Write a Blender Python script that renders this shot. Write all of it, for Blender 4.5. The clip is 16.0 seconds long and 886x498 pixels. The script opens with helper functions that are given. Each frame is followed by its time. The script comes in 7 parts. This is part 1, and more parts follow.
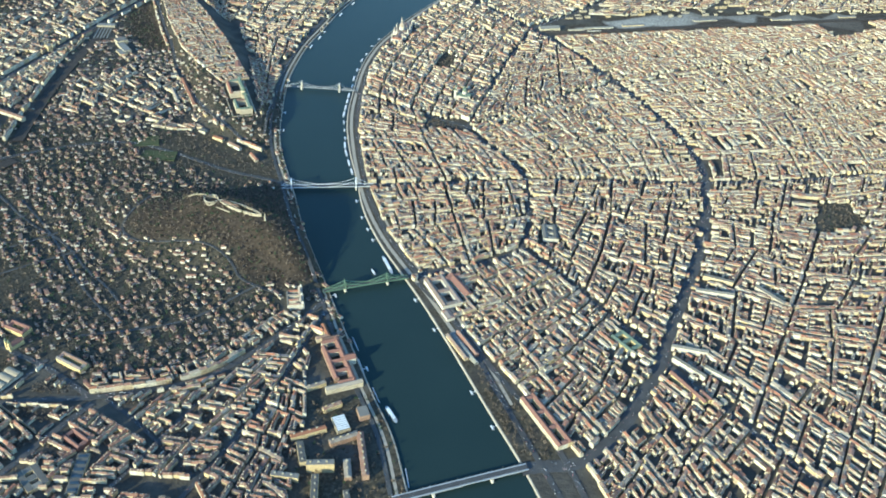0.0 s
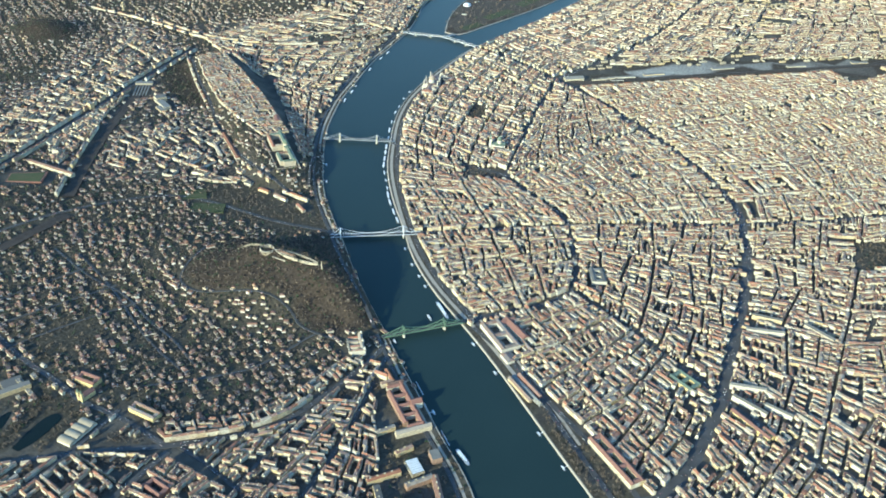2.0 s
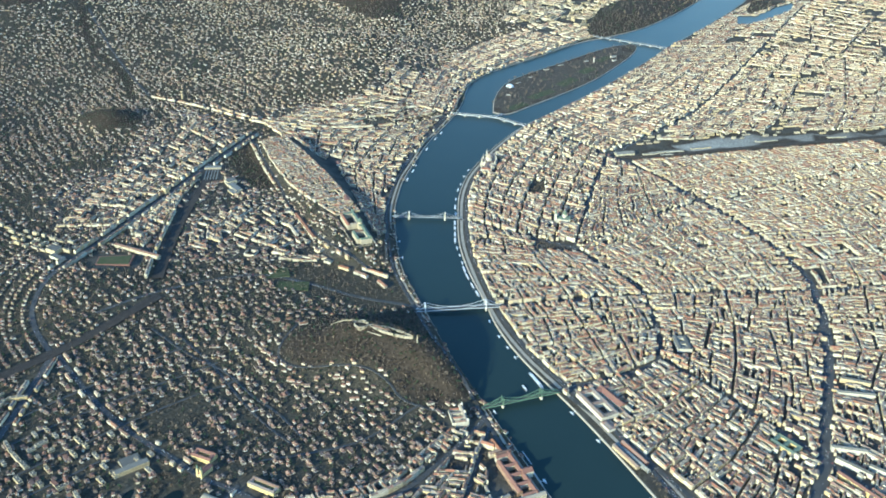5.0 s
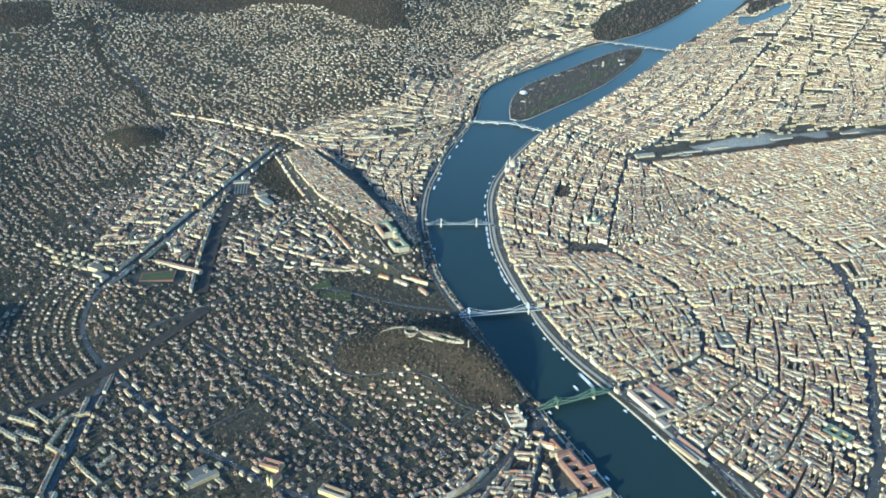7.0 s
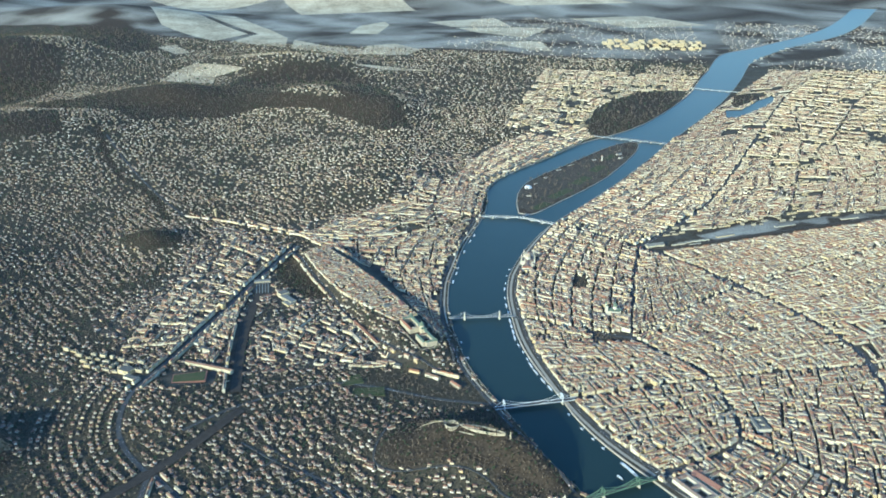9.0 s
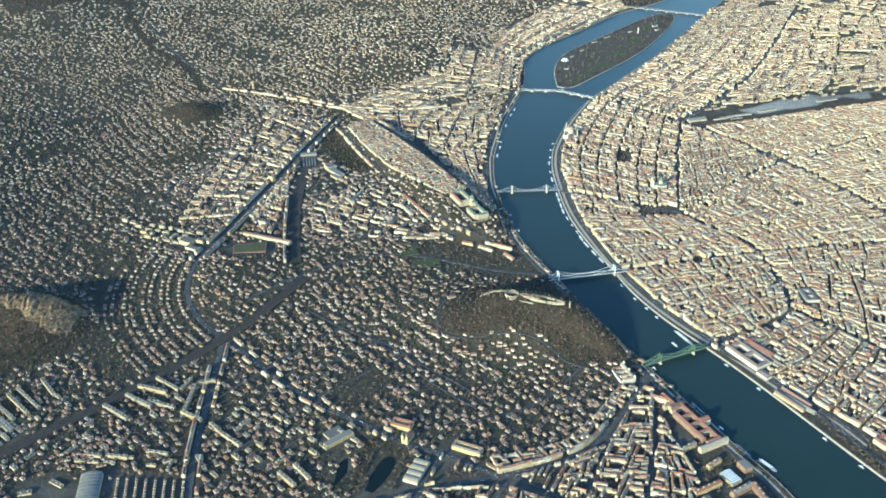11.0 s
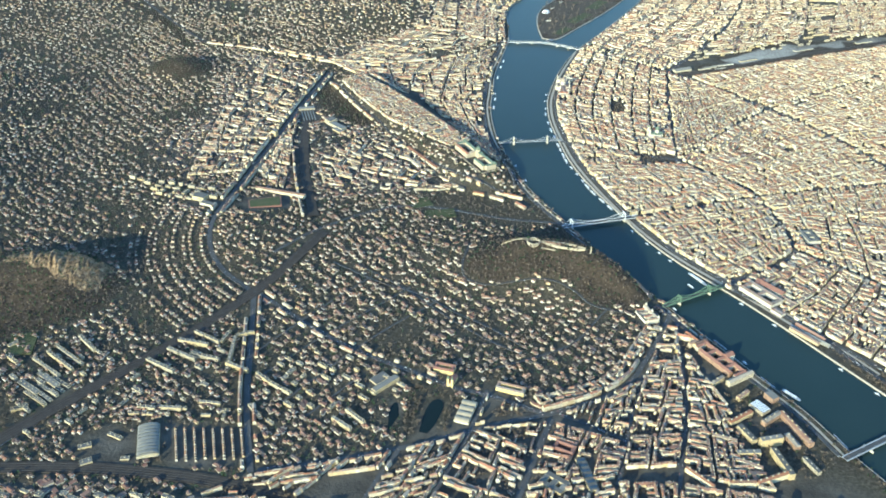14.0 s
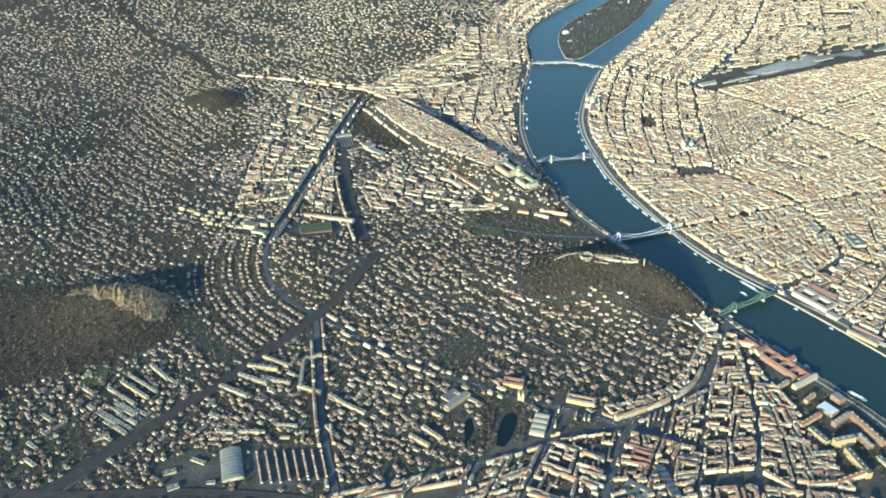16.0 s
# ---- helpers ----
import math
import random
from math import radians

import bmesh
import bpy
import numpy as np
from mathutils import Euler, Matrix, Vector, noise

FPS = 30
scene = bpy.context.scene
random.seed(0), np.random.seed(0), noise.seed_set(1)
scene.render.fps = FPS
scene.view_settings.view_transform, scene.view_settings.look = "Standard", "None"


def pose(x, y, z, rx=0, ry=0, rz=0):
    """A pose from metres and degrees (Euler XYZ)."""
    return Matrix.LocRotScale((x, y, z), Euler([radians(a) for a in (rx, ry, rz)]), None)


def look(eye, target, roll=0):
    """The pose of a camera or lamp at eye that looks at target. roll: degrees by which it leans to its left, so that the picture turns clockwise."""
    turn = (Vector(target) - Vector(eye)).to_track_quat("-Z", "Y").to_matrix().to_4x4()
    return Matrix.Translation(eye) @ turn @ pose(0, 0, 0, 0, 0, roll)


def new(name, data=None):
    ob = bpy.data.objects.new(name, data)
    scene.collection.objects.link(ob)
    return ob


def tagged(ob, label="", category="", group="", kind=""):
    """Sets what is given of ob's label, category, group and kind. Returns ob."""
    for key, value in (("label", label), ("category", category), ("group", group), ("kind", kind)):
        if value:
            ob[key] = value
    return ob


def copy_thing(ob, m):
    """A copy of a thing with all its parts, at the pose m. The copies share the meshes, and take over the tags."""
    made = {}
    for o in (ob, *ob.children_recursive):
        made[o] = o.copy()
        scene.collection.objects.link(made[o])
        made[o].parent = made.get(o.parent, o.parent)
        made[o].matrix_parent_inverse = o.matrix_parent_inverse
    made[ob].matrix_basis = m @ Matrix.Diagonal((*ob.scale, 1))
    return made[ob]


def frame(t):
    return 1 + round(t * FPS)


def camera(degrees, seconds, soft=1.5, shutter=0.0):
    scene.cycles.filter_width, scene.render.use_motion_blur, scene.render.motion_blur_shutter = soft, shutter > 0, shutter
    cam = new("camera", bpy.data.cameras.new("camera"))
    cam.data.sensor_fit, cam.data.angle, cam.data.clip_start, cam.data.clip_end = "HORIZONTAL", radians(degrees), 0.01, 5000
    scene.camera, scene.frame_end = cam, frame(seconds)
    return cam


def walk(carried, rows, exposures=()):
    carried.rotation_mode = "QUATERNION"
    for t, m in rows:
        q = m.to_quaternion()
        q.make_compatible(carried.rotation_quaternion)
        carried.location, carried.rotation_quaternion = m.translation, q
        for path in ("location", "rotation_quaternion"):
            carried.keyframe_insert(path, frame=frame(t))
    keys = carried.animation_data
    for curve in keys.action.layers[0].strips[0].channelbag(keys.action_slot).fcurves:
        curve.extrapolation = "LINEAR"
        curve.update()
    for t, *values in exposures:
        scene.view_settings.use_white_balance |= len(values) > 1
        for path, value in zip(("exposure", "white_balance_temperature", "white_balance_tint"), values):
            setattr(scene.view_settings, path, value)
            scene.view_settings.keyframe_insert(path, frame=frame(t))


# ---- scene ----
cam = camera(52.968, 16.0, 1.8)
PATH = [
    (0.0, (286.82, -613.32, 440.48, 53.586, -3.542, 16.308)),
    (0.5, (275.65, -620.14, 440.40, 54.860, -3.543, 15.816)),
    (1.0, (264.46, -626.86, 440.44, 55.884, -3.188, 15.532)),
    (1.5, (253.28, -633.50, 440.58, 56.609, -2.992, 15.242)),
    (2.0, (242.08, -640.04, 440.83, 56.974, -2.914, 15.261)),
    (2.5, (230.88, -646.50, 441.17, 57.643, -2.918, 15.800)),
    (3.0, (219.66, -652.88, 441.60, 59.565, -3.580, 16.188)),
    (3.5, (208.43, -659.18, 442.12, 61.139, -4.010, 15.984)),
    (4.0, (197.19, -665.40, 442.70, 61.424, -4.019, 15.265)),
    (4.5, (185.93, -671.54, 443.36, 61.758, -3.088, 14.902)),
    (4.7, (181.42, -673.97, 443.64, 61.925, -2.142, 15.047)),
    (7.0, (129.36, -701.16, 447.44, 62.568, -0.385, 13.241)),
    (7.5, (117.99, -706.89, 448.37, 63.802, -0.345, 13.181)),
    (8.0, (106.58, -712.55, 449.32, 66.790, -0.314, 13.025)),
    (8.2, (102.01, -714.80, 449.71, 67.823, -0.220, 12.686)),
    (10.3, (53.76, -737.86, 453.81, 68.974, 0.778, 10.434)),
    (10.5, (49.14, -740.01, 454.20, 66.644, 0.306, 10.763)),
    (11.0, (37.56, -745.35, 455.15, 60.668, 0.422, 11.865)),
    (11.5, (25.94, -750.64, 456.07, 57.671, 0.747, 12.487)),
    (12.0, (14.29, -755.89, 456.97, 56.798, 1.391, 13.130)),
    (12.5, (2.60, -761.09, 457.83, 56.968, 0.861, 12.676)),
    (13.0, (-9.13, -766.25, 458.65, 57.241, -0.090, 10.993)),
    (13.5, (-20.90, -771.38, 459.42, 57.386, -0.560, 9.336)),
    (14.0, (-32.71, -776.47, 460.13, 57.794, -0.469, 8.032)),
    (14.5, (-44.57, -781.53, 460.79, 58.357, -0.123, 7.238)),
    (15.0, (-56.47, -786.55, 461.37, 58.861, 0.701, 6.943)),
    (15.5, (-68.41, -791.55, 461.87, 59.182, 1.228, 6.860)),
    (16.0, (-80.41, -796.51, 462.30, 59.386, 1.473, 6.923)),
]
# One unit of this script stands for five metres of the city.
EXPOSURES = [(0.0, 1.13, 4820, 5), (8.0, 1.03, 4560, 4), (10.4, 0.80, 4560, 4), (11.0, 1.12, 4740, 5), (12.0, 1.34, 4880, 5), (16.0, 1.25, 4860, 4)]
walk(cam, [(t, pose(*p)) for t, p in PATH], EXPOSURES)

# ---- world, sun ----
SUN_AZ, SUN_EL = 206.0, 16.5
world = bpy.data.worlds.new("world")
scene.world = world
world.use_nodes = True
wn = world.node_tree
sky = wn.nodes.new("ShaderNodeTexSky")
sky.sky_type, sky.sun_disc = "NISHITA", False
sky.sun_elevation, sky.sun_rotation = radians(SUN_EL), radians(SUN_AZ)
sky.air_density, sky.dust_density, sky.ozone_density = 1.5, 0.4, 3.0
wn.links.new(sky.outputs[0], wn.nodes["Background"].inputs[0])
wn.nodes["Background"].inputs[1].default_value = 0.165
sun = new("sun", bpy.data.lights.new("sun", "SUN"))
sun.data.energy, sun.data.angle, sun.data.color = 5.0, radians(0.6), (1.0, 0.83, 0.45)
az, el = radians(SUN_AZ), radians(SUN_EL)
sun.matrix_world = look((0, 0, 900), (-math.sin(az) * math.cos(el) * 100, -math.cos(az) * math.cos(el) * 100, 900 - math.sin(el) * 100))


# ---- materials ----
def window_rows(nt, geo, colour, storey):
    """Rows of small dark windows on upright walls, one row a storey."""
    n, l = nt.nodes, nt.links

    def calc(op, a, b, third=None):
        k = n.new("ShaderNodeMath")
        k.operation = op
        for i, v in enumerate((a, b, third)):
            if v is None:
                continue
            if isinstance(v, float):
                k.inputs[i].default_value = v
            else:
                l.new(v, k.inputs[i])
        return k.outputs[0]

    pos, nor = n.new("ShaderNodeSeparateXYZ"), n.new("ShaderNodeSeparateXYZ")
    l.new(geo.outputs["Position"], pos.inputs[0])
    l.new(geo.outputs["True Normal"], nor.inputs[0])
    run = calc("SUBTRACT", calc("MULTIPLY", pos.outputs[1], nor.outputs[0]), calc("MULTIPLY", pos.outputs[0], nor.outputs[1]))
    across = calc("COMPARE", calc("FRACT", calc("DIVIDE", run, storey * 0.86), 0.0), 0.5, 0.26)
    up = calc("COMPARE", calc("FRACT", calc("DIVIDE", pos.outputs[2], storey), 0.0), 0.5, 0.30)
    wall = calc("LESS_THAN", calc("ABSOLUTE", nor.outputs[2], 0.0), 0.3)
    mask = calc("MULTIPLY", calc("MULTIPLY", across, up), calc("MULTIPLY", wall, 0.7))
    mx = n.new("ShaderNodeMix")
    mx.data_type = "RGBA"
    l.new(mask, mx.inputs[0])
    l.new(colour, mx.inputs[6])
    mx.inputs[7].default_value = (0.05, 0.052, 0.058, 1)
    return mx.outputs[2]


def material(name, colours, scale=0.2, rough=0.85, fine=3.0, bump=0.3, vary=0.0, metal=0.0, spread=0.25, storey=0.0):
    """A surface between the given colours: noise at two scales, and a shade of its own for each piece by vary."""
    m = bpy.data.materials.new(name)
    m.use_nodes = True
    nt = m.node_tree
    n, l = nt.nodes, nt.links
    bsdf = n["Principled BSDF"]
    bsdf.inputs["Roughness"].default_value, bsdf.inputs["Metallic"].default_value = rough, metal
    bsdf.inputs["Specular IOR Level"].default_value = 0.5 if rough < 0.6 else 0.15
    geo, info = n.new("ShaderNodeNewGeometry"), n.new("ShaderNodeObjectInfo")
    big, small = n.new("ShaderNodeTexNoise"), n.new("ShaderNodeTexNoise")
    for tex, s in ((big, scale), (small, fine)):
        tex.inputs["Scale"].default_value, tex.inputs["Detail"].default_value = s, 4.0
        l.new(geo.outputs["Position"], tex.inputs["Vector"])
    add = n.new("ShaderNodeMath")
    add.operation = "ADD"
    l.new(geo.outputs["Random Per Island"], add.inputs[0])
    l.new(info.outputs["Random"], add.inputs[1])
    fract = n.new("ShaderNodeMath")
    fract.operation = "FRACT"
    l.new(add.outputs[0], fract.inputs[0])
    mixn = n.new("ShaderNodeMath")
    mixn.operation = "MULTIPLY_ADD"
    l.new(big.outputs[0], mixn.inputs[0])
    mixn.inputs[1].default_value = 0.55
    half = n.new("ShaderNodeMath")
    half.operation = "MULTIPLY"
    l.new(small.outputs[0], half.inputs[0])
    half.inputs[1].default_value = 0.45
    l.new(half.outputs[0], mixn.inputs[2])
    stretch = n.new("ShaderNodeMapRange")
    stretch.inputs[1].default_value, stretch.inputs[2].default_value = 0.5 - spread, 0.5 + spread
    l.new(mixn.outputs[0], stretch.inputs[0])
    pick = n.new("ShaderNodeMix")
    pick.data_type = "FLOAT"
    pick.inputs[0].default_value = vary
    l.new(stretch.outputs[0], pick.inputs[2])
    l.new(fract.outputs[0], pick.inputs[3])
    ramp = n.new("ShaderNodeValToRGB")
    e = ramp.color_ramp.elements
    while len(e) < len(colours):
        e.new(0.5)
    for i, c in enumerate(colours):
        e[i].position, e[i].color = i / max(1, len(colours) - 1), (*c, 1)
    l.new(pick.outputs[0], ramp.inputs[0])
    colour = ramp.outputs[0]
    if storey:
        colour = window_rows(nt, geo, colour, storey)
    l.new(colour, bsdf.inputs["Base Color"])
    if bump:
        b = n.new("ShaderNodeBump")
        b.inputs["Strength"].default_value, b.inputs["Distance"].default_value = bump, 0.3
        l.new(small.outputs[0], b.inputs["Height"])
        l.new(b.outputs[0], bsdf.inputs["Normal"])
    return m


M_WALL = material("render_facades", [(0.38, 0.32, 0.21), (0.57, 0.50, 0.33), (0.65, 0.58, 0.40), (0.56, 0.43, 0.21), (0.34, 0.27, 0.18), (0.68, 0.63, 0.48), (0.48, 0.41, 0.28), (0.52, 0.39, 0.23)], vary=0.85, storey=0.75)
M_ROOF = material("clay_roofs", [(0.15, 0.075, 0.045), (0.24, 0.11, 0.06), (0.12, 0.08, 0.06), (0.22, 0.135, 0.09), (0.19, 0.175, 0.15), (0.29, 0.125, 0.07), (0.14, 0.115, 0.095), (0.32, 0.27, 0.20), (0.19, 0.10, 0.065), (0.24, 0.20, 0.155)], vary=0.8)
M_VWALL = material("villa_render", [(0.44, 0.38, 0.28), (0.66, 0.60, 0.46), (0.54, 0.41, 0.21), (0.34, 0.28, 0.20), (0.60, 0.52, 0.37), (0.28, 0.22, 0.16), (0.70, 0.65, 0.53), (0.46, 0.35, 0.23)], vary=0.85, storey=0.62)
M_VROOF = material("villa_tiles", [(0.15, 0.085, 0.062), (0.11, 0.085, 0.07), (0.20, 0.10, 0.065), (0.125, 0.10, 0.085), (0.25, 0.13, 0.08), (0.16, 0.13, 0.10)], vary=0.8)
M_SLAB = material("panel_concrete", [(0.32, 0.27, 0.19), (0.42, 0.36, 0.24), (0.46, 0.35, 0.17), (0.52, 0.46, 0.33)], vary=0.8, storey=0.62)
M_FLAT = material("gravel_felt_roof", [(0.075, 0.07, 0.062), (0.13, 0.12, 0.103), (0.22, 0.20, 0.165)], vary=0.6)
M_WATER = material("river_water", [(0.016, 0.0275, 0.0265), (0.021, 0.034, 0.032)], scale=0.02, rough=0.3, fine=0.6, bump=0.1)
M_WATER.node_tree.nodes["Principled BSDF"].inputs["Specular IOR Level"].default_value = 0.08
M_BRICK = material("brown_brick", [(0.20, 0.125, 0.08), (0.30, 0.19, 0.12), (0.38, 0.26, 0.17)], scale=0.3, storey=0.75)
M_FORT = material("weathered_fortress_stone", [(0.25, 0.21, 0.145), (0.36, 0.31, 0.22), (0.45, 0.395, 0.285)], scale=0.5, fine=2.0)
# pond water with the shade lying on the ponds put into its colour
M_POND = material("shaded_pond_water", [(0.006, 0.011, 0.012), (0.010, 0.016, 0.016)], scale=0.05, rough=0.3, bump=0.05)
M_POND.node_tree.nodes["Principled BSDF"].inputs["Specular IOR Level"].default_value = 0.06
M_BEIGE = material("beige_roof_felt", [(0.22, 0.18, 0.12), (0.30, 0.25, 0.17), (0.36, 0.30, 0.21)], scale=0.3)
M_ROAD = material("asphalt", [(0.042, 0.040, 0.039), (0.066, 0.063, 0.060), (0.098, 0.092, 0.084)], scale=0.1)
M_QUAY = material("quay_stone", [(0.22, 0.19, 0.145), (0.30, 0.26, 0.20), (0.37, 0.325, 0.25)], scale=0.3)
M_GRASS = material("winter_grass", [(0.035, 0.05, 0.018), (0.06, 0.065, 0.028), (0.09, 0.075, 0.04)], scale=0.15)
M_TWIG = material("bare_twigs", [(0.056, 0.044, 0.033), (0.10, 0.078, 0.057), (0.18, 0.14, 0.10)], vary=0.6, rough=1.0)
M_EVER = material("evergreen", [(0.02, 0.034, 0.018), (0.04, 0.058, 0.028)], vary=0.6, rough=0.9)
M_STONE = material("pale_limestone", [(0.34, 0.305, 0.235), (0.44, 0.40, 0.315), (0.54, 0.50, 0.40)], scale=0.4)
M_ROCK = material("dolomite_rock", [(0.045, 0.033, 0.022), (0.12, 0.08, 0.045), (0.20, 0.14, 0.08), (0.33, 0.245, 0.145)], scale=0.25, fine=0.9, bump=1.0, spread=0.15)
M_RAIL = material("track_ballast", [(0.026, 0.022, 0.018), (0.044, 0.036, 0.029), (0.066, 0.054, 0.042)], scale=0.2)
M_GREEN = material("green_bridge_paint", [(0.085, 0.135, 0.09), (0.14, 0.195, 0.13)], rough=0.6)
M_WHITE = material("white_bridge_paint", [(0.50, 0.50, 0.49), (0.66, 0.66, 0.64)], rough=0.5)
M_COPPER = material("verdigris_copper", [(0.09, 0.115, 0.082), (0.14, 0.165, 0.12)], rough=0.7)
M_STEEL = material("grey_steel", [(0.22, 0.23, 0.24), (0.34, 0.35, 0.36)], rough=0.45)
M_FIELD = material("pale_stubble_field", [(0.22, 0.18, 0.11), (0.40, 0.33, 0.215), (0.54, 0.46, 0.31)], scale=0.012, fine=0.09, spread=0.16)
M_OCHRE = material("ochre_render", [(0.48, 0.36, 0.14), (0.58, 0.45, 0.19), (0.64, 0.52, 0.26)], scale=0.3, storey=0.75)
M_RED = material("red_tile_roof", [(0.16, 0.085, 0.062), (0.23, 0.12, 0.088)], scale=0.4)
M_TRACK = material("worn_rails", [(0.05, 0.044, 0.038), (0.08, 0.07, 0.06)], rough=0.8)
M_CAR = material("car_paint", [(0.02, 0.02, 0.022), (0.12, 0.12, 0.13), (0.5, 0.5, 0.5), (0.75, 0.75, 0.74), (0.3, 0.03, 0.03)], rough=0.3, vary=1.0)
M_GLASS = material("dark_glazing", [(0.02, 0.03, 0.04), (0.05, 0.065, 0.08)], rough=0.15)
M_TIN = material("pale_sheet_roof", [(0.13, 0.125, 0.11), (0.22, 0.21, 0.18)], rough=0.7)


def ground_material():
    """Streets and yards, gardens, woods: blended by the cover of the land, broken up by noise."""
    m = bpy.data.materials.new("ground_cover")
    m.use_nodes = True
    n, l = m.node_tree.nodes, m.node_tree.links
    bsdf = n["Principled BSDF"]
    bsdf.inputs["Roughness"].default_value = 0.95
    bsdf.inputs["Specular IOR Level"].default_value = 0.1
    at = n.new("ShaderNodeAttribute")
    at.attribute_name = "cover"
    geo = n.new("ShaderNodeNewGeometry")
    tex, tex2 = n.new("ShaderNodeTexNoise"), n.new("ShaderNodeTexNoise")
    tex.inputs["Scale"].default_value, tex.inputs["Detail"].default_value = 0.06, 8.0
    tex2.inputs["Scale"].default_value, tex2.inputs["Detail"].default_value = 0.5, 6.0
    l.new(geo.outputs["Position"], tex.inputs["Vector"])
    l.new(geo.outputs["Position"], tex2.inputs["Vector"])
    ramps = []
    for cols in ([(0.042, 0.037, 0.031), (0.068, 0.060, 0.049), (0.105, 0.092, 0.074)],
                 [(0.034, 0.031, 0.021), (0.058, 0.050, 0.034), (0.096, 0.078, 0.054)],
                 [(0.030, 0.024, 0.018), (0.050, 0.038, 0.027), (0.078, 0.060, 0.042)],
                 [(0.22, 0.20, 0.16), (0.34, 0.31, 0.25), (0.46, 0.43, 0.36)]):
        r = n.new("ShaderNodeValToRGB")
        e = r.color_ramp.elements
        e.new(0.5)
        for i, c in enumerate(cols):
            e[i].position, e[i].color = 0.3 + 0.2 * i, (*c, 1)
        l.new((tex2 if len(ramps) else tex).outputs[0], r.inputs[0])
        ramps.append(r)
    last = ramps[0].outputs[0]
    for k in (1, 2, 3):
        mr = n.new("ShaderNodeMapRange")
        mr.inputs[1].default_value, mr.inputs[2].default_value = k - 1, k
        l.new(at.outputs["Fac"], mr.inputs[0])
        mx = n.new("ShaderNodeMix")
        mx.data_type = "RGBA"
        l.new(mr.outputs[0], mx.inputs[0])
        l.new(last, mx.inputs[6])
        l.new(ramps[k].outputs[0], mx.inputs[7])
        last = mx.outputs[2]
    l.new(last, bsdf.inputs["Base Color"])
    b = n.new("ShaderNodeBump")
    b.inputs["Strength"].default_value, b.inputs["Distance"].default_value = 0.6, 1.0
    l.new(tex2.outputs[0], b.inputs["Height"])
    l.new(b.outputs[0], bsdf.inputs["Normal"])
    return m


M_GROUND = ground_material()

# ---- the lie of the land ----
BANK_BUDA = [(330, -520), (262, -390), (220, -315), (196, -282), (173, -240), (149, -212), (128, -184), (104, -153), (79, -119), (50, -80), (22, -42),
             (-8, 8), (-34, 46), (-57, 84), (-82, 147), (-103, 209), (-112, 255), (-119, 300), (-120, 350), (-124, 420), (-118, 500), (-115, 560),
             (-119, 620), (-131, 693), (-124, 745), (-106, 795), (-52, 900), (9, 1035), (60, 1095), (124, 1193), (190, 1370), (244, 1555), (288, 1795), (322, 1947), (352, 2131), (395, 2250), (475, 2335), (580, 2500), (695, 2665), (850, 2975), (1050, 3590)]
BANK_PEST = [(420, -500), (340, -370), (296, -290), (257, -235), (229, -202), (186, -148), (151, -106), (127, -80), (92, -43), (61, 0), (41, 42),
             (14, 90), (-12, 150), (-28, 212), (-41, 268), (-46, 320), (-45, 354), (-37, 430), (-14, 530), (29, 627), (80, 758), (130, 905), (175, 1049),
             (236, 1230), (318, 1473), (391, 1779), (423, 1953), (452, 2083), (549, 2285), (660, 2470), (772, 2600), (930, 2912), (1150, 3590)]
ISLAND = [(-64, 580), (-75, 635), (-78, 696), (-70, 747), (-43, 806), (-4, 879), (32, 952), (67, 1020), (100, 1052), (121, 1054), (116, 980), (88, 874), (62, 789), (20, 698), (-15, 630), (-42, 573)]


def arr(pts):
    return np.array(pts, float)


def along(pts, step):
    """Points at even steps along a polyline, smoothed at its corners."""
    p = arr(pts)
    for _ in range(2):
        q = np.empty((2 * len(p) - 2, 2))
        q[0::2], q[1::2] = p[:-1] * 0.75 + p[1:] * 0.25, p[:-1] * 0.25 + p[1:] * 0.75
        p = np.vstack([p[:1], q, p[-1:]])
    d = np.r_[0, np.cumsum(np.linalg.norm(np.diff(p, axis=0), axis=1))]
    s = np.linspace(0, d[-1], max(2, int(d[-1] / step) + 1))
    return np.stack([np.interp(s, d, p[:, 0]), np.interp(s, d, p[:, 1])], 1)


def inside(poly, x, y):
    poly = arr(poly)
    res = np.zeros(np.shape(x), bool)
    j = len(poly) - 1
    for i in range(len(poly)):
        (xi, yi), (xj, yj) = poly[i], poly[j]
        if yi != yj:
            res ^= ((yi > y) != (yj > y)) & (x < (xj - xi) * (y - yi) / (yj - yi) + xi)
        j = i
    return res


def sstep(a, b, v):
    u = np.clip((v - a) / (b - a), 0, 1)
    return u * u * (3 - 2 * u)


def ridge(x, y, pts, half, soft):
    """1 along a polyline, 0 beyond half + soft from it."""
    d = np.full(np.shape(x), 1e9)
    p = arr(pts)
    for a, b in zip(p[:-1], p[1:]):
        ab = b - a
        u = np.clip(((x - a[0]) * ab[0] + (y - a[1]) * ab[1]) / (ab @ ab), 0, 1)
        d = np.minimum(d, np.hypot(x - a[0] - u * ab[0], y - a[1] - u * ab[1]))
    return 1 - sstep(half, half + soft, d)


def bank_x(pts, y):
    p = arr(pts)
    return np.interp(y, p[:, 1], p[:, 0])


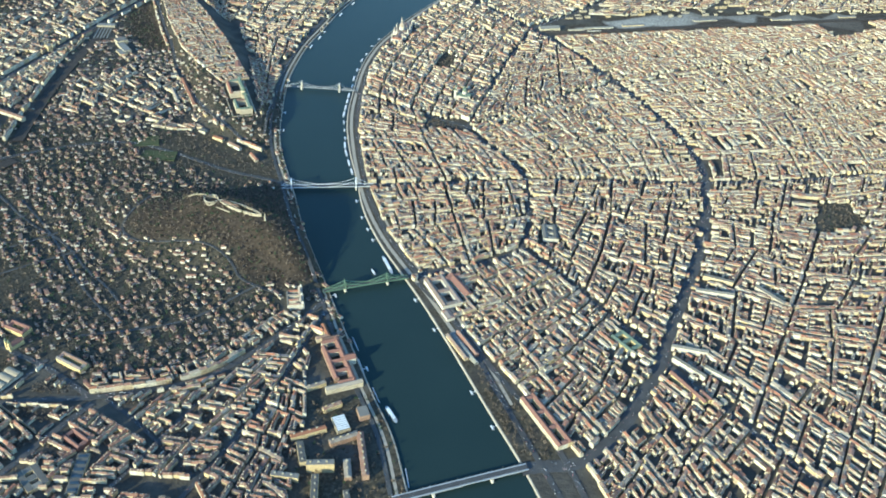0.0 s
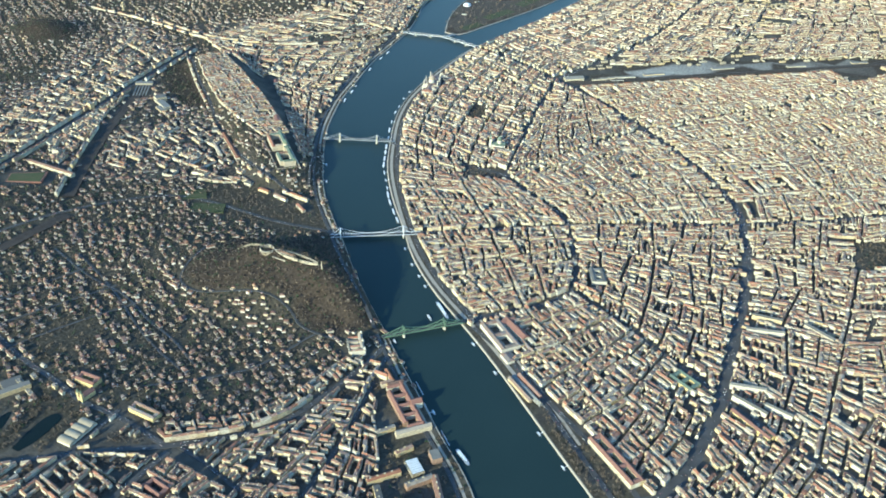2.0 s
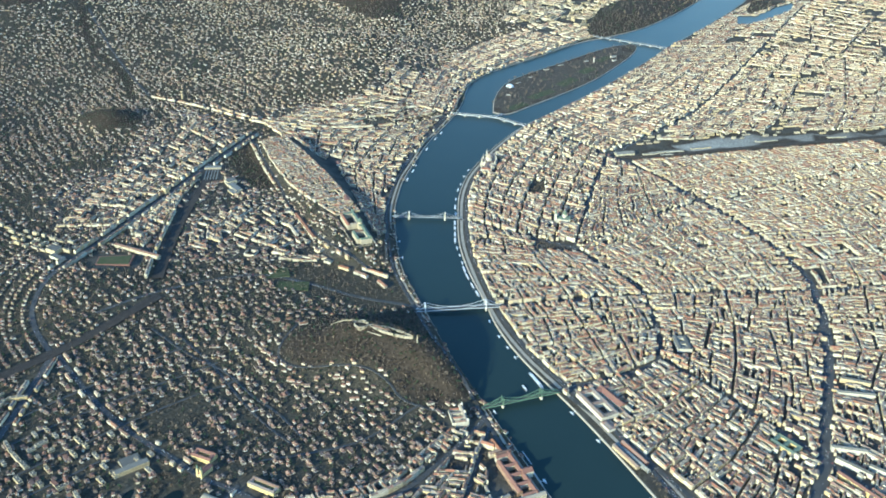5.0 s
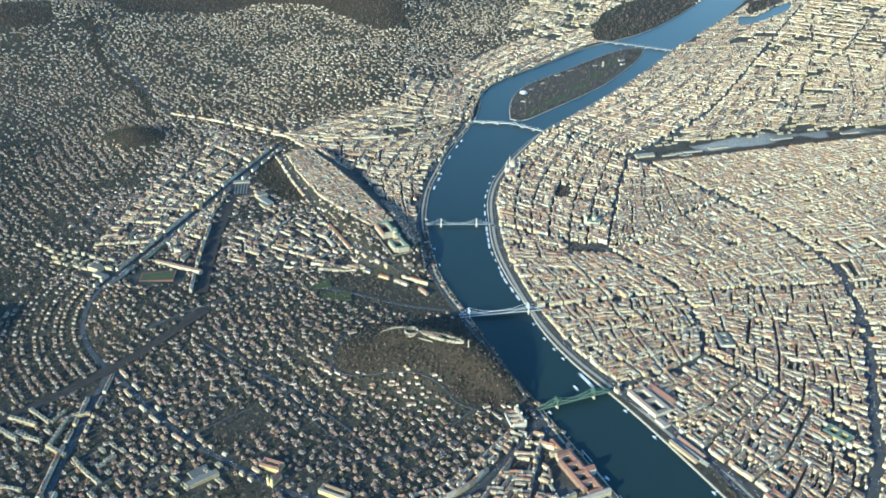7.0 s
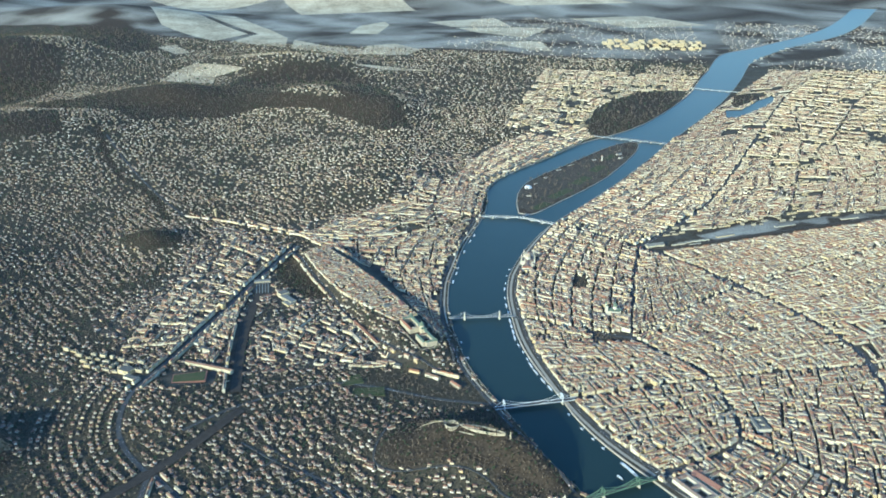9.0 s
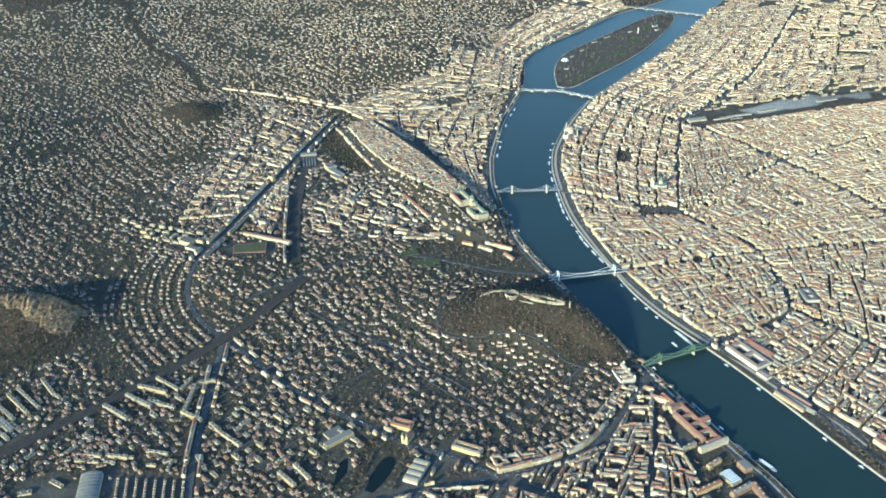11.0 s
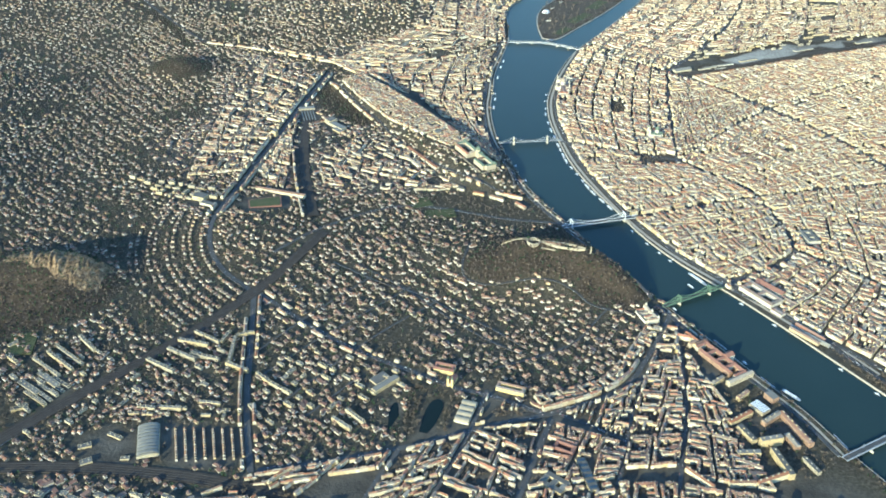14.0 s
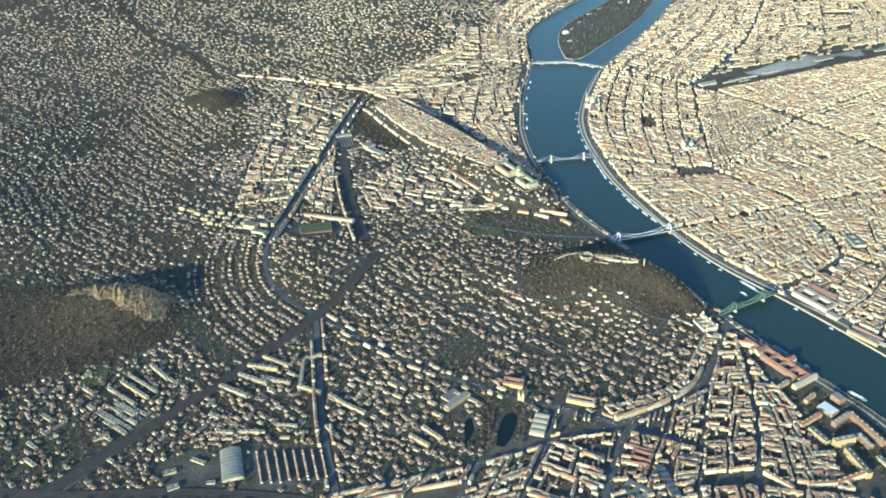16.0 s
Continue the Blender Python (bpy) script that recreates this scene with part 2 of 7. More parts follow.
HILLS = [  # x, y, height, reach west, east, south, north
    (-24, -80, 21, 95, 62, 44, 44), (-460, -172, 19, 75, 46, 50, 26), (-440, -164, 6, 34, 24, 26, 12), (-552, 338, 16, 42, 34, 34, 34),
    (-330, -60, 7, 70, 60, 60, 70), (-760, 120, 22, 160, 120, 170, 160), (-700, -60, 18, 120, 120, 90, 90), (-300, 640, 16, 130, 110, 110, 150), (-380, 820, 14, 110, 110, 90, 120),
    (-1100, 800, 46, 260, 220, 220, 260), (-1300, 350, 50, 300, 250, 300, 300), (-950, 1200, 34, 180, 140, 110, 120), (-600, 1230, 40, 160, 150, 110, 150),
    (-420, 1150, 26, 90, 70, 120, 130), (-360, 1000, 12, 55, 40, 45, 45), (-840, 1640, 44, 260, 260, 140, 160), (-1700, 1600, 70, 400, 320, 400, 400), (-2400, 1100, 75, 500, 400, 600, 600),
    (-1900, 2500, 70, 420, 360, 300, 300), (-3000, 2700, 95, 700, 600, 700, 700), (-1200, 3500, 80, 800, 700, 300, 400), (-200, 3900, 75, 600, 600, 300, 400), (1000, 4300, 70, 900, 800, 400, 500)]
CASTLE_TOP = [(-104, 100), (-128, 132), (-160, 172), (-205, 222), (-255, 280), (-296, 328)]


SPUR = [(-58, -72, 28), (-30, -70, 29), (6, -79, 28), (24, -88, 22.5), (40, -97, 16.5), (54, -106, 9.5), (66, -114, 2.5)]


def spur(x, y):
    """The steep crest from the citadel down to the bridgehead."""
    best = np.full(np.shape(x), -99.0)
    for a, b in zip(SPUR[:-1], SPUR[1:]):
        dx, dy = b[0] - a[0], b[1] - a[1]
        u = np.clip(((x - a[0]) * dx + (y - a[1]) * dy) / (dx * dx + dy * dy), 0, 1)
        d = np.hypot(x - a[0] - u * dx, y - a[1] - u * dy)
        best = np.maximum(best, a[2] + (b[2] - a[2]) * u - 0.75 * np.maximum(0, d - 4))
    return best


def height(x, y):
    x, y = np.asarray(x, float), np.asarray(y, float)
    west = bank_x(BANK_BUDA, y) - x
    z = 1.0 + 8.0 * sstep(20, 330, west) + 10 * sstep(350, 900, west)
    for hx, hy, h, w, e, s, n in HILLS:
        dx, dy = x - hx, y - hy
        z = z + h * np.exp(-(dx / np.where(dx < 0, w, e)) ** 2 - (dy / np.where(dy < 0, s, n)) ** 2)
    z = z + 9.5 * ridge(x, y, CASTLE_TOP, 20, 24)
    z = np.maximum(z, spur(x, y))
    keep = sstep(2, 17, west)
    return np.where(west > 0, 1.0 + (z - 1.0) * keep, np.where(x > bank_x(BANK_PEST, y), 1.0 + (z - 1) * sstep(2200, 3600, y), 1.0))


def ground_z(x, y):
    return float(height(x, y))


# ---- meshes in bulk ----
def mesh_from(name, verts, faces_by_size, mats):
    """A mesh from arrays: faces_by_size is a list of (faces as rows of vertex numbers, material numbers)."""
    me = bpy.data.meshes.new(name)
    verts = np.asarray(verts, np.float32)
    me.vertices.add(len(verts))
    me.vertices.foreach_set("co", verts.ravel())
    loops = np.concatenate([np.asarray(f, np.int32).ravel() for f, _ in faces_by_size])
    sizes = np.concatenate([np.full(len(f), np.shape(f)[1], np.int32) for f, _ in faces_by_size])
    mat = np.concatenate([np.asarray(k, np.int32) for _, k in faces_by_size])
    me.loops.add(len(loops))
    me.loops.foreach_set("vertex_index", loops)
    me.polygons.add(len(sizes))
    me.polygons.foreach_set("loop_start", np.r_[0, np.cumsum(sizes)[:-1]].astype(np.int32))
    me.polygons.foreach_set("material_index", mat)
    for m in mats:
        me.materials.append(m)
    if name not in ("ground", "water"):
        me.polygons.foreach_set("use_smooth", np.zeros(len(sizes), bool))
    me.update(calc_edges=True)
    me.validate()
    return me


def houses_mesh(name, rows, mats):
    """Gabled and hipped houses. Rows: x, y, base, turn, length, width, height, roof height, hip (0 gable, 1 full)."""
    r = np.asarray(rows, float)
    n = len(r)
    L, Wd, H, RH, hip = r[:, 4] / 2, r[:, 5] / 2, r[:, 6], r[:, 7], r[:, 8]
    lx = np.stack([-L, L, L, -L, -L, L, L, -L, -L + hip * Wd, L - hip * Wd], 1)
    ly = np.stack([-Wd, -Wd, Wd, Wd, -Wd, -Wd, Wd, Wd, 0 * L, 0 * L], 1)
    lz = np.stack([-2 + 0 * H] * 4 + [H] * 4 + [H + RH] * 2, 1)
    c, s = np.cos(r[:, 3])[:, None], np.sin(r[:, 3])[:, None]
    v = np.stack([r[:, 0:1] + lx * c - ly * s, r[:, 1:2] + lx * s + ly * c, r[:, 2:3] + lz], 2).reshape(-1, 3)
    base = (np.arange(n) * 10)[:, None]
    quads = np.array([(0, 1, 5, 4), (1, 2, 6, 5), (2, 3, 7, 6), (3, 0, 4, 7), (4, 5, 9, 8), (6, 7, 8, 9)])
    tris = np.array([(5, 6, 9), (7, 4, 8)])
    fq = (base[:, None, :] + quads[None]).reshape(-1, 4)
    ft = (base[:, None, :] + tris[None]).reshape(-1, 3)
    mq = np.tile([0, 0, 0, 0, 1, 1], n)
    mt = np.repeat(np.where(hip > 0.2, 1, 0), 2)
    return mesh_from(name, v, [(fq, mq), (ft, mt)], mats)


def slabs_mesh(name, rows, mats):
    """Flat-roofed blocks with a parapet and a lift house. Rows as for houses; the roof height is the parapet's."""
    r = np.asarray(rows, float)
    n = len(r)
    L, Wd, H = r[:, 4] / 2, r[:, 5] / 2, r[:, 6]
    t = 0.12
    xs, ys, zs = [], [], []
    for sx, sy, z in ((1, 1, -2 + 0 * H), (1, 1, H), (0, 0, H), (0, 0, H - 0.18)):
        for a, b in ((-1, -1), (1, -1), (1, 1), (-1, 1)):
            xs.append(a * (L - (0 if sx else t)))
            ys.append(b * (Wd - (0 if sy else t)))
            zs.append(z)
    for z in (H - 0.2, H + 0.5):
        for a, b in ((-1, -1), (1, -1), (1, 1), (-1, 1)):
            xs.append(a * L * 0.16)
            ys.append(b * Wd * 0.45)
            zs.append(z)
    lx, ly, lz = np.stack(xs, 1), np.stack(ys, 1), np.stack(zs, 1)
    c, s = np.cos(r[:, 3])[:, None], np.sin(r[:, 3])[:, None]
    v = np.stack([r[:, 0:1] + lx * c - ly * s, r[:, 1:2] + lx * s + ly * c, r[:, 2:3] + lz], 2).reshape(-1, 3)
    q, m = [], []
    for lo, mt in ((0, 0), (4, 0), (8, 0), (16, 0)):
        for i in range(4):
            j = (i + 1) % 4
            q.append((lo + i, lo + j, lo + 4 + j, lo + 4 + i))
            m.append(mt)
    q += [(12, 13, 14, 15), (20, 21, 22, 23)]
    m += [1, 1]
    f = ((np.arange(n) * 24)[:, None, None] + np.array(q)[None]).reshape(-1, 4)
    return mesh_from(name, v, [(f, np.tile(m, n))], mats)


def crowns_mesh(name, rows, mats, shards=9):
    """Bare winter crowns as bunches of ragged twig shards on a short stem. Rows: x, y, base, radius, height."""
    r = np.asarray(rows, float)
    n = len(r)
    rng = np.random.RandomState(5)
    d = rng.normal(size=(n, shards, 3))
    d /= np.linalg.norm(d, axis=2, keepdims=True)
    d *= rng.uniform(0.35, 1.0, (n, shards, 1))
    cen = r[:, None, :3] + np.concatenate([d[:, :, :2] * r[:, None, 3:4], (0.58 + 0.40 * d[:, :, 2:3]) * r[:, None, 4:5]], 2)
    tri = rng.normal(size=(n, shards, 3, 3)) * r[:, None, None, 3:4] * 0.46
    v = (cen[:, :, None, :] + tri).reshape(-1, 3)
    f = np.arange(n * shards * 3).reshape(-1, 3)
    w = 0.09 * r[:, 3]
    o = r[:, None, :3] + np.stack([np.stack([-w, 0 * w, 0 * w - 0.3], 1), np.stack([w, 0 * w, 0 * w - 0.3], 1), np.stack([0 * w, w, 0 * w - 0.3], 1), np.stack([0 * w, 0 * w, r[:, 4] * 0.8], 1)], 1)
    k = len(v) + (np.arange(n) * 4)[:, None]
    tf = np.concatenate([k + np.array([[0, 1, 3]]), k + np.array([[1, 2, 3]]), k + np.array([[2, 0, 3]])])
    return mesh_from(name, np.vstack([v, o.reshape(-1, 3)]), [(np.vstack([f, tf]), np.zeros(len(f) + len(tf), int))], mats)


def stuff(name, mesh, label, category):
    return tagged(new(name, mesh), label, category, kind="stuff")


# ---- map of the city ----
CELL = 2.5
X0, X1, Y0, Y1 = -2300, 1900, -520, 3000
NX, NY = int((X1 - X0) / CELL), int((Y1 - Y0) / CELL)
gx, gy = np.meshgrid(X0 + (np.arange(NX) + 0.5) * CELL, Y0 + (np.arange(NY) + 0.5) * CELL)
VILLA, WOOD, PARK, BLOCK, OPEN, RIVER, SITE, DENSE = 1, 2, 3, 4, 5, 6, 7, 8
zone = np.full((NY, NX), VILLA, np.int8)
road = np.zeros((NY, NX), bool)
taken = np.zeros((NY, NX), bool)
river_poly = BANK_BUDA + BANK_PEST[::-1]


def cells(poly):
    p = arr(poly)
    a, b = ((p.min(0) - (X0, Y0)) / CELL).astype(int) - 1, ((p.max(0) - (X0, Y0)) / CELL).astype(int) + 2
    a, b = np.clip(a, 0, (NX, NY)), np.clip(b, 0, (NX, NY))
    sl = (slice(a[1], b[1]), slice(a[0], b[0]))
    return sl, inside(poly, gx[sl], gy[sl])


def fill(poly, code):
    sl, m = cells(poly)
    zone[sl][m] = code


def at(grid, x, y):
    i = np.clip(((np.asarray(y) - Y0) / CELL).astype(int), 0, NY - 1)
    j = np.clip(((np.asarray(x) - X0) / CELL).astype(int), 0, NX - 1)
    return grid[i, j]


def mark_road(pts, half):
    p = along(pts, CELL * 0.7)
    k = int(half / CELL) + 1
    for x, y in p:
        j, i = int((x - X0) / CELL), int((y - Y0) / CELL)
        if 0 <= i < NY and 0 <= j < NX:
            sl = (slice(max(0, i - k), i + k + 1), slice(max(0, j - k), j + k + 1))
            road[sl] |= np.hypot(gx[sl] - x, gy[sl] - y) < half * 0.85 + CELL * 0.2


# the east bank: all built in closed blocks; beyond the towns, open land
fill([(x, y) for x, y in BANK_PEST] + [(1900, 3000), (1900, -520)], BLOCK)
fill([(150, 2000), (2300, 1900), (1900, 3000), (-2300, 3000), (-2300, 2200)], OPEN)
KISKORUT = [(129, -79), (160, -55), (192, -32), (208, -8), (207, 27), (196, 72), (190, 97), (175, 122), (143, 147), (112, 172)]
NAGYKORUT = [(257, -239), (272, -231), (284, -227), (295, -219), (305, -203), (314, -182), (321, -158), (329, -129), (334, -99), (338, -64), (343, -30), (348, 5), (353, 48), (356, 105), (351, 165), (345, 197), (319, 248), (278, 306), (238, 349), (177, 416), (118, 461), (60, 500), (-8, 534)]
AVENUE_E = [(43, 33), (86, 50), (148, 81), (188, 99), (244, 120), (300, 143), (351, 160), (432, 198), (521, 245), (720, 345), (1000, 480)]
ULLOI = [(208, -8), (250, -37), (281, -63), (310, -84), (333, -106), (420, -172), (540, -262)]
AVENUE_NE = [(112, 176), (167, 258), (238, 349), (372, 458), (476, 550), (640, 690)]
AVENUE_N = [(110, 172), (110, 255), (112, 360), (118, 461)]
VACI_UT = [(118, 461), (158, 535), (214, 637), (268, 806), (357, 1149), (470, 1560)]
CROSS_N = [(-24, 208), (40, 190), (108, 180)]
QUAY_PEST = [(296, -268), (262, -223), (235, -189), (194, -135), (158, -94), (133, -70), (98, -34), (69, 6), (50, 40), (24, 92), (-2, 152), (-18, 212), (-31, 268), (-36, 320), (-35, 354), (-27, 430), (-6, 528)]
SOROKSARI = [(139, -84), (176, -113), (207, -147), (248, -185), (284, -222), (330, -300), (390, -400)]
AVENUE_SW = [(80, -128), (76, -142), (65, -173), (53, -204), (44, -225), (31, -242), (14, -256), (-7, -270), (-25, -281), (-47, -291), (-74, -305), (-104, -323), (-126, -333), (-170, -352), (-214, -367)]
VILLANYI = [(-22, -279), (-49, -270), (-72, -264), (-95, -262), (-120, -250), (-158, -238), (-210, -212), (-281, -162)]
STREET_S = [(84, -140), (84, -195), (84, -236), (80, -274), (73, -320), (64, -370), (50, -430)]
STREET_MID = [(52, -218), (46, -243), (40, -272), (32, -328), (20, -380), (5, -430)]
SQUARE_ST = [(-18, -283), (-26, -315), (-35, -358), (-50, -410), (-60, -440)]
CROSS_W = [(-12, -277), (15, -286), (39, -298), (73, -314)]
MARKET_ST = [(-68, -260), (-74, -300), (-82, -333), (-93, -369), (-103, -405)]
POND_ST = [(-123, -334), (-130, -354), (-136, -376), (-147, -415)]
AVENUE_W = [(-283, -165), (-264, -230), (-244, -303), (-218, -370)]
RAIL_ROAD = [(-470, -490), (-412, -408), (-392, -368), (-362, -312), (-326, -250), (-302, -206), (-288, -172)]
RAIL_SW = [(-560, -560), (-480, -470), (-409, -388), (-388, -351), (-357, -300), (-311, -224), (-284, -164), (-272, -139), (-257, -87), (-248, -55)]
RAIL_S = [(-520, -400), (-403, -399), (-344, -386), (-282, -381), (-232, -381), (-172, -391), (-60, -420), (90, -450)]
DELI = [(-266, -28), (-296, 49), (-318, 118), (-338, 210)]
BAH = [(-284, -164), (-326, -134), (-350, -98), (-362, -50), (-361, 30), (-361, 82), (-358, 160), (-357, 247), (-351, 367)]
HEGYALJA = [(-9, 10), (-40, 12), (-75, 10), (-135, 21), (-190, 20), (-250, -40), (-284, -100)]
NORTH_BLVD = [(-564, 455), (-465, 441), (-362, 406), (-265, 419), (-166, 480), (-122, 545)]
CASTLE_ST = [(-60, 60), (-110, 72), (-170, 122), (-226, 184), (-248, 218), (-290, 268), (-345, 345)]
FO_UTCA = [(-72, 84), (-94, 150), (-114, 212), (-128, 300), (-136, 420), (-128, 540), (-145, 700), (-118, 800), (-64, 905), (0, 1045)]
HIDEGKUTI = [(-892, 797), (-722, 611), (-623, 510), (-564, 455)]
QUAY_BUDA = [(186, -285), (163, -242), (139, -214), (118, -186), (95, -156), (70, -119), (41, -82), (13, -44), (-17, 6), (-43, 44), (-66, 82), (-91, 146), (-112, 208), (-121, 255), (-128, 300), (-129, 350), (-133, 420), (-127, 500), (-124, 560)]
NYUGATI_YARD = [(132, 462), (165, 466), (235, 512), (369, 592), (575, 712), (800, 850), (1100, 1000)]
RING_FAR = [(178, 1053), (260, 1090), (350, 1120), (600, 1060), (900, 900)]
NORTH_RAMP = [(8, 1040), (-60, 1075), (-160, 1120)]
AVENUE_FAR = [(560, 265), (640, 420), (760, 640)]
HILL_STREETS = [[(-226, -105), (-176, -132), (-137, -141), (-102, -166), (-77, -176), (-45, -199)], [(-203, -105), (-147, -140), (-110, -172), (-77, -195), (-50, -208)], [(-65, -233), (-30, -210), (-1, -187), (18, -146), (26, -134)],
                [(-241, -270), (-214, -224), (-183, -181), (-149, -134)], [(-217, -297), (-187, -243), (-157, -195), (-122, -149)], [(-262, -258), (-236, -206), (-212, -165), (-186, -122)],
                [(-104, -58), (-109, -112), (-85, -125), (-57, -117), (-38, -112), (-19, -113), (0, -122), (10, -134), (42, -136)], [(-196, -310), (-168, -262)]]
ROADS = [("kiskorut", KISKORUT, 3.6), ("nagykorut", NAGYKORUT, 5.6), ("e", AVENUE_E, 3.4), ("ulloi", ULLOI, 3.4), ("ne", AVENUE_NE, 3.6), ("n", AVENUE_N, 3.6),
         ("vaci", VACI_UT, 4), ("cross_n", CROSS_N, 3.2), ("quay", QUAY_PEST, 3.0), ("soroksari", SOROKSARI, 3.0), ("sw", AVENUE_SW, 3.2), ("villanyi", VILLANYI, 3.0),
         ("st_s", STREET_S, 2.4), ("st_mid", STREET_MID, 2.2), ("square", SQUARE_ST, 3.4), ("cross", CROSS_W, 2.0), ("market", MARKET_ST, 2.4), ("pond", POND_ST, 2.4), ("w", AVENUE_W, 3.6), ("bah", BAH, 3.4), ("hegyalja", HEGYALJA, 2.6),
         ("north", NORTH_BLVD, 3.4), ("castle", CASTLE_ST, 2.4), ("fo", FO_UTCA, 2.0), ("hidegkuti", HIDEGKUTI, 2.6), ("quayb", QUAY_BUDA, 2.2), ("ring_far", RING_FAR, 4.0), ("ramp", NORTH_RAMP, 3.5), ("far", AVENUE_FAR, 3.2), ("rail_road", RAIL_ROAD, 2.0)] + [("hill", p, 1.3) for p in HILL_STREETS]
RAILS = [("sw", RAIL_SW, 6.5), ("s", RAIL_S, 6.0), ("deli", DELI, 6.5), ("nyugati", NYUGATI_YARD, 5.0)]

# built-up quarters of the west bank
FLATS_W = [[(-22, -281), (-34, -263), (-8, -251), (16, -233), (34, -207), (48, -173), (60, -138), (84, -132), (92, -160), (200, -300), (260, -420), (-60, -420), (-36, -359)],
           [(-22, -279), (-68, -279), (-92, -290), (-128, -332), (-214, -367), (-300, -440), (-60, -440)],
           [(-75, -303), (-67, -257), (-27, -277), (-20, -282)],
           [(-90, 120), (-104, 209), (-120, 300), (-124, 420), (-120, 540), (-166, 480), (-265, 419), (-360, 408), (-300, 356), (-230, 290), (-140, 180)],
           [(-118, 545), (-131, 693), (-106, 795), (-52, 900), (9, 1035), (-110, 1075), (-190, 900), (-190, 640)],
           [(9, 1040), (130, 1210), (240, 1560), (290, 1800), (-140, 1800), (-160, 1120)]]
for poly in FLATS_W:
    fill(poly, BLOCK)
CASTLE_TOWN = [(-150, 150), (-222, 200), (-270, 250), (-322, 322), (-298, 352), (-225, 285), (-165, 215), (-130, 172)]
fill(CASTLE_TOWN, BLOCK)
DENSE_W = [[(-215, 40), (-150, 55), (-112, 76), (-175, 134), (-250, 205), (-335, 320), (-345, 330), (-350, 200), (-350, 60), (-290, -10)],
           [(-364, 60), (-354, 340), (-400, 400), (-500, 420), (-470, 200), (-500, 90), (-420, 30)],
           [(-200, 480), (-130, 560), (-145, 700), (-190, 900), (-300, 900), (-260, 560), (-420, 420), (-360, 408), (-265, 420)]]
for poly in DENSE_W:
    fill(poly, DENSE)
KELENFOLD = [(-300, -225), (-350, -300), (-400, -385), (-225, -378), (-250, -300), (-272, -225)]
fill([(-290, -334), (-234, -326), (-220, -362), (-278, -376)], SITE)
SASAD = [(-420, -250), (-360, -270), (-395, -350), (-520, -420), (-560, -330)]
# woods and parks
CLIFF_WOOD = [(-64, -22), (-97, -40), (-104, -89), (-104, -112), (-83, -120), (-57, -112), (-38, -107), (-19, -108), (0, -117), (8, -128), (27, -129), (55, -121), (68, -114), (44, -80), (12, -36), (-12, 0), (-30, -4)]
TABAN = [(-178, 10), (-150, 46), (-104, 66), (-60, 62), (-40, 40), (-16, 8), (-60, 4), (-110, -2)]
SAS_WOOD = [(-600, -150), (-536, -150), (-474, -136), (-432, -142), (-398, -172), (-402, -215), (-437, -250), (-520, -300), (-640, -330)]
VERMEZO = [(-352, 340), (-338, 324), (-254, 224), (-268, 200), (-316, 234), (-350, 285)]
LAKE_PARK = [(-124, -318), (-126, -262), (-92, -266), (-92, -312)]
EAST_PARK = [(452, 158), (483, 176), (502, 138), (450, 106)]
ARENA_T = [(36, 343), (53, 346), (57, 303), (36, 299)]
HUB_SQUARE = [(66, 186), (108, 190), (108, 166), (69, 157)]
QUAY_PARK = [(200, -154), (214, -152), (264, -206), (274, -226), (252, -230)]
VAROSLIGET = [(500, 604), (560, 664), (530, 704), (474, 644)]
KISSVAB = [(-590, 322), (-576, 380), (-515, 364), (-508, 318), (-540, 296)]
for p in (CLIFF_WOOD, SAS_WOOD, KISSVAB, VERMEZO):
    fill(p, WOOD)
HILL_PARK = [(-172, -188), (-144, -180), (-126, -199), (-143, -232), (-167, -227)]
for p in (HILL_PARK, TABAN, LAKE_PARK, EAST_PARK, ARENA_T, HUB_SQUARE, QUAY_PARK, VAROSLIGET):
    fill(p, PARK)
FAR_WOODS = [[(-1250, 960), (-1185, 1081), (-1043, 1250), (-911, 1290), (-900, 1460), (-804, 1580), (-641, 1580), (-503, 1387), (-400, 1180), (-335, 1015), (-390, 985), (-470, 1050), (-563, 1120), (-708, 1120), (-768, 1030), (-851, 1005), (-903, 930), (-1000, 990), (-1100, 900)],
             [(-2300, 900), (-1500, 820), (-1250, 960), (-1300, 1250), (-1500, 1600), (-2300, 1900)], [(-1160, 760), (-1040, 640), (-960, 760), (-1060, 900)],
             # the second, narrow strip is put here for the dark line of a valley road
             [(-2300, -100), (-1500, 200), (-1350, 700), (-1500, 820), (-2300, 900)], [(-940, 855), (-826, 700), (-752, 612), (-690, 570), (-628, 512), (-570, 430), (-582, 424), (-640, 505), (-700, 560), (-764, 604), (-840, 694), (-955, 850)],
             [(-1750, 1900), (-1400, 1700), (-1330, 1850), (-1500, 2100), (-1900, 2500)], [(-620, 2420), (-420, 2500), (-300, 2420), (-480, 2330)],
             [(22, 1085), (10, 1164), (17, 1304), (56, 1437), (121, 1550), (191, 1600), (242, 1595), (216, 1445), (168, 1284), (120, 1187), (72, 1102)],
             [(330, 1420), (352, 1560), (425, 1610), (436, 1580), (392, 1500), (345, 1408)], [(460, 2060), (560, 2260), (700, 2380), (820, 2360), (620, 2120)]]
for p in FAR_WOODS:
    fill(p, WOOD)
HILL_VILLAGE = [(-700, 1205), (-650, 1275), (-570, 1230), (-530, 1180), (-600, 1170)]
fill(HILL_VILLAGE, VILLA)
fill([(112, -232), (140, -222), (182, -292), (160, -318), (118, -284)], PARK)
fill([(-113, -315), (-112, -286), (-105, -273), (-96, -279), (-100, -306), (-106, -316)], SITE)
fill([(-135, -318), (-139, -292), (-133, -279), (-128, -299)], SITE)
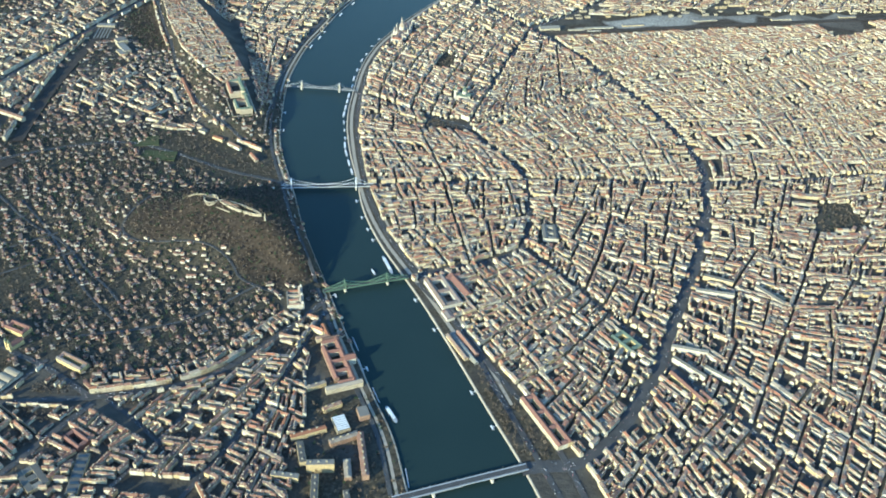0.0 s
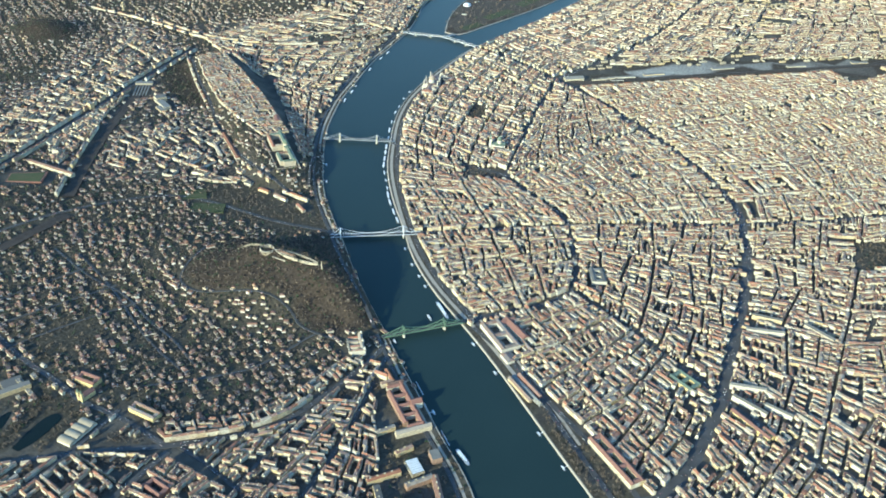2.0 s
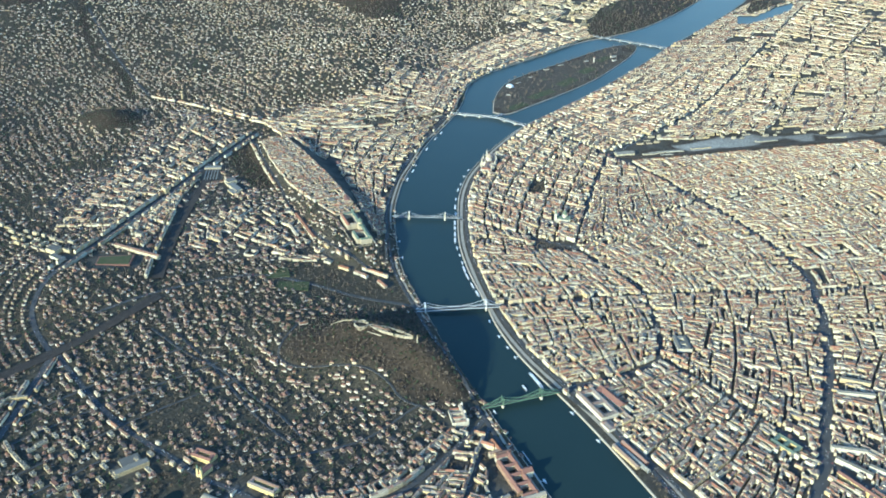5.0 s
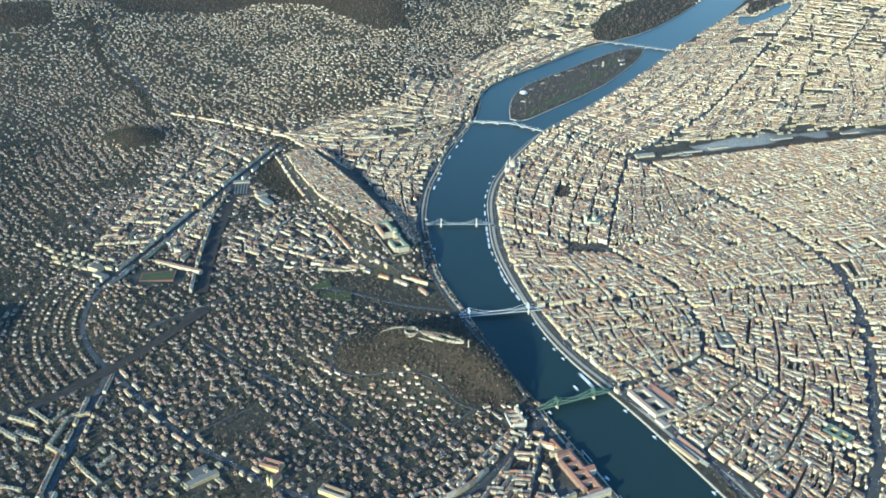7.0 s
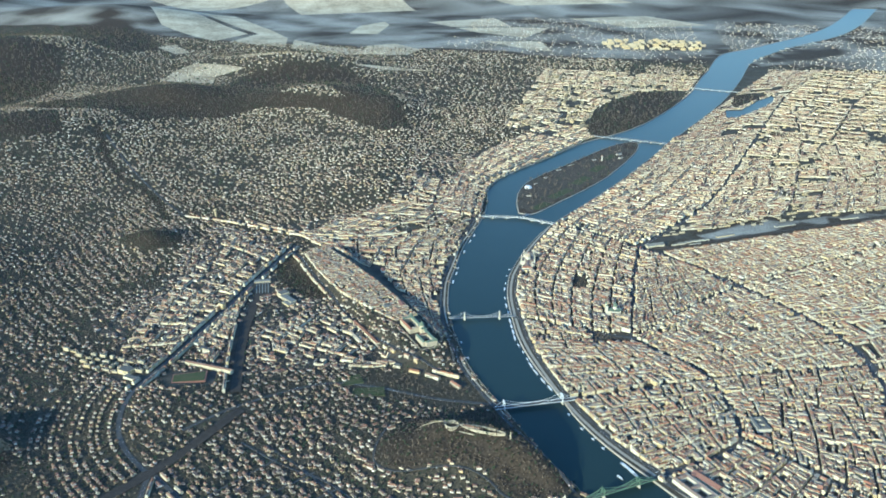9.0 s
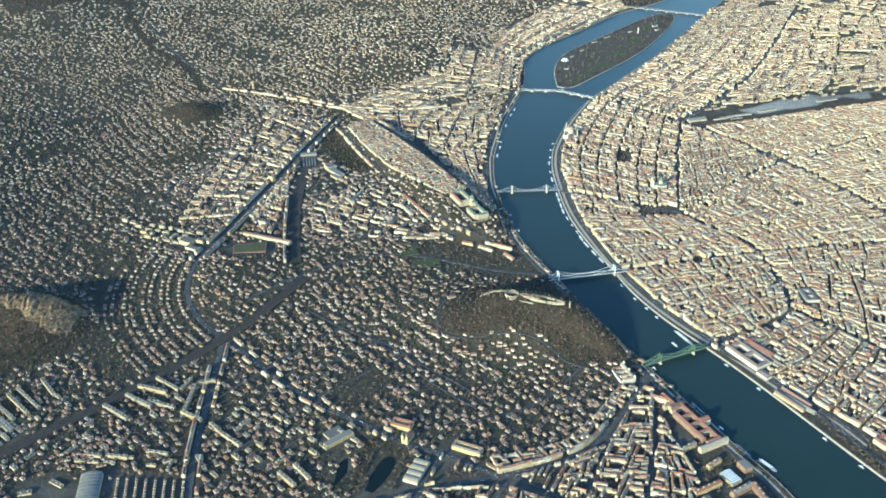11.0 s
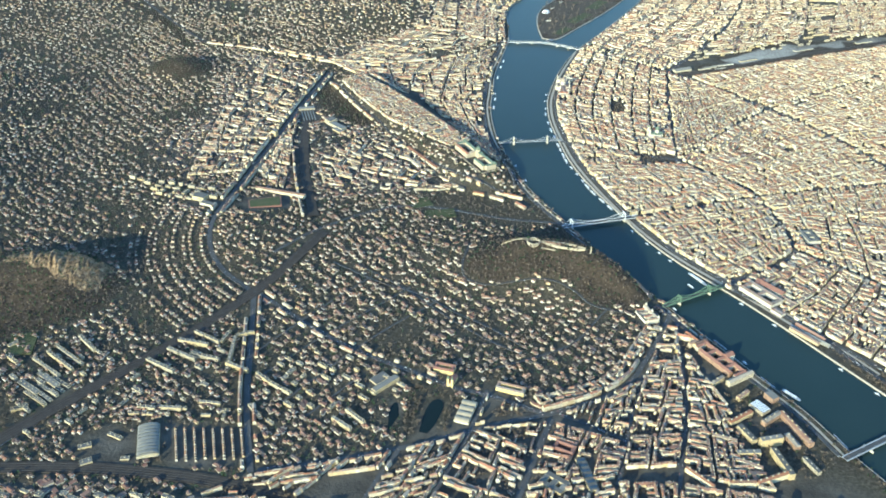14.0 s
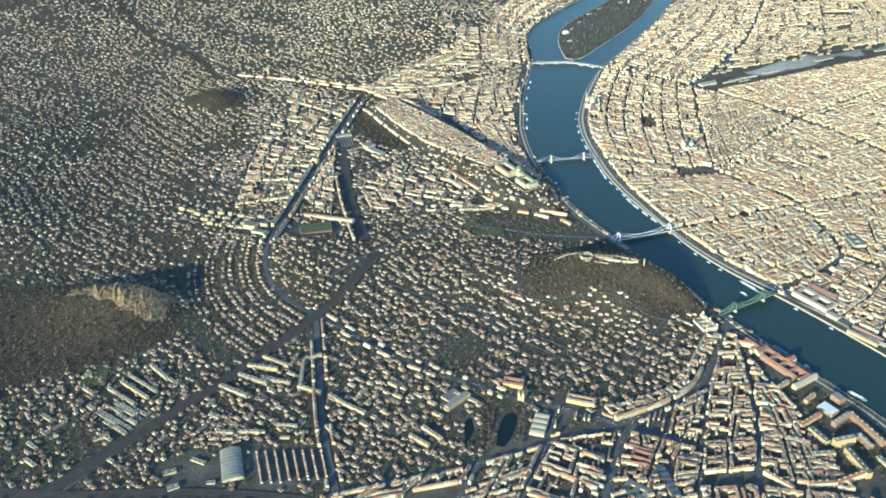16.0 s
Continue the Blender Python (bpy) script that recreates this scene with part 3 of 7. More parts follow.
fill(ISLAND, PARK)
sl, m = cells(river_poly)
_, isl = cells(ISLAND)
zone[sl][m] = RIVER
fill(ISLAND, PARK)
# waste ground round the northern yard, tree belts, lots and car parks by the southern lines
fill([(150, 468), (258, 598), (391, 655), (575, 738), (800, 866), (1000, 965), (1000, 925), (800, 838), (575, 700), (369, 580), (235, 500)], OPEN)
fill([(-440, -335), (-421, -322), (-396, -346), (-392, -370), (-410, -372)], PARK)
fill([(-358, -362), (-324, -343), (-309, -347), (-296, -378), (-315, -388), (-341, -377)], SITE)
fill([(-412, -323), (-399, -291), (-369, -316), (-385, -335)], SITE)
fill([(-560, -520), (-404, -412), (-344, -399), (-282, -394), (-232, -394), (-172, -404), (-60, -433), (-60, -520)], DENSE)
# plots of the large single buildings: x, y, length, width, turn in degrees
for x, y, l, w, a in ((162, -90, 40, 20, -49), (172, -78, 32, 11, -44), (173, -114, 14, 10, -48), (264, -196, 52, 16, -46), (226, 20, 28, 20, -74), (306, -98, 24, 17, -37), (353, -132, 38, 8, -41),
                      (194, -145, 42, 14, -45), (114, -191, 56, 28, -52), (92, -166, 20, 14, -50), (140, -240, 26, 18, -50), (158, -262, 42, 16, -62), (139, -281, 20, 9, 24), (143, -302, 30, 8, -70), (113, -326, 22, 5, 10), (135, -317, 28, 6, 30), (84, -325, 24, 5, -41), (123, -274, 20, 7, 121), (121, -258, 26, 6, 40), (121, -294, 20, 6, 10), (107, -282, 20, 5, -13), (58, -138, 30, 18, -62), (-297, -354, 34, 22, -68),
                      (-81, -288, 28, 16, 80), (-95, -256, 16, 10, 75), (-103, -242, 20, 14, -8), (-58, -258, 30, 14, -3), (-145, -266, 30, 24, 52), (-512, 460, 8, 8, 0), (-341, 224, 50, 26, 112), (-298, 194, 40, 24, -38),
                      (-312, 12, 60, 8, -10), (-362, 153, 12, 10, -20), (-384, -18, 36, 26, -15), (-120, 129, 78, 28, 126), (-181, 132, 66, 6, 130), (-214, 161, 9, 9, 30), (-171, 185, 11, 10, 40), (-190, 120, 32, 5, 130), (-27, 376, 60, 24, 94), (88, 238, 26, 16, 10), (-320, -14, 46, 34, 20), (-60, 45, 20, 10, -35), (-96, 56, 40, 10, -12),
                      (15, 165, 14, 10, 0), (180, -124, 30, 10, -48), (352, -91, 28, 7, 4), (353, -110, 29, 7, -28), (367, -15, 32, 7, 7), (369, 4, 26, 7, -2), (373, -110, 22, 7, -23), (410, -2, 28, 8, -34), (-8, -314, 16, 11, -20), (-14, -348, 20, 15, -30), (8, -336, 34, 11, -70)):
    c, s = math.cos(radians(a)) / 2, math.sin(radians(a)) / 2
    fill([(x + i * l * c - j * w * s, y + i * l * s + j * w * c) for i, j in ((-1, -1), (1, -1), (1, 1), (-1, 1))], SITE)
for _, pts, half in ROADS + RAILS:
    mark_road(pts, half)

HARBOUR = [(312, 1380), (348, 1394), (394, 1486), (448, 1587), (440, 1499), (390, 1393), (340, 1312), (309, 1292)]
fill(HARBOUR, SITE)
# pale winter fields between the far hills; the northernmost also lighten for missing haze
FIELDS = [[(-1108, 1410), (-1118, 1521), (-1100, 1600), (-1025, 1572), (-921, 1530), (-976, 1468), (-931, 1326), (-1018, 1391)], [(-992, 1647), (-985, 1751), (-879, 1705), (-881, 1627), (-950, 1610)],
          [(-1796, 2628), (-1640, 2680), (-1240, 2300), (-1280, 2110), (-1582, 2322)], [(-1610, 2690), (-1469, 2713), (-1180, 2390), (-1063, 2225), (-1000, 2040), (-1225, 2105), (-1205, 2310)],
          [(-1030, 2200), (-868, 2070), (-676, 1996), (-734, 1889), (-970, 2010)], [(-887, 2374), (-908, 2580), (-848, 2721), (-806, 2624), (-782, 2370)], [(-719, 1927), (-744, 2102), (-665, 2161), (-553, 2051), (-569, 1931)],
          [(-649, 1620), (-534, 1666), (-427, 1684), (-550, 1608)], [(-680, 2728), (-560, 2600), (-340, 2640), (-440, 2883)], [(-540, 2580), (-435, 2459), (-260, 2370), (-200, 2610), (-320, 2620)], [(-382, 2259), (-217, 2136), (-145, 2130), (-199, 2305)],
          [(-1365, 1882), (-1354, 1973), (-1225, 1834), (-1259, 1791)], [(-2200, 3300), (-1900, 3500), (-1500, 3250), (-1700, 2850)], [(-1450, 3200), (-1000, 3400), (-800, 3050), (-1250, 2880)], [(-150, 2900), (150, 3050), (380, 2850), (100, 2700)],
          [(1250, 2500), (1500, 2700), (1800, 2500), (1500, 2300)], [(-700, 3500), (-200, 3700), (100, 3450), (-400, 3250)]]

# ---- ground and river ----
def sides(poly, step):
    """Points at even steps along the straight sides of a polygon."""
    out = []
    for a, b in zip(poly, poly[1:] + poly[:1]):
        n = max(1, int(math.dist(a, b) / step))
        out += [(a[0] + (b[0] - a[0]) * k / n, a[1] + (b[1] - a[1]) * k / n) for k in range(n)]
    return out


def land():
    rng = np.random.RandomState(1)
    pts, edges = [], []

    def chain(p, closed=False):
        k = len(pts)
        pts.extend(map(tuple, p))
        edges.extend((k + i, k + i + 1) for i in range(len(p) - 1))
        if closed:
            edges.append((k + len(p) - 1, k))
        return p

    b, e = chain(along(BANK_BUDA, 9)), chain(along(BANK_PEST, 9))
    i = chain(along(ISLAND + ISLAND[:1], 9)[:-1], True)
    for p in FIELDS:
        chain(sides(p, 22), True)
    fixed = np.vstack([b, e, i])
    grids = [(-1000, 60, -500, 1300, 11), (60, 620, -500, 1300, 30), (-2400, 1500, -600, 3000, 55), (-4700, 4700, -900, 5300, 190)]
    done = None
    for x0, x1, y0, y1, st in grids:
        ax, ay = np.meshgrid(np.arange(x0, x1 + 1, st), np.arange(y0, y1 + 1, st))
        p = np.stack([ax.ravel(), ay.ravel()], 1) + rng.uniform(-0.2, 0.2, (ax.size, 2)) * st
        for (a0, a1, c0, c1, _) in (done or []):
            p = p[~((p[:, 0] > a0 - 2) & (p[:, 0] < a1 + 2) & (p[:, 1] > c0 - 2) & (p[:, 1] < c1 + 2))]
        done = (done or []) + [(x0, x1, y0, y1, st)]
        near = np.ones(len(p), bool)
        for q in np.array_split(fixed, 6):
            near &= (np.hypot(p[:, None, 0] - q[None, :, 0], p[:, None, 1] - q[None, :, 1]).min(1) > 5)
        pts.extend(map(tuple, p[near]))
    from mathutils import geometry
    v, _, f, *_ = geometry.delaunay_2d_cdt([Vector(q) for q in pts], edges, [], 0, 0.01)
    v = np.array([(a.x, a.y) for a in v])
    f = np.array([t for t in f if len(t) == 3])
    a, bb, c = v[f[:, 0]], v[f[:, 1]], v[f[:, 2]]
    area = (bb[:, 0] - a[:, 0]) * (c[:, 1] - a[:, 1]) - (bb[:, 1] - a[:, 1]) * (c[:, 0] - a[:, 0])
    f[area < 0] = f[area < 0][:, ::-1]
    cen = v[f].mean(1)
    wet = inside(np.vstack([b, e[::-1]]), cen[:, 0], cen[:, 1]) & ~inside(i, cen[:, 0], cen[:, 1])
    z = height(v[:, 0], v[:, 1])
    dry = f[~wet]
    dc = v[dry].mean(1)
    crop = np.zeros(len(dry), int)
    for p in FIELDS:
        crop[inside(p, dc[:, 0], dc[:, 1])] = 1
    me = mesh_from("ground", np.c_[v, z], [(dry, crop)], [M_GROUND, M_FIELD])
    code = at(zone, v[:, 0], v[:, 1])
    cover = np.select([(code == BLOCK) | (code == SITE) | (code == DENSE), code == VILLA, code == WOOD, code == PARK], [0.2, 0.9, 2.0, np.where(v[:, 1] > 450, 2.08, 1.2)], 1.5)
    out = (v[:, 0] < X0) | (v[:, 0] > X1) | (v[:, 1] > Y1)
    patch = np.sin(v[:, 0] / 97 + 2 * np.sin(v[:, 1] / 143)) * np.sin(v[:, 1] / 81 + 1.7 * np.sin(v[:, 0] / 171)) + rng.uniform(-0.5, 0.5, len(v))
    far = (code == OPEN) | out
    cover[far] = np.clip(2.38 + 0.42 * patch, 1.8, 2.9)[far]
    me.attributes.new("cover", "FLOAT", "POINT").data.foreach_set("value", cover[:len(me.vertices)].astype(np.float32))
    me.polygons.foreach_set("use_smooth", np.ones(len(me.polygons), bool))
    tagged(new("ground", me), "broad valley floor and hills under winter grass, woods and streets", "ground", kind="structure")
    wetf = f[wet]
    used, inv = np.unique(wetf, return_inverse=True)
    wm = mesh_from("water", np.c_[v[used], np.zeros(len(used))], [(inv.reshape(-1, 3), np.zeros(len(wetf), int))], [M_WATER])
    tagged(new("water", wm), "broad dark blue-green river with a calm surface", "river", kind="structure")
    for name, p in (("quay_wall_west", b), ("quay_wall_east", e), ("quay_wall_island", np.vstack([i, i[:1]]))):
        nrm = np.gradient(p, axis=0)
        nrm = np.stack([-nrm[:, 1], nrm[:, 0]], 1) / np.linalg.norm(nrm, axis=1, keepdims=True)
        sgn = 1 if name != "quay_wall_west" else -1
        q = p + nrm * 0.9 * sgn
        inn = p - nrm * 0.8 * sgn
        n = len(p)
        vv = np.vstack([np.c_[inn, np.full(n, 1.06)], np.c_[p, np.full(n, 1.06)], np.c_[q, np.full(n, -0.6)], np.c_[inn, np.full(n, -0.6)]])
        k = np.arange(n - 1)
        fq = np.vstack([np.stack([k + s * n, k + 1 + s * n, k + 1 + ((s + 1) % 4) * n, k + ((s + 1) % 4) * n], 1) for s in range(4)])
        tagged(new(name, mesh_from(name, vv, [(fq, np.zeros(len(fq), int))], [M_QUAY])), "sloping stone river embankment", "embankment", kind="structure")


land()


def ribbon(name, pts, half, lift, mat, label, category, thick=0.5):
    """A road or track bed that follows the land."""
    p = along(pts, 6)
    g = np.gradient(p, axis=0)
    nrm = np.stack([-g[:, 1], g[:, 0]], 1) / np.linalg.norm(g, axis=1, keepdims=True)
    a, b = p + nrm * half, p - nrm * half
    z = np.maximum.reduce([height(*a.T), height(*p.T), height(*b.T)]) + lift
    n = len(p)
    v = np.vstack([np.c_[a, z], np.c_[b, z], np.c_[b, z - thick], np.c_[a, z - thick]])
    k = np.arange(n - 1)
    f = np.vstack([np.stack([k + s * n, k + ((s + 1) % 4) * n, k + 1 + ((s + 1) % 4) * n, k + 1 + s * n], 1) for s in range(4)])
    me = mesh_from(name, v, [(f[:, ::-1], np.zeros(len(f), int))], [mat])
    return tagged(new(name, me), label, category, kind="structure")


for k, (_, pts, half) in enumerate(ROADS):
    ribbon("road_%d" % (k + 1), pts, half * (0.85 if half > 5 else 0.66), 0.12 + 0.014 * k, M_ROAD, "wide grey asphalt avenue between the houses", "road")
for k, (_, pts, half) in enumerate(RAILS):
    ribbon("railway_%d" % (k + 1), pts, half * 0.85, 0.55 + 0.03 * k, M_RAIL, "brown ballast bed of a railway line", "railway")
    for j in range(4 if half < 10 else 7):
        off = (j - (1.5 if half < 10 else 3)) * half * 0.36 * (1 if half < 10 else 0.7)
        p = along(pts, 6)
        g = np.gradient(p, axis=0)
        q = p + np.stack([-g[:, 1], g[:, 0]], 1) / np.linalg.norm(g, axis=1, keepdims=True) * off
        ribbon("track_%d_%d" % (k + 1, j + 1), [tuple(v) for v in q], 0.16, 0.72 + 0.03 * k + 0.01 * j, M_TRACK, "steel railway track on ballast", "railway track", 0.25)

PROMENADES = [(along([(x - 5.5, y - 2) for x, y in QUAY_PEST[3:]], 8), 1.5), (along([(x + 4.2, y + 2) for x, y in QUAY_PEST[2:]], 8), 1.1), (along([(x + 4.5, y) for x, y in QUAY_BUDA], 8), 1.0)]
for k, (pts, half) in enumerate(PROMENADES):
    ribbon("pavement_%d" % (k + 1), [tuple(q) for q in pts], half, 0.1, M_QUAY, "pale stone promenade along the river", "pavement")

# ---- closed blocks of tenement houses ----
tenements, slabs, villas, trees, pines = [], [], [], [], []
rnd = random.Random(7)


def polyline_at(p, u):
    p = arr(p)
    d = np.r_[0, np.cumsum(np.linalg.norm(np.diff(p, axis=0), axis=1))]
    return np.stack([np.interp(np.asarray(u) * d[-1], d, p[:, 0]), np.interp(np.asarray(u) * d[-1], d, p[:, 1])], -1)


def coons(bottom, right, top, left, u, v):
    """A point of a patch between four polylines; bottom and top run with u, left and right with v."""
    B, T, Lf, Rt = polyline_at(bottom, u), polyline_at(top, u), polyline_at(left, v), polyline_at(right, v)
    u, v = np.asarray(u)[..., None], np.asarray(v)[..., None]
    c00, c10, c01, c11 = arr(bottom[0]), arr(bottom[-1]), arr(top[0]), arr(top[-1])
    return (1 - v) * B + v * T + (1 - u) * Lf + u * Rt - ((1 - u) * (1 - v) * c00 + u * (1 - v) * c10 + (1 - u) * v * c01 + u * v * c11)


def free(x, y, ok=(BLOCK, DENSE)):
    return at(zone, x, y) in ok and not at(road, x, y)


def wing(a, b, depth, h, out):
    """Row of party-wall houses from a to b, on the inner side, with lots of their own height."""
    ab = b - a
    L = np.hypot(*ab)
    if L < 3:
        return
    t = ab / L
    nrm = np.array([-t[1], t[0]])
    ang = math.atan2(t[1], t[0])
    far = 1.0 + 0.45 * float(sstep(250, 700, a[1]) + sstep(450, 800, a[0]))
    s = 0.0
    while s < L - 1.0:
        w = min(rnd.uniform(3.0, 7.0) * far, L - s)
        if L - s - w < 1.6:
            w = L - s
        d = depth * rnd.uniform(0.78, 1.18)
        c = a + t * (s + w / 2) + nrm * (d / 2 + (0.05 if rnd.random() < 0.8 else rnd.uniform(0.2, 0.9)))
        if free(c[0], c[1]) and rnd.random() > 0.06:
            hh = h * (rnd.uniform(0.88, 1.1) if rnd.random() < 0.85 else rnd.uniform(0.6, 0.9))
            jj, ii = int((c[0] - X0) / CELL), int((c[1] - Y0) / CELL)
            taken[ii - 1:ii + 2, jj - 1:jj + 2] = True
            kind = rnd.random()
            out.append((c[0], c[1], 0, ang, w, d, hh, min(rnd.uniform(0.7, 1.15), 0.45 * d) if kind < 0.85 else 0.08, 0 if rnd.random() < 0.8 else 0.8))
        s += w


def cut_up(q, most, out):
    """Splits a plot again and again by crooked streets, until its parts are blocks."""
    ed = [np.hypot(*(q[(k + 1) % 4] - q[k])) for k in range(4)]
    if abs(area_of(q)) < most * rnd.uniform(0.75, 1.6) or min(ed) < 7:
        out.append(q)
        return
    k = 0 if ed[0] + ed[2] > ed[1] + ed[3] else 1
    a, b, c, d = q[k], q[(k + 1) % 4], q[(k + 2) % 4], q[(k + 3) % 4]
    f = rnd.uniform(0.36, 0.64)
    g = f + rnd.uniform(-0.13, 0.13)
    m, n = a + (b - a) * f, d + (c - d) * g
    cut_up([a, m, n, d], most, out)
    cut_up([m, b, c, n], most, out)


def area_of(q):
    return 0.5 * sum(q[k][0] * q[(k + 1) % 4][1] - q[(k + 1) % 4][0] * q[k][1] for k in range(4))


def quarter(bottom, right, top, left, nu, nv, street=1.9, h=3.6, depth=3.0, out=None, skew=0.16, skip=0.0, rows=True, grid=False):
    """Street blocks in a patch between four avenues: on a grid, or cut up unevenly."""
    out = tenements if out is None else out
    total = nu * nv
    if not grid:
        nu, nv = max(1, round(nu / 2.4)), max(1, round(nv / 2.4))
    us, vs = np.linspace(0, 1, nu + 1), np.linspace(0, 1, nv + 1)
    us[1:-1] += np.array([rnd.uniform(-skew, skew) for _ in range(nu - 1)]) / nu
    vs[1:-1] += np.array([rnd.uniform(-skew, skew) for _ in range(nv - 1)]) / nv
    U, V = np.meshgrid(us, vs)
    V = V + np.array([[rnd.uniform(-0.17, 0.17) if 0 < i < nv and 0 < j < nu else 0 for j in range(nu + 1)] for i in range(nv + 1)]) / nv
    P = coons(bottom, right, top, left, np.clip(U, 0, 1), np.clip(V, 0, 1))
    plots, whole = [], 0.0
    for i in range(nv):
        for j in range(nu):
            plots.append([P[i, j], P[i, j + 1], P[i + 1, j + 1], P[i + 1, j]])
            whole += abs(area_of(plots[-1]))
    if not grid:
        cut = []
        for q in plots:
            cut_up(q, whole / total, cut)
        plots = cut
    for q in plots:
        if rnd.random() < skip:
            continue
        c = sum(q) / 4
        wide = street * (1.0 if grid else rnd.uniform(0.75, 1.1))
        q = [c + (a - c) * max(0.4, 1 - wide / max(4.0, np.hypot(*(a - c)))) for a in q]
        area = area_of(q)
        if area < 0:
            q = q[::-1]
        hb = h * rnd.uniform(0.82, 1.14)
        ed = [np.hypot(*(q[(k + 1) % 4] - q[k])) for k in range(4)]
        fate = rnd.random()
        dep = min(depth * (1.5 if rows and fate < 0.08 else 1.0), min(ed) * 0.3)
        for k in range(4):
            a, b = q[k], q[(k + 1) % 4]
            if k % 2:
                t = (b - a) / max(1e-6, ed[k])
                a, b = a + t * dep, b - t * dep
            wing(a, b, dep, hb, out)
        k0 = 0 if ed[0] + ed[2] > ed[1] + ed[3] else 1
        A, B, C, D = q[k0], q[k0 + 1], q[(k0 + 2) % 4], q[(k0 + 3) % 4]
        if rows and fate < 0.08:
            wing((A + D) / 2 + (B - A) * 0.2, (B + C) / 2 - (B - A) * 0.2, dep * 0.8, hb, out)
            continue
        lots(A, B, C, D, dep, hb, out, rows)
        if not rows:
            for _ in range(int(abs(area) / 13)):
                f, g = rnd.uniform(0.2, 0.8), rnd.uniform(0.2, 0.8)
                c2 = (q[0] * (1 - f) + q[1] * f) * (1 - g) + (q[3] * (1 - f) + q[2] * f) * g
                trees.append((c2[0], c2[1], 0, rnd.uniform(0.6, 1.1), rnd.uniform(1.4, 2.6)))


def lots(A, B, C, D, dep, hb, out, full):
    """Deep plots behind the two long street fronts: side wings and cross wings round small courts."""
    for P, Q, S2, S in ((A, B, C, D), (C, D, A, B)):
        n = max(1, round(np.hypot(*(Q - P)) / rnd.uniform(4.6, 7.0) / (1 + 0.5 * float(sstep(350, 800, P[1]) + sstep(450, 800, P[0])))))
        cut = rnd.uniform(0.42, 0.5)
        for i in range(n):
            p0, p1 = P + (Q - P) * (i / n), P + (Q - P) * ((i + 1) / n)
            m0, m1 = p0 + (S + (S2 - S) * (i / n) - p0) * cut, p1 + (S + (S2 - S) * ((i + 1) / n) - p1) * cut
            e0, e1 = (m0 - p0) / max(1e-6, np.hypot(*(m0 - p0))) * dep, (m1 - p1) / max(1e-6, np.hypot(*(m1 - p1))) * dep
            hs = hb * rnd.uniform(0.72, 1.0)
            if np.hypot(*(m0 - p0)) < dep + 2:
                continue
            if rnd.random() < (0.74 if full else 0.4):
                wing(m0, p0 + e0, rnd.uniform(1.3, 2.0), hs, out)
            if rnd.random() < (0.28 if full else 0.1):
                wing(p1 + e1, m1, rnd.uniform(1.2, 1.7), hs, out)
            if rnd.random() < (0.55 if full else 0.12):
                wing(m1, m0, rnd.uniform(1.3, 2.1), hs * rnd.uniform(0.8, 1.05), out)


def frontage(pts, off, h, gap=0.05, depth=2.6):
    """A street front of party-wall houses beside a road, off to its left (+) or right (-)."""
    p = along(pts, 1.0)
    i = 0
    while i < len(p) - 4:
        w = min(rnd.randint(4, 8), len(p) - 1 - i)
        a, b = p[i], p[i + w]
        t = (b - a) / max(1e-6, np.hypot(*(b - a)))
        c = (a + b) / 2 + np.array([-t[1], t[0]]) * (off + math.copysign(depth / 2, off))
        if rnd.random() > gap and at(zone, c[0], c[1]) not in (RIVER, SITE) and not at(road, c[0], c[1]):
            tenements.append((c[0], c[1], 0, math.atan2(t[1], t[0]), float(np.hypot(*(b - a))), depth, h * rnd.uniform(0.76, 1.12), rnd.uniform(0.7, 1.1), rnd.choice((0, 0, 0.7))))
            jj, ii = int((c[0] - X0) / CELL), int((c[1] - Y0) / CELL)
            zone[ii - 1:ii + 2, jj - 1:jj + 2] = SITE
        i += w


def seg(pts, a, b):
    """The stretch of a polyline between the points nearest to a and b."""
    p = along(pts, 4)
    i, j = [int(np.argmin(np.hypot(p[:, 0] - q[0], p[:, 1] - q[1]))) for q in (a, b)]
    r = p[i:j + 1] if i <= j else p[j:i + 1][::-1]
    return [tuple(v) for v in r]


FOVAM, EBR, ASTORIA, INNER_MID, HUB = (130, -78), (48, 38), (190, 97), (208, -8), (112, 172)
OKTOGON, NYUGATI, RING_MID, RING_SOUTH, BORAROS, NORTH_HEAD, CHAIN = (238, 349), (118, 461), (351, 162), (333, -106), (296, -224), (-6, 532), (-18, 212)
quarter(seg(KISKORUT, FOVAM, INNER_MID), seg(KISKORUT, INNER_MID, ASTORIA), seg(AVENUE_E, EBR, ASTORIA), seg(QUAY_PEST, FOVAM, EBR), 6, 5, h=3.8)
quarter(seg(AVENUE_E, EBR, ASTORIA), seg(KISKORUT, ASTORIA, HUB), seg(CROSS_N, CHAIN, HUB), seg(QUAY_PEST, EBR, CHAIN), 5, 6, h=4.0)
quarter(seg(CROSS_N, CHAIN, HUB), seg(AVENUE_N, HUB, NYUGATI), seg(NAGYKORUT, NORTH_HEAD, NYUGATI), seg(QUAY_PEST, CHAIN, NORTH_HEAD), 6, 11, street=2.2, h=4.4, depth=3.0, skew=0.08, grid=True)
quarter(seg(AVENUE_NE, HUB, OKTOGON), seg(NAGYKORUT, OKTOGON, (177, 416)), seg(NAGYKORUT, NYUGATI, (177, 416)), seg(AVENUE_N, HUB, NYUGATI), 6, 7, h=3.8, skew=0.3)
quarter(seg(AVENUE_E, ASTORIA, RING_MID), seg(NAGYKORUT, RING_MID, OKTOGON), seg(AVENUE_NE, HUB, OKTOGON), seg(KISKORUT, ASTORIA, HUB), 7, 7, h=3.8)
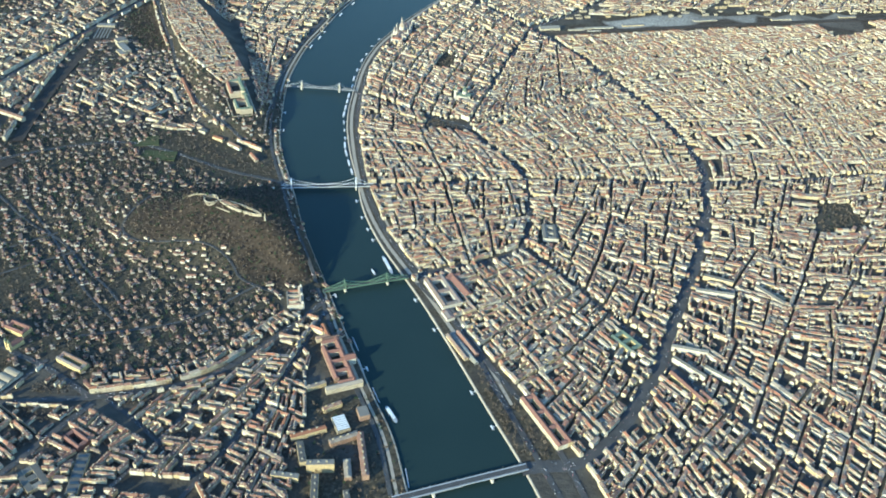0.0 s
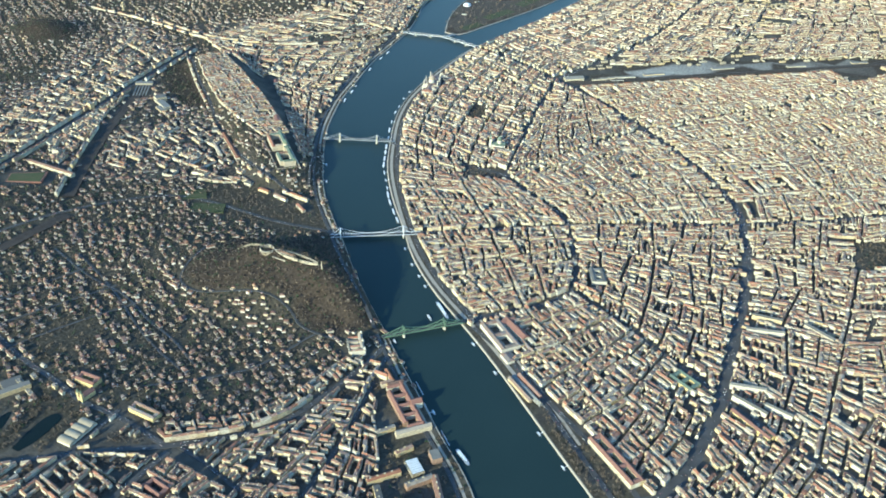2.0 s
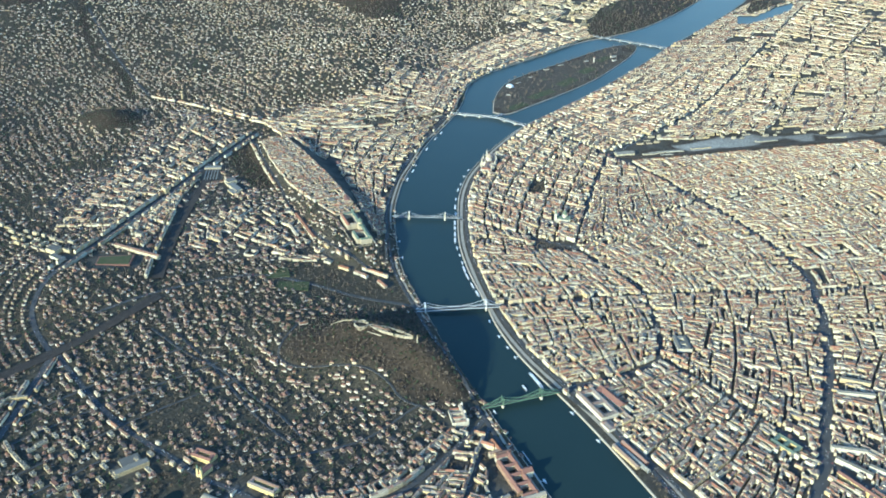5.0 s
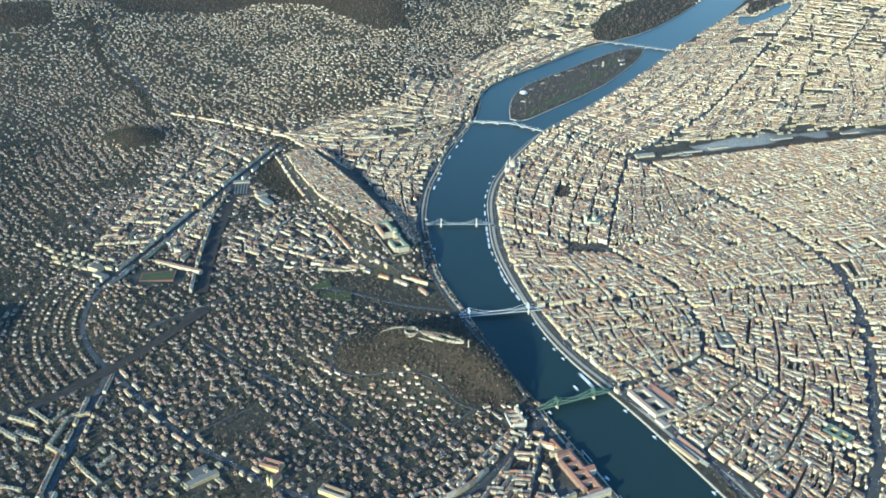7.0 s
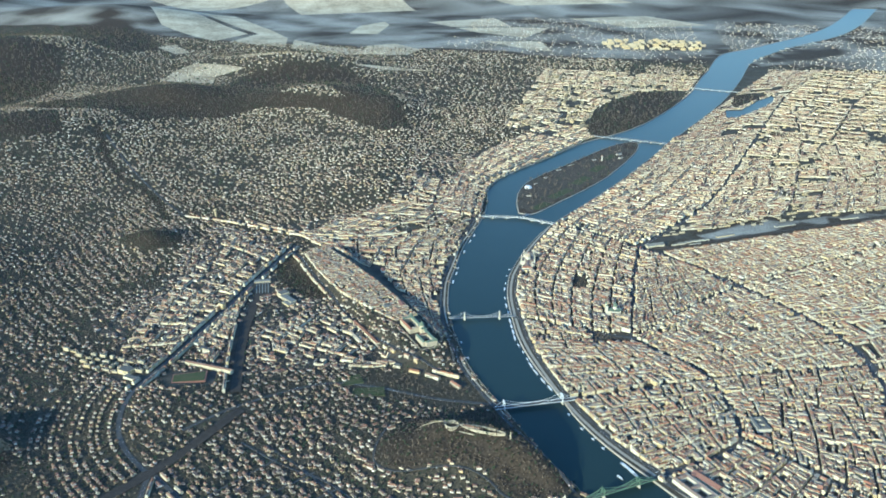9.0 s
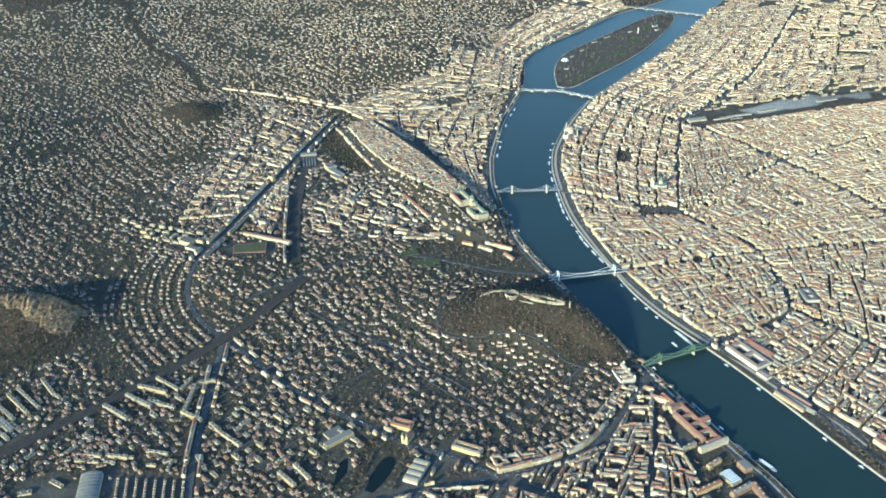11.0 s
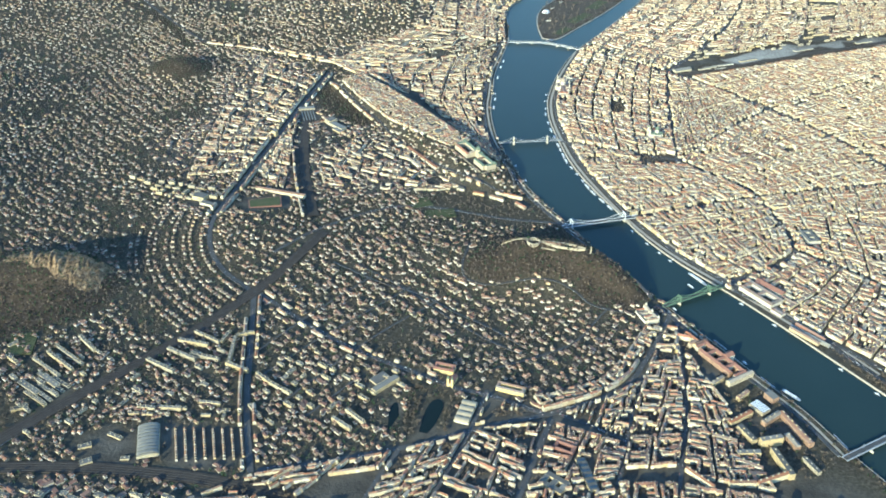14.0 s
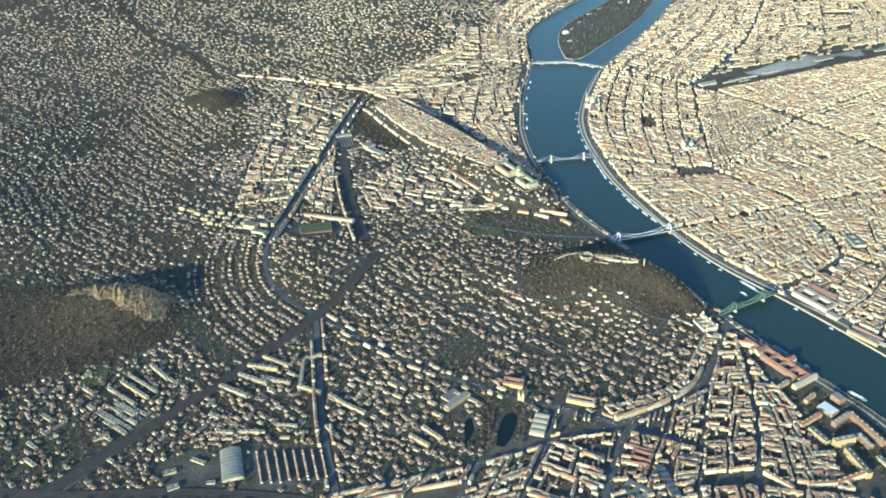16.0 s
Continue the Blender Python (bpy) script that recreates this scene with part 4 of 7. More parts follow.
quarter(seg(ULLOI, INNER_MID, RING_SOUTH), seg(NAGYKORUT, RING_SOUTH, RING_MID), seg(AVENUE_E, ASTORIA, RING_MID), seg(KISKORUT, INNER_MID, ASTORIA), 6, 8, h=3.7)
quarter(seg(SOROKSARI, (139, -84), (284, -222)), seg(NAGYKORUT, BORAROS, RING_SOUTH), seg(ULLOI, INNER_MID, RING_SOUTH), seg(KISKORUT, FOVAM, INNER_MID), 7, 5, h=3.7)
frontage(BAH[3:], 5.0, 4.4, 0.12)
frontage(BAH[3:], -5.0, 3.6, 0.3)
# tall row added for the shadow it throws over the railway line
frontage(DELI[:3], 9.5, 4.6, 0.05)
frontage(NORTH_BLVD[1:], 3.6, 3.0, 0.2)
frontage(NORTH_BLVD, -3.6, 3.0, 0.2)
frontage(AVENUE_W, -3.8, 3.4, 0.3)
frontage(AVENUE_W, 4.0, 2.6, 0.6)
frontage(AVENUE_SW[3:9], -3.4, 4.0, 0.05, 2.8)
frontage(VILLANYI[2:], 3.2, 2.4, 0.6)
frontage(VILLANYI[1:], -3.2, 2.5, 0.55)
frontage(FO_UTCA[6:], 3.0, 3.6, 0.2)
frontage(CASTLE_ST, 3.0, 3.4, 0.25)
# beyond the great ring
E_S, E_U, E_R, E_A = (470, -470), (560, -276), (760, 365), (640, 690)
quarter([BORAROS, (400, -360), E_S], [E_S, E_U], [RING_SOUTH, (420, -172), E_U], seg(NAGYKORUT, BORAROS, RING_SOUTH), 8, 5, h=3.5)
quarter([RING_SOUTH, (420, -172), E_U], [E_U, (650, 40), E_R], [RING_MID, (432, 198), (521, 245), E_R], seg(NAGYKORUT, RING_SOUTH, RING_MID), 10, 11, h=3.3)
quarter([RING_MID, (432, 198), (521, 245), E_R], [E_R, (720, 520), E_A], [OKTOGON, (372, 458), (476, 550), E_A], seg(NAGYKORUT, RING_MID, OKTOGON), 12, 9, h=3.4)
quarter([OKTOGON, (372, 458), (476, 550), E_A], [E_A, (600, 720)], [(150, 446), (235, 496), (369, 576), (575, 696), (600, 720)], [OKTOGON, (177, 416), (150, 446)], 15, 4, h=3.4)
quarter([NORTH_HEAD, (60, 502), NYUGATI], seg(VACI_UT, NYUGATI, (357, 1149)), [(175, 1049), (260, 1085), (350, 1115)], [NORTH_HEAD, (29, 620), (84, 755), (135, 900), (175, 1049)], 6, 19, h=3.9)
quarter([(175, 1060), (350, 1130)], [(350, 1130), (470, 1560), (620, 1950)], [(480, 1900), (620, 1950)], [(175, 1060), (240, 1225), (322, 1470), (480, 1900)], 5, 17, h=3.0, skip=0.15)
quarter([(160, 530), (369, 600), (575, 730), (800, 860)], [(800, 860), (720, 1040)], [(357, 1149), (600, 1066), (720, 1040)], seg(VACI_UT, (158, 535), (357, 1149)), 13, 12, street=2.2, h=2.9, skip=0.16)
quarter([E_U, (900, -430)], [(900, -430), (1000, 60), (1100, 490)], [E_R, (1100, 490)], [E_U, (650, 40), E_R], 11, 18, street=2.0, h=2.8, skip=0.12)
quarter([(357, 1149), (720, 1045), (1000, 905)], [(1000, 905), (1300, 1500)], [(620, 1950), (1000, 1800), (1300, 1500)], [(357, 1149), (470, 1560), (620, 1950)], 13, 15, street=3.4, h=2.6, skip=0.3, skew=0.3, rows=False)
# west bank quarters
quarter([(73, -325), (136, -330)], [(136, -330), (126, -290), (114, -240), (98, -205), (92, -165)], [(86, -160), (92, -165)], [(73, -325), (80, -274), (84, -236), (84, -160)], 2, 9, h=3.4, depth=2.4, rows=False)
quarter([(32, -326), (73, -316)], [(73, -316), (80, -274), (84, -236), (84, -150)], [(75, -150), (84, -150)], [(32, -326), (40, -272), (52, -220), (66, -174), (75, -150)], 1, 13, street=1.2, h=3.5, depth=2.4, rows=False)
quarter([(-10, -279), (38, -297)], [(38, -297), (46, -243), (52, -222)], [(-8, -273), (14, -257), (31, -243), (52, -222)], [(-10, -279), (-8, -273)], 4, 3, h=3.6, depth=2.4, rows=False)
quarter([(-35, -358), (30, -335)], [(30, -335), (38, -300)], [(-20, -286), (-8, -281), (38, -300)], [(-35, -358), (-26, -315), (-20, -286)], 3, 3, h=3.5, depth=2.4, rows=False)
quarter([(-71, -306), (-25, -321)], [(-25, -321), (-20, -288)], [(-70, -304), (-20, -288)], [(-71, -306), (-70, -304)], 2, 2, street=1.3, h=3.4, depth=2.2, rows=False)
quarter([(-104, -402), (-50, -415)], [(-50, -415), (-35, -356), (-26, -323)], [(-71, -306), (-26, -323)], [(-104, -402), (-93, -369), (-83, -333), (-71, -306)], 1, 6, street=1.3, h=3.4, depth=2.3, rows=False)
quarter([(-150, -425), (-106, -405)], [(-106, -405), (-93, -369), (-83, -333), (-77, -309)], [(-124, -334), (-77, -309)], [(-150, -425), (-136, -376), (-124, -334)], 1, 6, street=1.8, h=3.3, depth=2.0, rows=False)
quarter([(-73, -301), (-28, -281)], [(-28, -281), (-27, -277)], [(-67, -260), (-27, -277)], [(-73, -301), (-67, -260)], 3, 3, street=1.2, h=3.3, depth=2.2, rows=False)
quarter([(-58, -440), (60, -440)], [(60, -440), (70, -330)], [(-36, -360), (30, -338), (70, -330)], [(-58, -440), (-36, -360)], 5, 5, h=3.4, depth=2.4, rows=False)
quarter([(60, -470), (280, -470)], [(280, -470), (190, -335)], [(70, -332), (190, -335)], [(60, -470), (70, -332)], 6, 5, h=3.6, skip=0.2, rows=False)
quarter([(-86, 104), (-72, 96)], [(-72, 96), (-94, 150), (-112, 212), (-124, 300)], [(-205, 300), (-124, 300)], [(-86, 104), (-134, 185), (-205, 300)], 4, 10, h=3.2, depth=2.2, skip=0.06, rows=False)
quarter([(-292, 354), (-205, 302), (-124, 302)], [(-124, 302), (-128, 420), (-122, 540)], [(-360, 408), (-265, 419), (-166, 480), (-122, 540)], [(-292, 354), (-360, 408)], 8, 7, h=3.4, depth=2.4, skip=0.06, rows=False)
# looser rows of flats round the southern terminus and beyond the boulevard
quarter([(-425, 36), (-368, 58)], [(-368, 58), (-366, 160), (-364, 250), (-360, 340)], [(-455, 398), (-362, 345)], [(-425, 36), (-450, 200), (-455, 398)], 4, 15, street=1.7, h=2.8, depth=2.0, skip=0.3, skew=0.3, rows=False)
quarter([(-352, 32), (-312, 24)], [(-312, 24), (-318, 60), (-338, 150), (-348, 205)], [(-354, 206), (-348, 205)], [(-352, 32), (-352, 120), (-354, 206)], 3, 12, street=1.5, h=3.0, depth=2.0, skip=0.15, rows=False)
quarter([(-276, 44), (-215, 44), (-150, 58)], [(-150, 58), (-118, 80)], [(-286, 190), (-240, 190), (-180, 130), (-118, 80)], [(-276, 44), (-300, 110), (-286, 190)], 6, 8, street=1.7, h=2.7, depth=1.9, skip=0.4, skew=0.3, rows=False)
quarter([(-360, 412), (-265, 425), (-170, 486)], [(-170, 486), (-135, 560), (-150, 700)], [(-270, 700), (-150, 700)], [(-360, 412), (-262, 560), (-270, 700)], 6, 10, street=1.6, h=2.8, depth=2.0, skip=0.25, skew=0.3, rows=False)
quarter([(-190, 560), (-118, 548)], [(-118, 548), (-131, 693), (-106, 795), (-52, 900), (9, 1035)], [(-110, 1075), (9, 1035)], [(-190, 560), (-200, 700), (-180, 900), (-110, 1075)], 4, 16, h=3.3)
quarter([(-160, 1110), (9, 1045)], [(9, 1045), (120, 1200), (240, 1560), (285, 1800)], [(-140, 1800), (285, 1800)], [(-160, 1110), (-160, 1400), (-140, 1800)], 8, 20, h=2.6, skip=0.35)
arc = seg(AVENUE_SW, (74, -148), (-22, -279))[::-1]
quarter(arc, [(74, -148), (60, -144)], [(-34, -262), (-8, -250), (16, -232), (34, -206), (48, -172), (60, -144)], [(-22, -279), (-34, -262)], 19, 1, street=0.9, h=3.3, depth=1.9, rows=False)
quarter([(-300, -440), (-152, -430)], [(-152, -430), (-138, -378), (-126, -336)], [(-214, -370), (-126, -336)], [(-300, -440), (-214, -370)], 3, 4, street=2.4, h=3.2, depth=2.0, skip=0.1, rows=False)
# the town on the castle hill: long rows along the plateau
quarter([(-152, 152), (-130, 172)], [(-130, 172), (-165, 215), (-225, 285), (-298, 350)], [(-322, 322), (-298, 350)], [(-152, 152), (-222, 200), (-270, 250), (-322, 322)], 3, 9, street=1.2, h=2.4, depth=2.4, skew=0.3)

# ---- free-standing blocks ----
def estate(poly, turn, du, dv, lengths, heights, gap, depth=(2.2, 3.2)):
    """Rows of free-standing flat-roofed blocks across a quarter."""
    p = arr(poly)
    c0 = p.mean(0)
    R = max(np.hypot(*(p - c0).T))
    c, s = math.cos(turn), math.sin(turn)
    for a in np.arange(-R, R, du):
        for b in np.arange(-R, R, dv):
            if rnd.random() < gap:
                continue
            u, v = a + rnd.uniform(-0.15, 0.15) * du, b + rnd.uniform(-0.15, 0.15) * dv
            x, y = c0[0] + u * c - v * s, c0[1] + u * s + v * c
            if inside(poly, np.array([x]), np.array([y]))[0] and not at(road, x, y) and at(zone, x, y) not in (RIVER, WOOD, PARK):
                jj, ii = int((x - X0) / CELL), int((y - Y0) / CELL)
                if zone[ii, jj] in (VILLA, DENSE):
                    zone[ii - 1:ii + 2, jj - 1:jj + 2] = SITE
                slabs.append((x, y, 0, turn + (math.pi / 2 if rnd.random() < 0.15 else 0), rnd.uniform(*lengths), rnd.uniform(*depth), rnd.uniform(*heights), 0.1, 0))


estate([(130, 500), (240, 560), (575, 730), (900, 940), (640, 1080), (350, 1130), (262, 806), (214, 640)], 0.55, 13, 10, (4, 11), (1.3, 3.4), 0.5, (2.2, 3.4))
estate([(350, 1130), (620, 1070), (1000, 900), (1500, 1500), (1100, 2000), (620, 1960), (470, 1560)], 0.5, 19, 14, (5, 13), (1.5, 4.0), 0.5, (2.4, 3.6))
estate([(-150, 1120), (0, 1060), (120, 1210), (230, 1560), (280, 1800), (-130, 1800)], 0.9, 18, 14, (6, 16), (2.0, 5.5), 0.4)
estate([(0, 2200), (330, 2250), (330, 2420), (0, 2400)], 0.2, 26, 24, (12, 24), (5, 8), 0.25)
estate([(-420, -520), (-404, -418), (-344, -405), (-232, -400), (-172, -412), (-90, -432), (-90, -520)], -0.25, 11, 8, (4, 12), (1.6, 4.2), 0.16, (2.0, 4.0))
ESTATES_NEAR = len(slabs)
for k in range(5):
    slabs.append((-397 + 2.3 * k, -326 + 5.2 * k, 0, -0.48, 26 - k, 2.6, 0.9, 0.1, 0))
for x, y, l, w, h, t in ((-338, -366, 9, 4, 1.4, 0.5), (-322, -353, 12, 3, 1.2, -0.3), (-306, -372, 6, 3, 1.0, 0.2), (-330, -380, 8, 5, 1.6, 0.6), (-402, -338, 12, 4, 1.8, 0.6)):
    slabs.append((x, y, 0, t, l, w, h, 0.1, 0))
estate(SASAD, -0.52, 19, 12, (5, 13), (1.2, 2.6), 0.5)
estate(KELENFOLD[:3] + [(-330, -330), (-262, -310), (-262, -225)], -0.42, 17, 12, (4, 10), (1.2, 2.4), 0.6)
estate([(-490, 30), (-370, 12), (-366, -20), (-440, -10)], -0.15, 12, 8, (4, 9), (2, 4), 0.2)
estate([(-215, -215), (-150, -240), (-120, -262), (-165, -292), (-222, -330), (-240, -270)], -0.5, 13, 10, (4, 10), (1.6, 2.8), 0.45)
estate([(-330, -318), (-240, -308), (-240, -318), (-330, -334)], 0.12, 11, 7, (6, 9), (1.6, 2.2), 0.2, (1.6, 2.2))
# long slabs that stand out among them: both ends, depth, height
for xa, ya, xb, yb, dw, hh in ((-277, -230, -271, -264, 2.6, 3.4), (-273, -263, -253, -270, 2.6, 3.4), (-277, -228, -264, -221, 2.4, 3.2), (-321, -241, -295, -244, 2.8, 3.2), (-305, -256, -280, -260, 2.8, 3.0), (-335, -269, -309, -280, 3.0, 3.2),
                               (-325, -253, -298, -263, 2.6, 3.0), (-312, -228, -287, -239, 2.4, 3.0), (-286, -238, -284, -223, 2.4, 3.0), (-415, -274, -385, -292, 2.4, 3.0), (-400, -251, -380, -266, 2.6, 3.4), (-413, -265, -381, -284, 2.2, 2.6),
                               (-422, -283, -392, -300, 2.4, 2.2), (-418, -310, -397, -321, 4.5, 1.4), (-409, -298, -387, -311, 4.5, 1.4), (-319, -322, -306, -322, 2.4, 2.6), (-303, -320, -287, -319, 2.4, 2.8), (-278, -309, -261, -309, 2.2, 2.4),
                               (-246, -270, -232, -280, 2.4, 2.8), (-228, -282, -214, -289, 2.4, 2.8), (-240, -306, -228, -318, 2.4, 2.6), (-176, -310, -160, -320, 2.6, 3.2), (-168, -300, -152, -312, 2.6, 3.2)):
    slabs.append(((xa + xb) / 2, (ya + yb) / 2, 0, math.atan2(yb - ya, xb - xa), math.hypot(xb - xa, yb - ya), dw, hh, 0.1, 0))
# short parallel terraces beside the vaulted hall, small houses round it
for k in range(8):
    a, b = np.array([-284 + 6.6 * k, -338 + 1.0 * k]), np.array([-270 + 6.2 * k, -370 + 1.6 * k])
    t = (b - a) / np.hypot(*(b - a))
    for s in np.arange(1, np.hypot(*(b - a)) - 1, 2.6):
        q = a + t * s
        villas.append((q[0], q[1], 0, math.atan2(t[1], t[0]), rnd.uniform(1.5, 2.0), 1.7, rnd.uniform(1.1, 1.6), 0.7, 0))
for _ in range(150):
    x, y = rnd.uniform(-345, -292), rnd.uniform(-342, -292)
    if not at(road, x, y) and inside([(-344, -335), (-334, -308), (-308, -292), (-293, -327), (-324, -341)], np.array([x]), np.array([y]))[0]:
        villas.append((x, y, 0, 0.3, rnd.uniform(1.8, 2.8), 1.7, rnd.uniform(1.1, 1.6), 0.7, 0.5))


# villas in curved rows below the dolomite hill, one row a street side
for k in range(9):
    p = along(BAH[:5], 1.0)
    g = np.gradient(p, axis=0)
    g /= np.linalg.norm(g, axis=1, keepdims=True)
    q = p + np.stack([-g[:, 1], g[:, 0]], 1) * (8 + 8.2 * k + (2.2 if k % 2 else 0))
    i = 3
    while i < len(q) - 3:
        x, y = q[i]
        if at(zone, x, y) == VILLA and not at(road, x, y) and x > -425 and rnd.random() < 0.86:
            l = rnd.uniform(2.6, 4.2)
            villas.append((x + rnd.uniform(-0.5, 0.5), y + rnd.uniform(-0.5, 0.5), 0, math.atan2(g[i, 1], g[i, 0]) + rnd.gauss(0, 0.1), l, l * rnd.uniform(0.65, 0.9), rnd.uniform(1.2, 2.1), rnd.uniform(0.5, 0.9), rnd.choice((0, 0.6, 1.0))))
        i += rnd.randint(5, 7)
TERRACES = [(-296, -172), (-326, -138), (-352, -100), (-370, -50), (-440, -60), (-430, -130), (-398, -168), (-398, -200), (-350, -240), (-318, -222)]


# ---- detached villas with their gardens, woods ----
def scatter():
    rng = np.random.RandomState(11)
    for x0, x1, y0, y1, st in ((-520, 0, -460, 920, 5.4), (-700, 120, -460, 560, 6.3), (-1300, -700, -300, 560, 7.5), (-1500, -100, 560, 1300, 8.5), (-1700, 100, 1300, 2200, 13), (560, 1500, -300, 560, 12), (140, 1500, 500, 1950, 10), (400, 1850, 1950, 2950, 21), (-500, 320, 1800, 2900, 24)):
        R = 0.75 * max(x1 - x0, y1 - y0)
        au, av = np.meshgrid(np.arange(-R, R, st * 0.8), np.arange(-R, R, st * 1.15))
        av = av + np.where(np.round(av / (st * 1.15)).astype(int) % 2 == 0, 0.19, -0.19) * st * (1 if st == 6.3 else 0.5)
        loose = 0.46
        au = au + rng.uniform(-loose, loose, au.shape) * st
        av = av + rng.uniform(-loose, loose, au.shape) * st * 0.9 + 9 * np.sin(au / 83 + 1) + 6 * np.sin(au / 41 + av / 60) + 4 * np.sin(av / 37 + au / 29)
        tilt = {6.3: -0.62, 7.5: -0.35, 8.5: 0.25, 5.4: -0.2}.get(st, 0.5)
        ax = jx = (x0 + x1) / 2 + au * math.cos(tilt) - av * math.sin(tilt)
        jy = (y0 + y1) / 2 + au * math.sin(tilt) + av * math.cos(tilt)
        z = at(zone, jx, jy)
        r = at(road, jx, jy)
        blocky = (z == BLOCK) & ((jx > 560) | (jy > 500) & (jx > np.interp(jy, [461, 535, 637, 806, 1149, 1560], [132, 172, 226, 280, 366, 480])))
        blocky &= (jy > 1900) | (jx > 1250)
        patchy = 0.78 + 0.5 * np.sin(jx / 37 + 2 * np.sin(jy / 53)) * np.cos(jy / 41 + jx / 97)
        far = (z == OPEN) & (st > 15)
        ok = ((z == VILLA) | blocky | far) & (jx > x0) & (jx < x1) & (jy > y0) & (jy < y1) & ~r & (rng.uniform(size=ax.shape) < np.where((jx > -300) & (jy < -30), 0.86, np.clip(patchy, 0.25, 0.9)))
        h0 = height(jx, jy)
        gxx, gyy = height(jx + 4, jy) - h0, height(jx, jy + 4) - h0
        ang = np.where(np.hypot(gxx, gyy) > 0.5, np.arctan2(gyy, gxx) + np.pi / 2, -0.62 + 0.15 * np.sin(jx / 90)) + rng.normal(0, 0.12, ax.shape)
        if st == 5.4:
            ok = (z == DENSE) & ~r & (jx > x0) & (jx < x1) & (jy > y0) & (jy < y1) & ~at(taken, jx, jy) & (rng.uniform(size=jx.shape) < np.clip(patchy * 0.8, 0.2, 0.75))
        ok &= ~inside(TERRACES, jx, jy)
        big = 1.0 + 0.2 * (st > 8) + 0.1 * (st == 5.4)
        for x, y, a in zip(jx[ok], jy[ok], ang[ok]):
            l = (rng.uniform(1.9, 3.5) if rng.uniform() < (0.5 if st == 5.4 else 0.88) else rng.uniform(4, 6.5)) * big
            if st == 6.3 and x > -270 and y < -50:
                if rng.uniform() < 0.08:
                    continue
                l *= 1.18
            if st == 5.4 and rng.uniform() < 0.4:
                a += math.pi / 2
            villas.append((x, y, 0, a, l, min(l * rng.uniform(0.65, 0.95), 3.0 * big), rng.uniform(0.9, 1.8) * big, rng.uniform(0.45, 1.0) if rng.uniform() < 0.8 else 0.08, rng.choice((0, 0.6, 1.0))))
    # trees: gardens between the villas, woods, parks
    for x0, x1, y0, y1, st in ((-700, 620, -460, 560, 3.4), (-1300, -700, -300, 560, 6), (-1500, 300, 560, 1300, 6.5), (-2290, 400, 1300, 2200, 13), (-2290, -1300, -100, 1300, 13)):
        ax, ay = np.meshgrid(np.arange(x0, x1, st), np.arange(y0, y1, st))
        jx = (ax + rng.uniform(-0.5, 0.5, ax.shape) * st).ravel()
        jy = (ay + rng.uniform(-0.5, 0.5, ax.shape) * st).ravel()
        z, r = at(zone, jx, jy), at(road, jx, jy)
        campus = (z == SITE) & (jx > 95) & (jx < 185) & (jy > -330) & (jy < -205)
        p = np.select([campus, z == VILLA, z == WOOD, z == PARK, z == DENSE], [0.4, 0.72, 0.95, np.where(jy > 500, 0.42, 0.5), 0.6], 0.0)
        ok = (rng.uniform(size=len(jx)) < p) & ~r & ~at(taken, jx, jy)
        big = st / 3.4
        for x, y, zz in zip(jx[ok], jy[ok], z[ok]):
            s = rng.uniform(0.65, 1.3) * big ** 0.7
            # half conifers in the western woods, added to darken them
            (pines if rng.uniform() < (0.5 if zz == WOOD and x < -240 and y < 600 else 0.1 if zz == PARK else 0.3) else trees).append((x, y, 0, 1.05 * s, 2.5 * s))


scatter()


def settle(rows):
    r = np.array(rows, float)
    r[:, 2] = height(r[:, 0], r[:, 1])
    return r


# ---- single houses and trees nearest to the flight, the rest in bulk ----
def part(name, bm, mat, parent, label=""):
    """Links a bmesh as one mesh under a thing or a part."""
    me = bm
    if isinstance(bm, bmesh.types.BMesh):
        bmesh.ops.recalc_face_normals(bm, faces=bm.faces[:])
        me = bpy.data.meshes.new(name)
        bm.to_mesh(me)
        bm.free()
    if mat is not None:
        me.materials.append(mat)
    ob = new(name, me)
    ob.parent = parent
    if label:
        ob["label"] = label
    return ob


def thing(name, label, category, x, y, z=None, turn=0.0, group=""):
    ob = new(name)
    ob.matrix_basis = Matrix.Translation((x, y, ground_z(x, y) if z is None else z)) @ Matrix.Rotation(turn, 4, "Z")
    return tagged(ob, label, category, group)


def box(bm, x, y, z, sx, sy, sz, turn=0.0, taper=1.0):
    """A block standing on z, its middle at x, y."""
    c, s = math.cos(turn), math.sin(turn)
    vs = []
    for k, zz in ((1.0, z), (taper, z + sz)):
        for a, b in ((-1, -1), (1, -1), (1, 1), (-1, 1)):
            u, v = a * sx / 2 * k, b * sy / 2 * k
            vs.append(bm.verts.new((x + u * c - v * s, y + u * s + v * c, zz)))
    for f in ((0, 3, 2, 1), (4, 5, 6, 7), (0, 1, 5, 4), (1, 2, 6, 5), (2, 3, 7, 6), (3, 0, 4, 7)):
        bm.faces.new([vs[i] for i in f])
    return bm


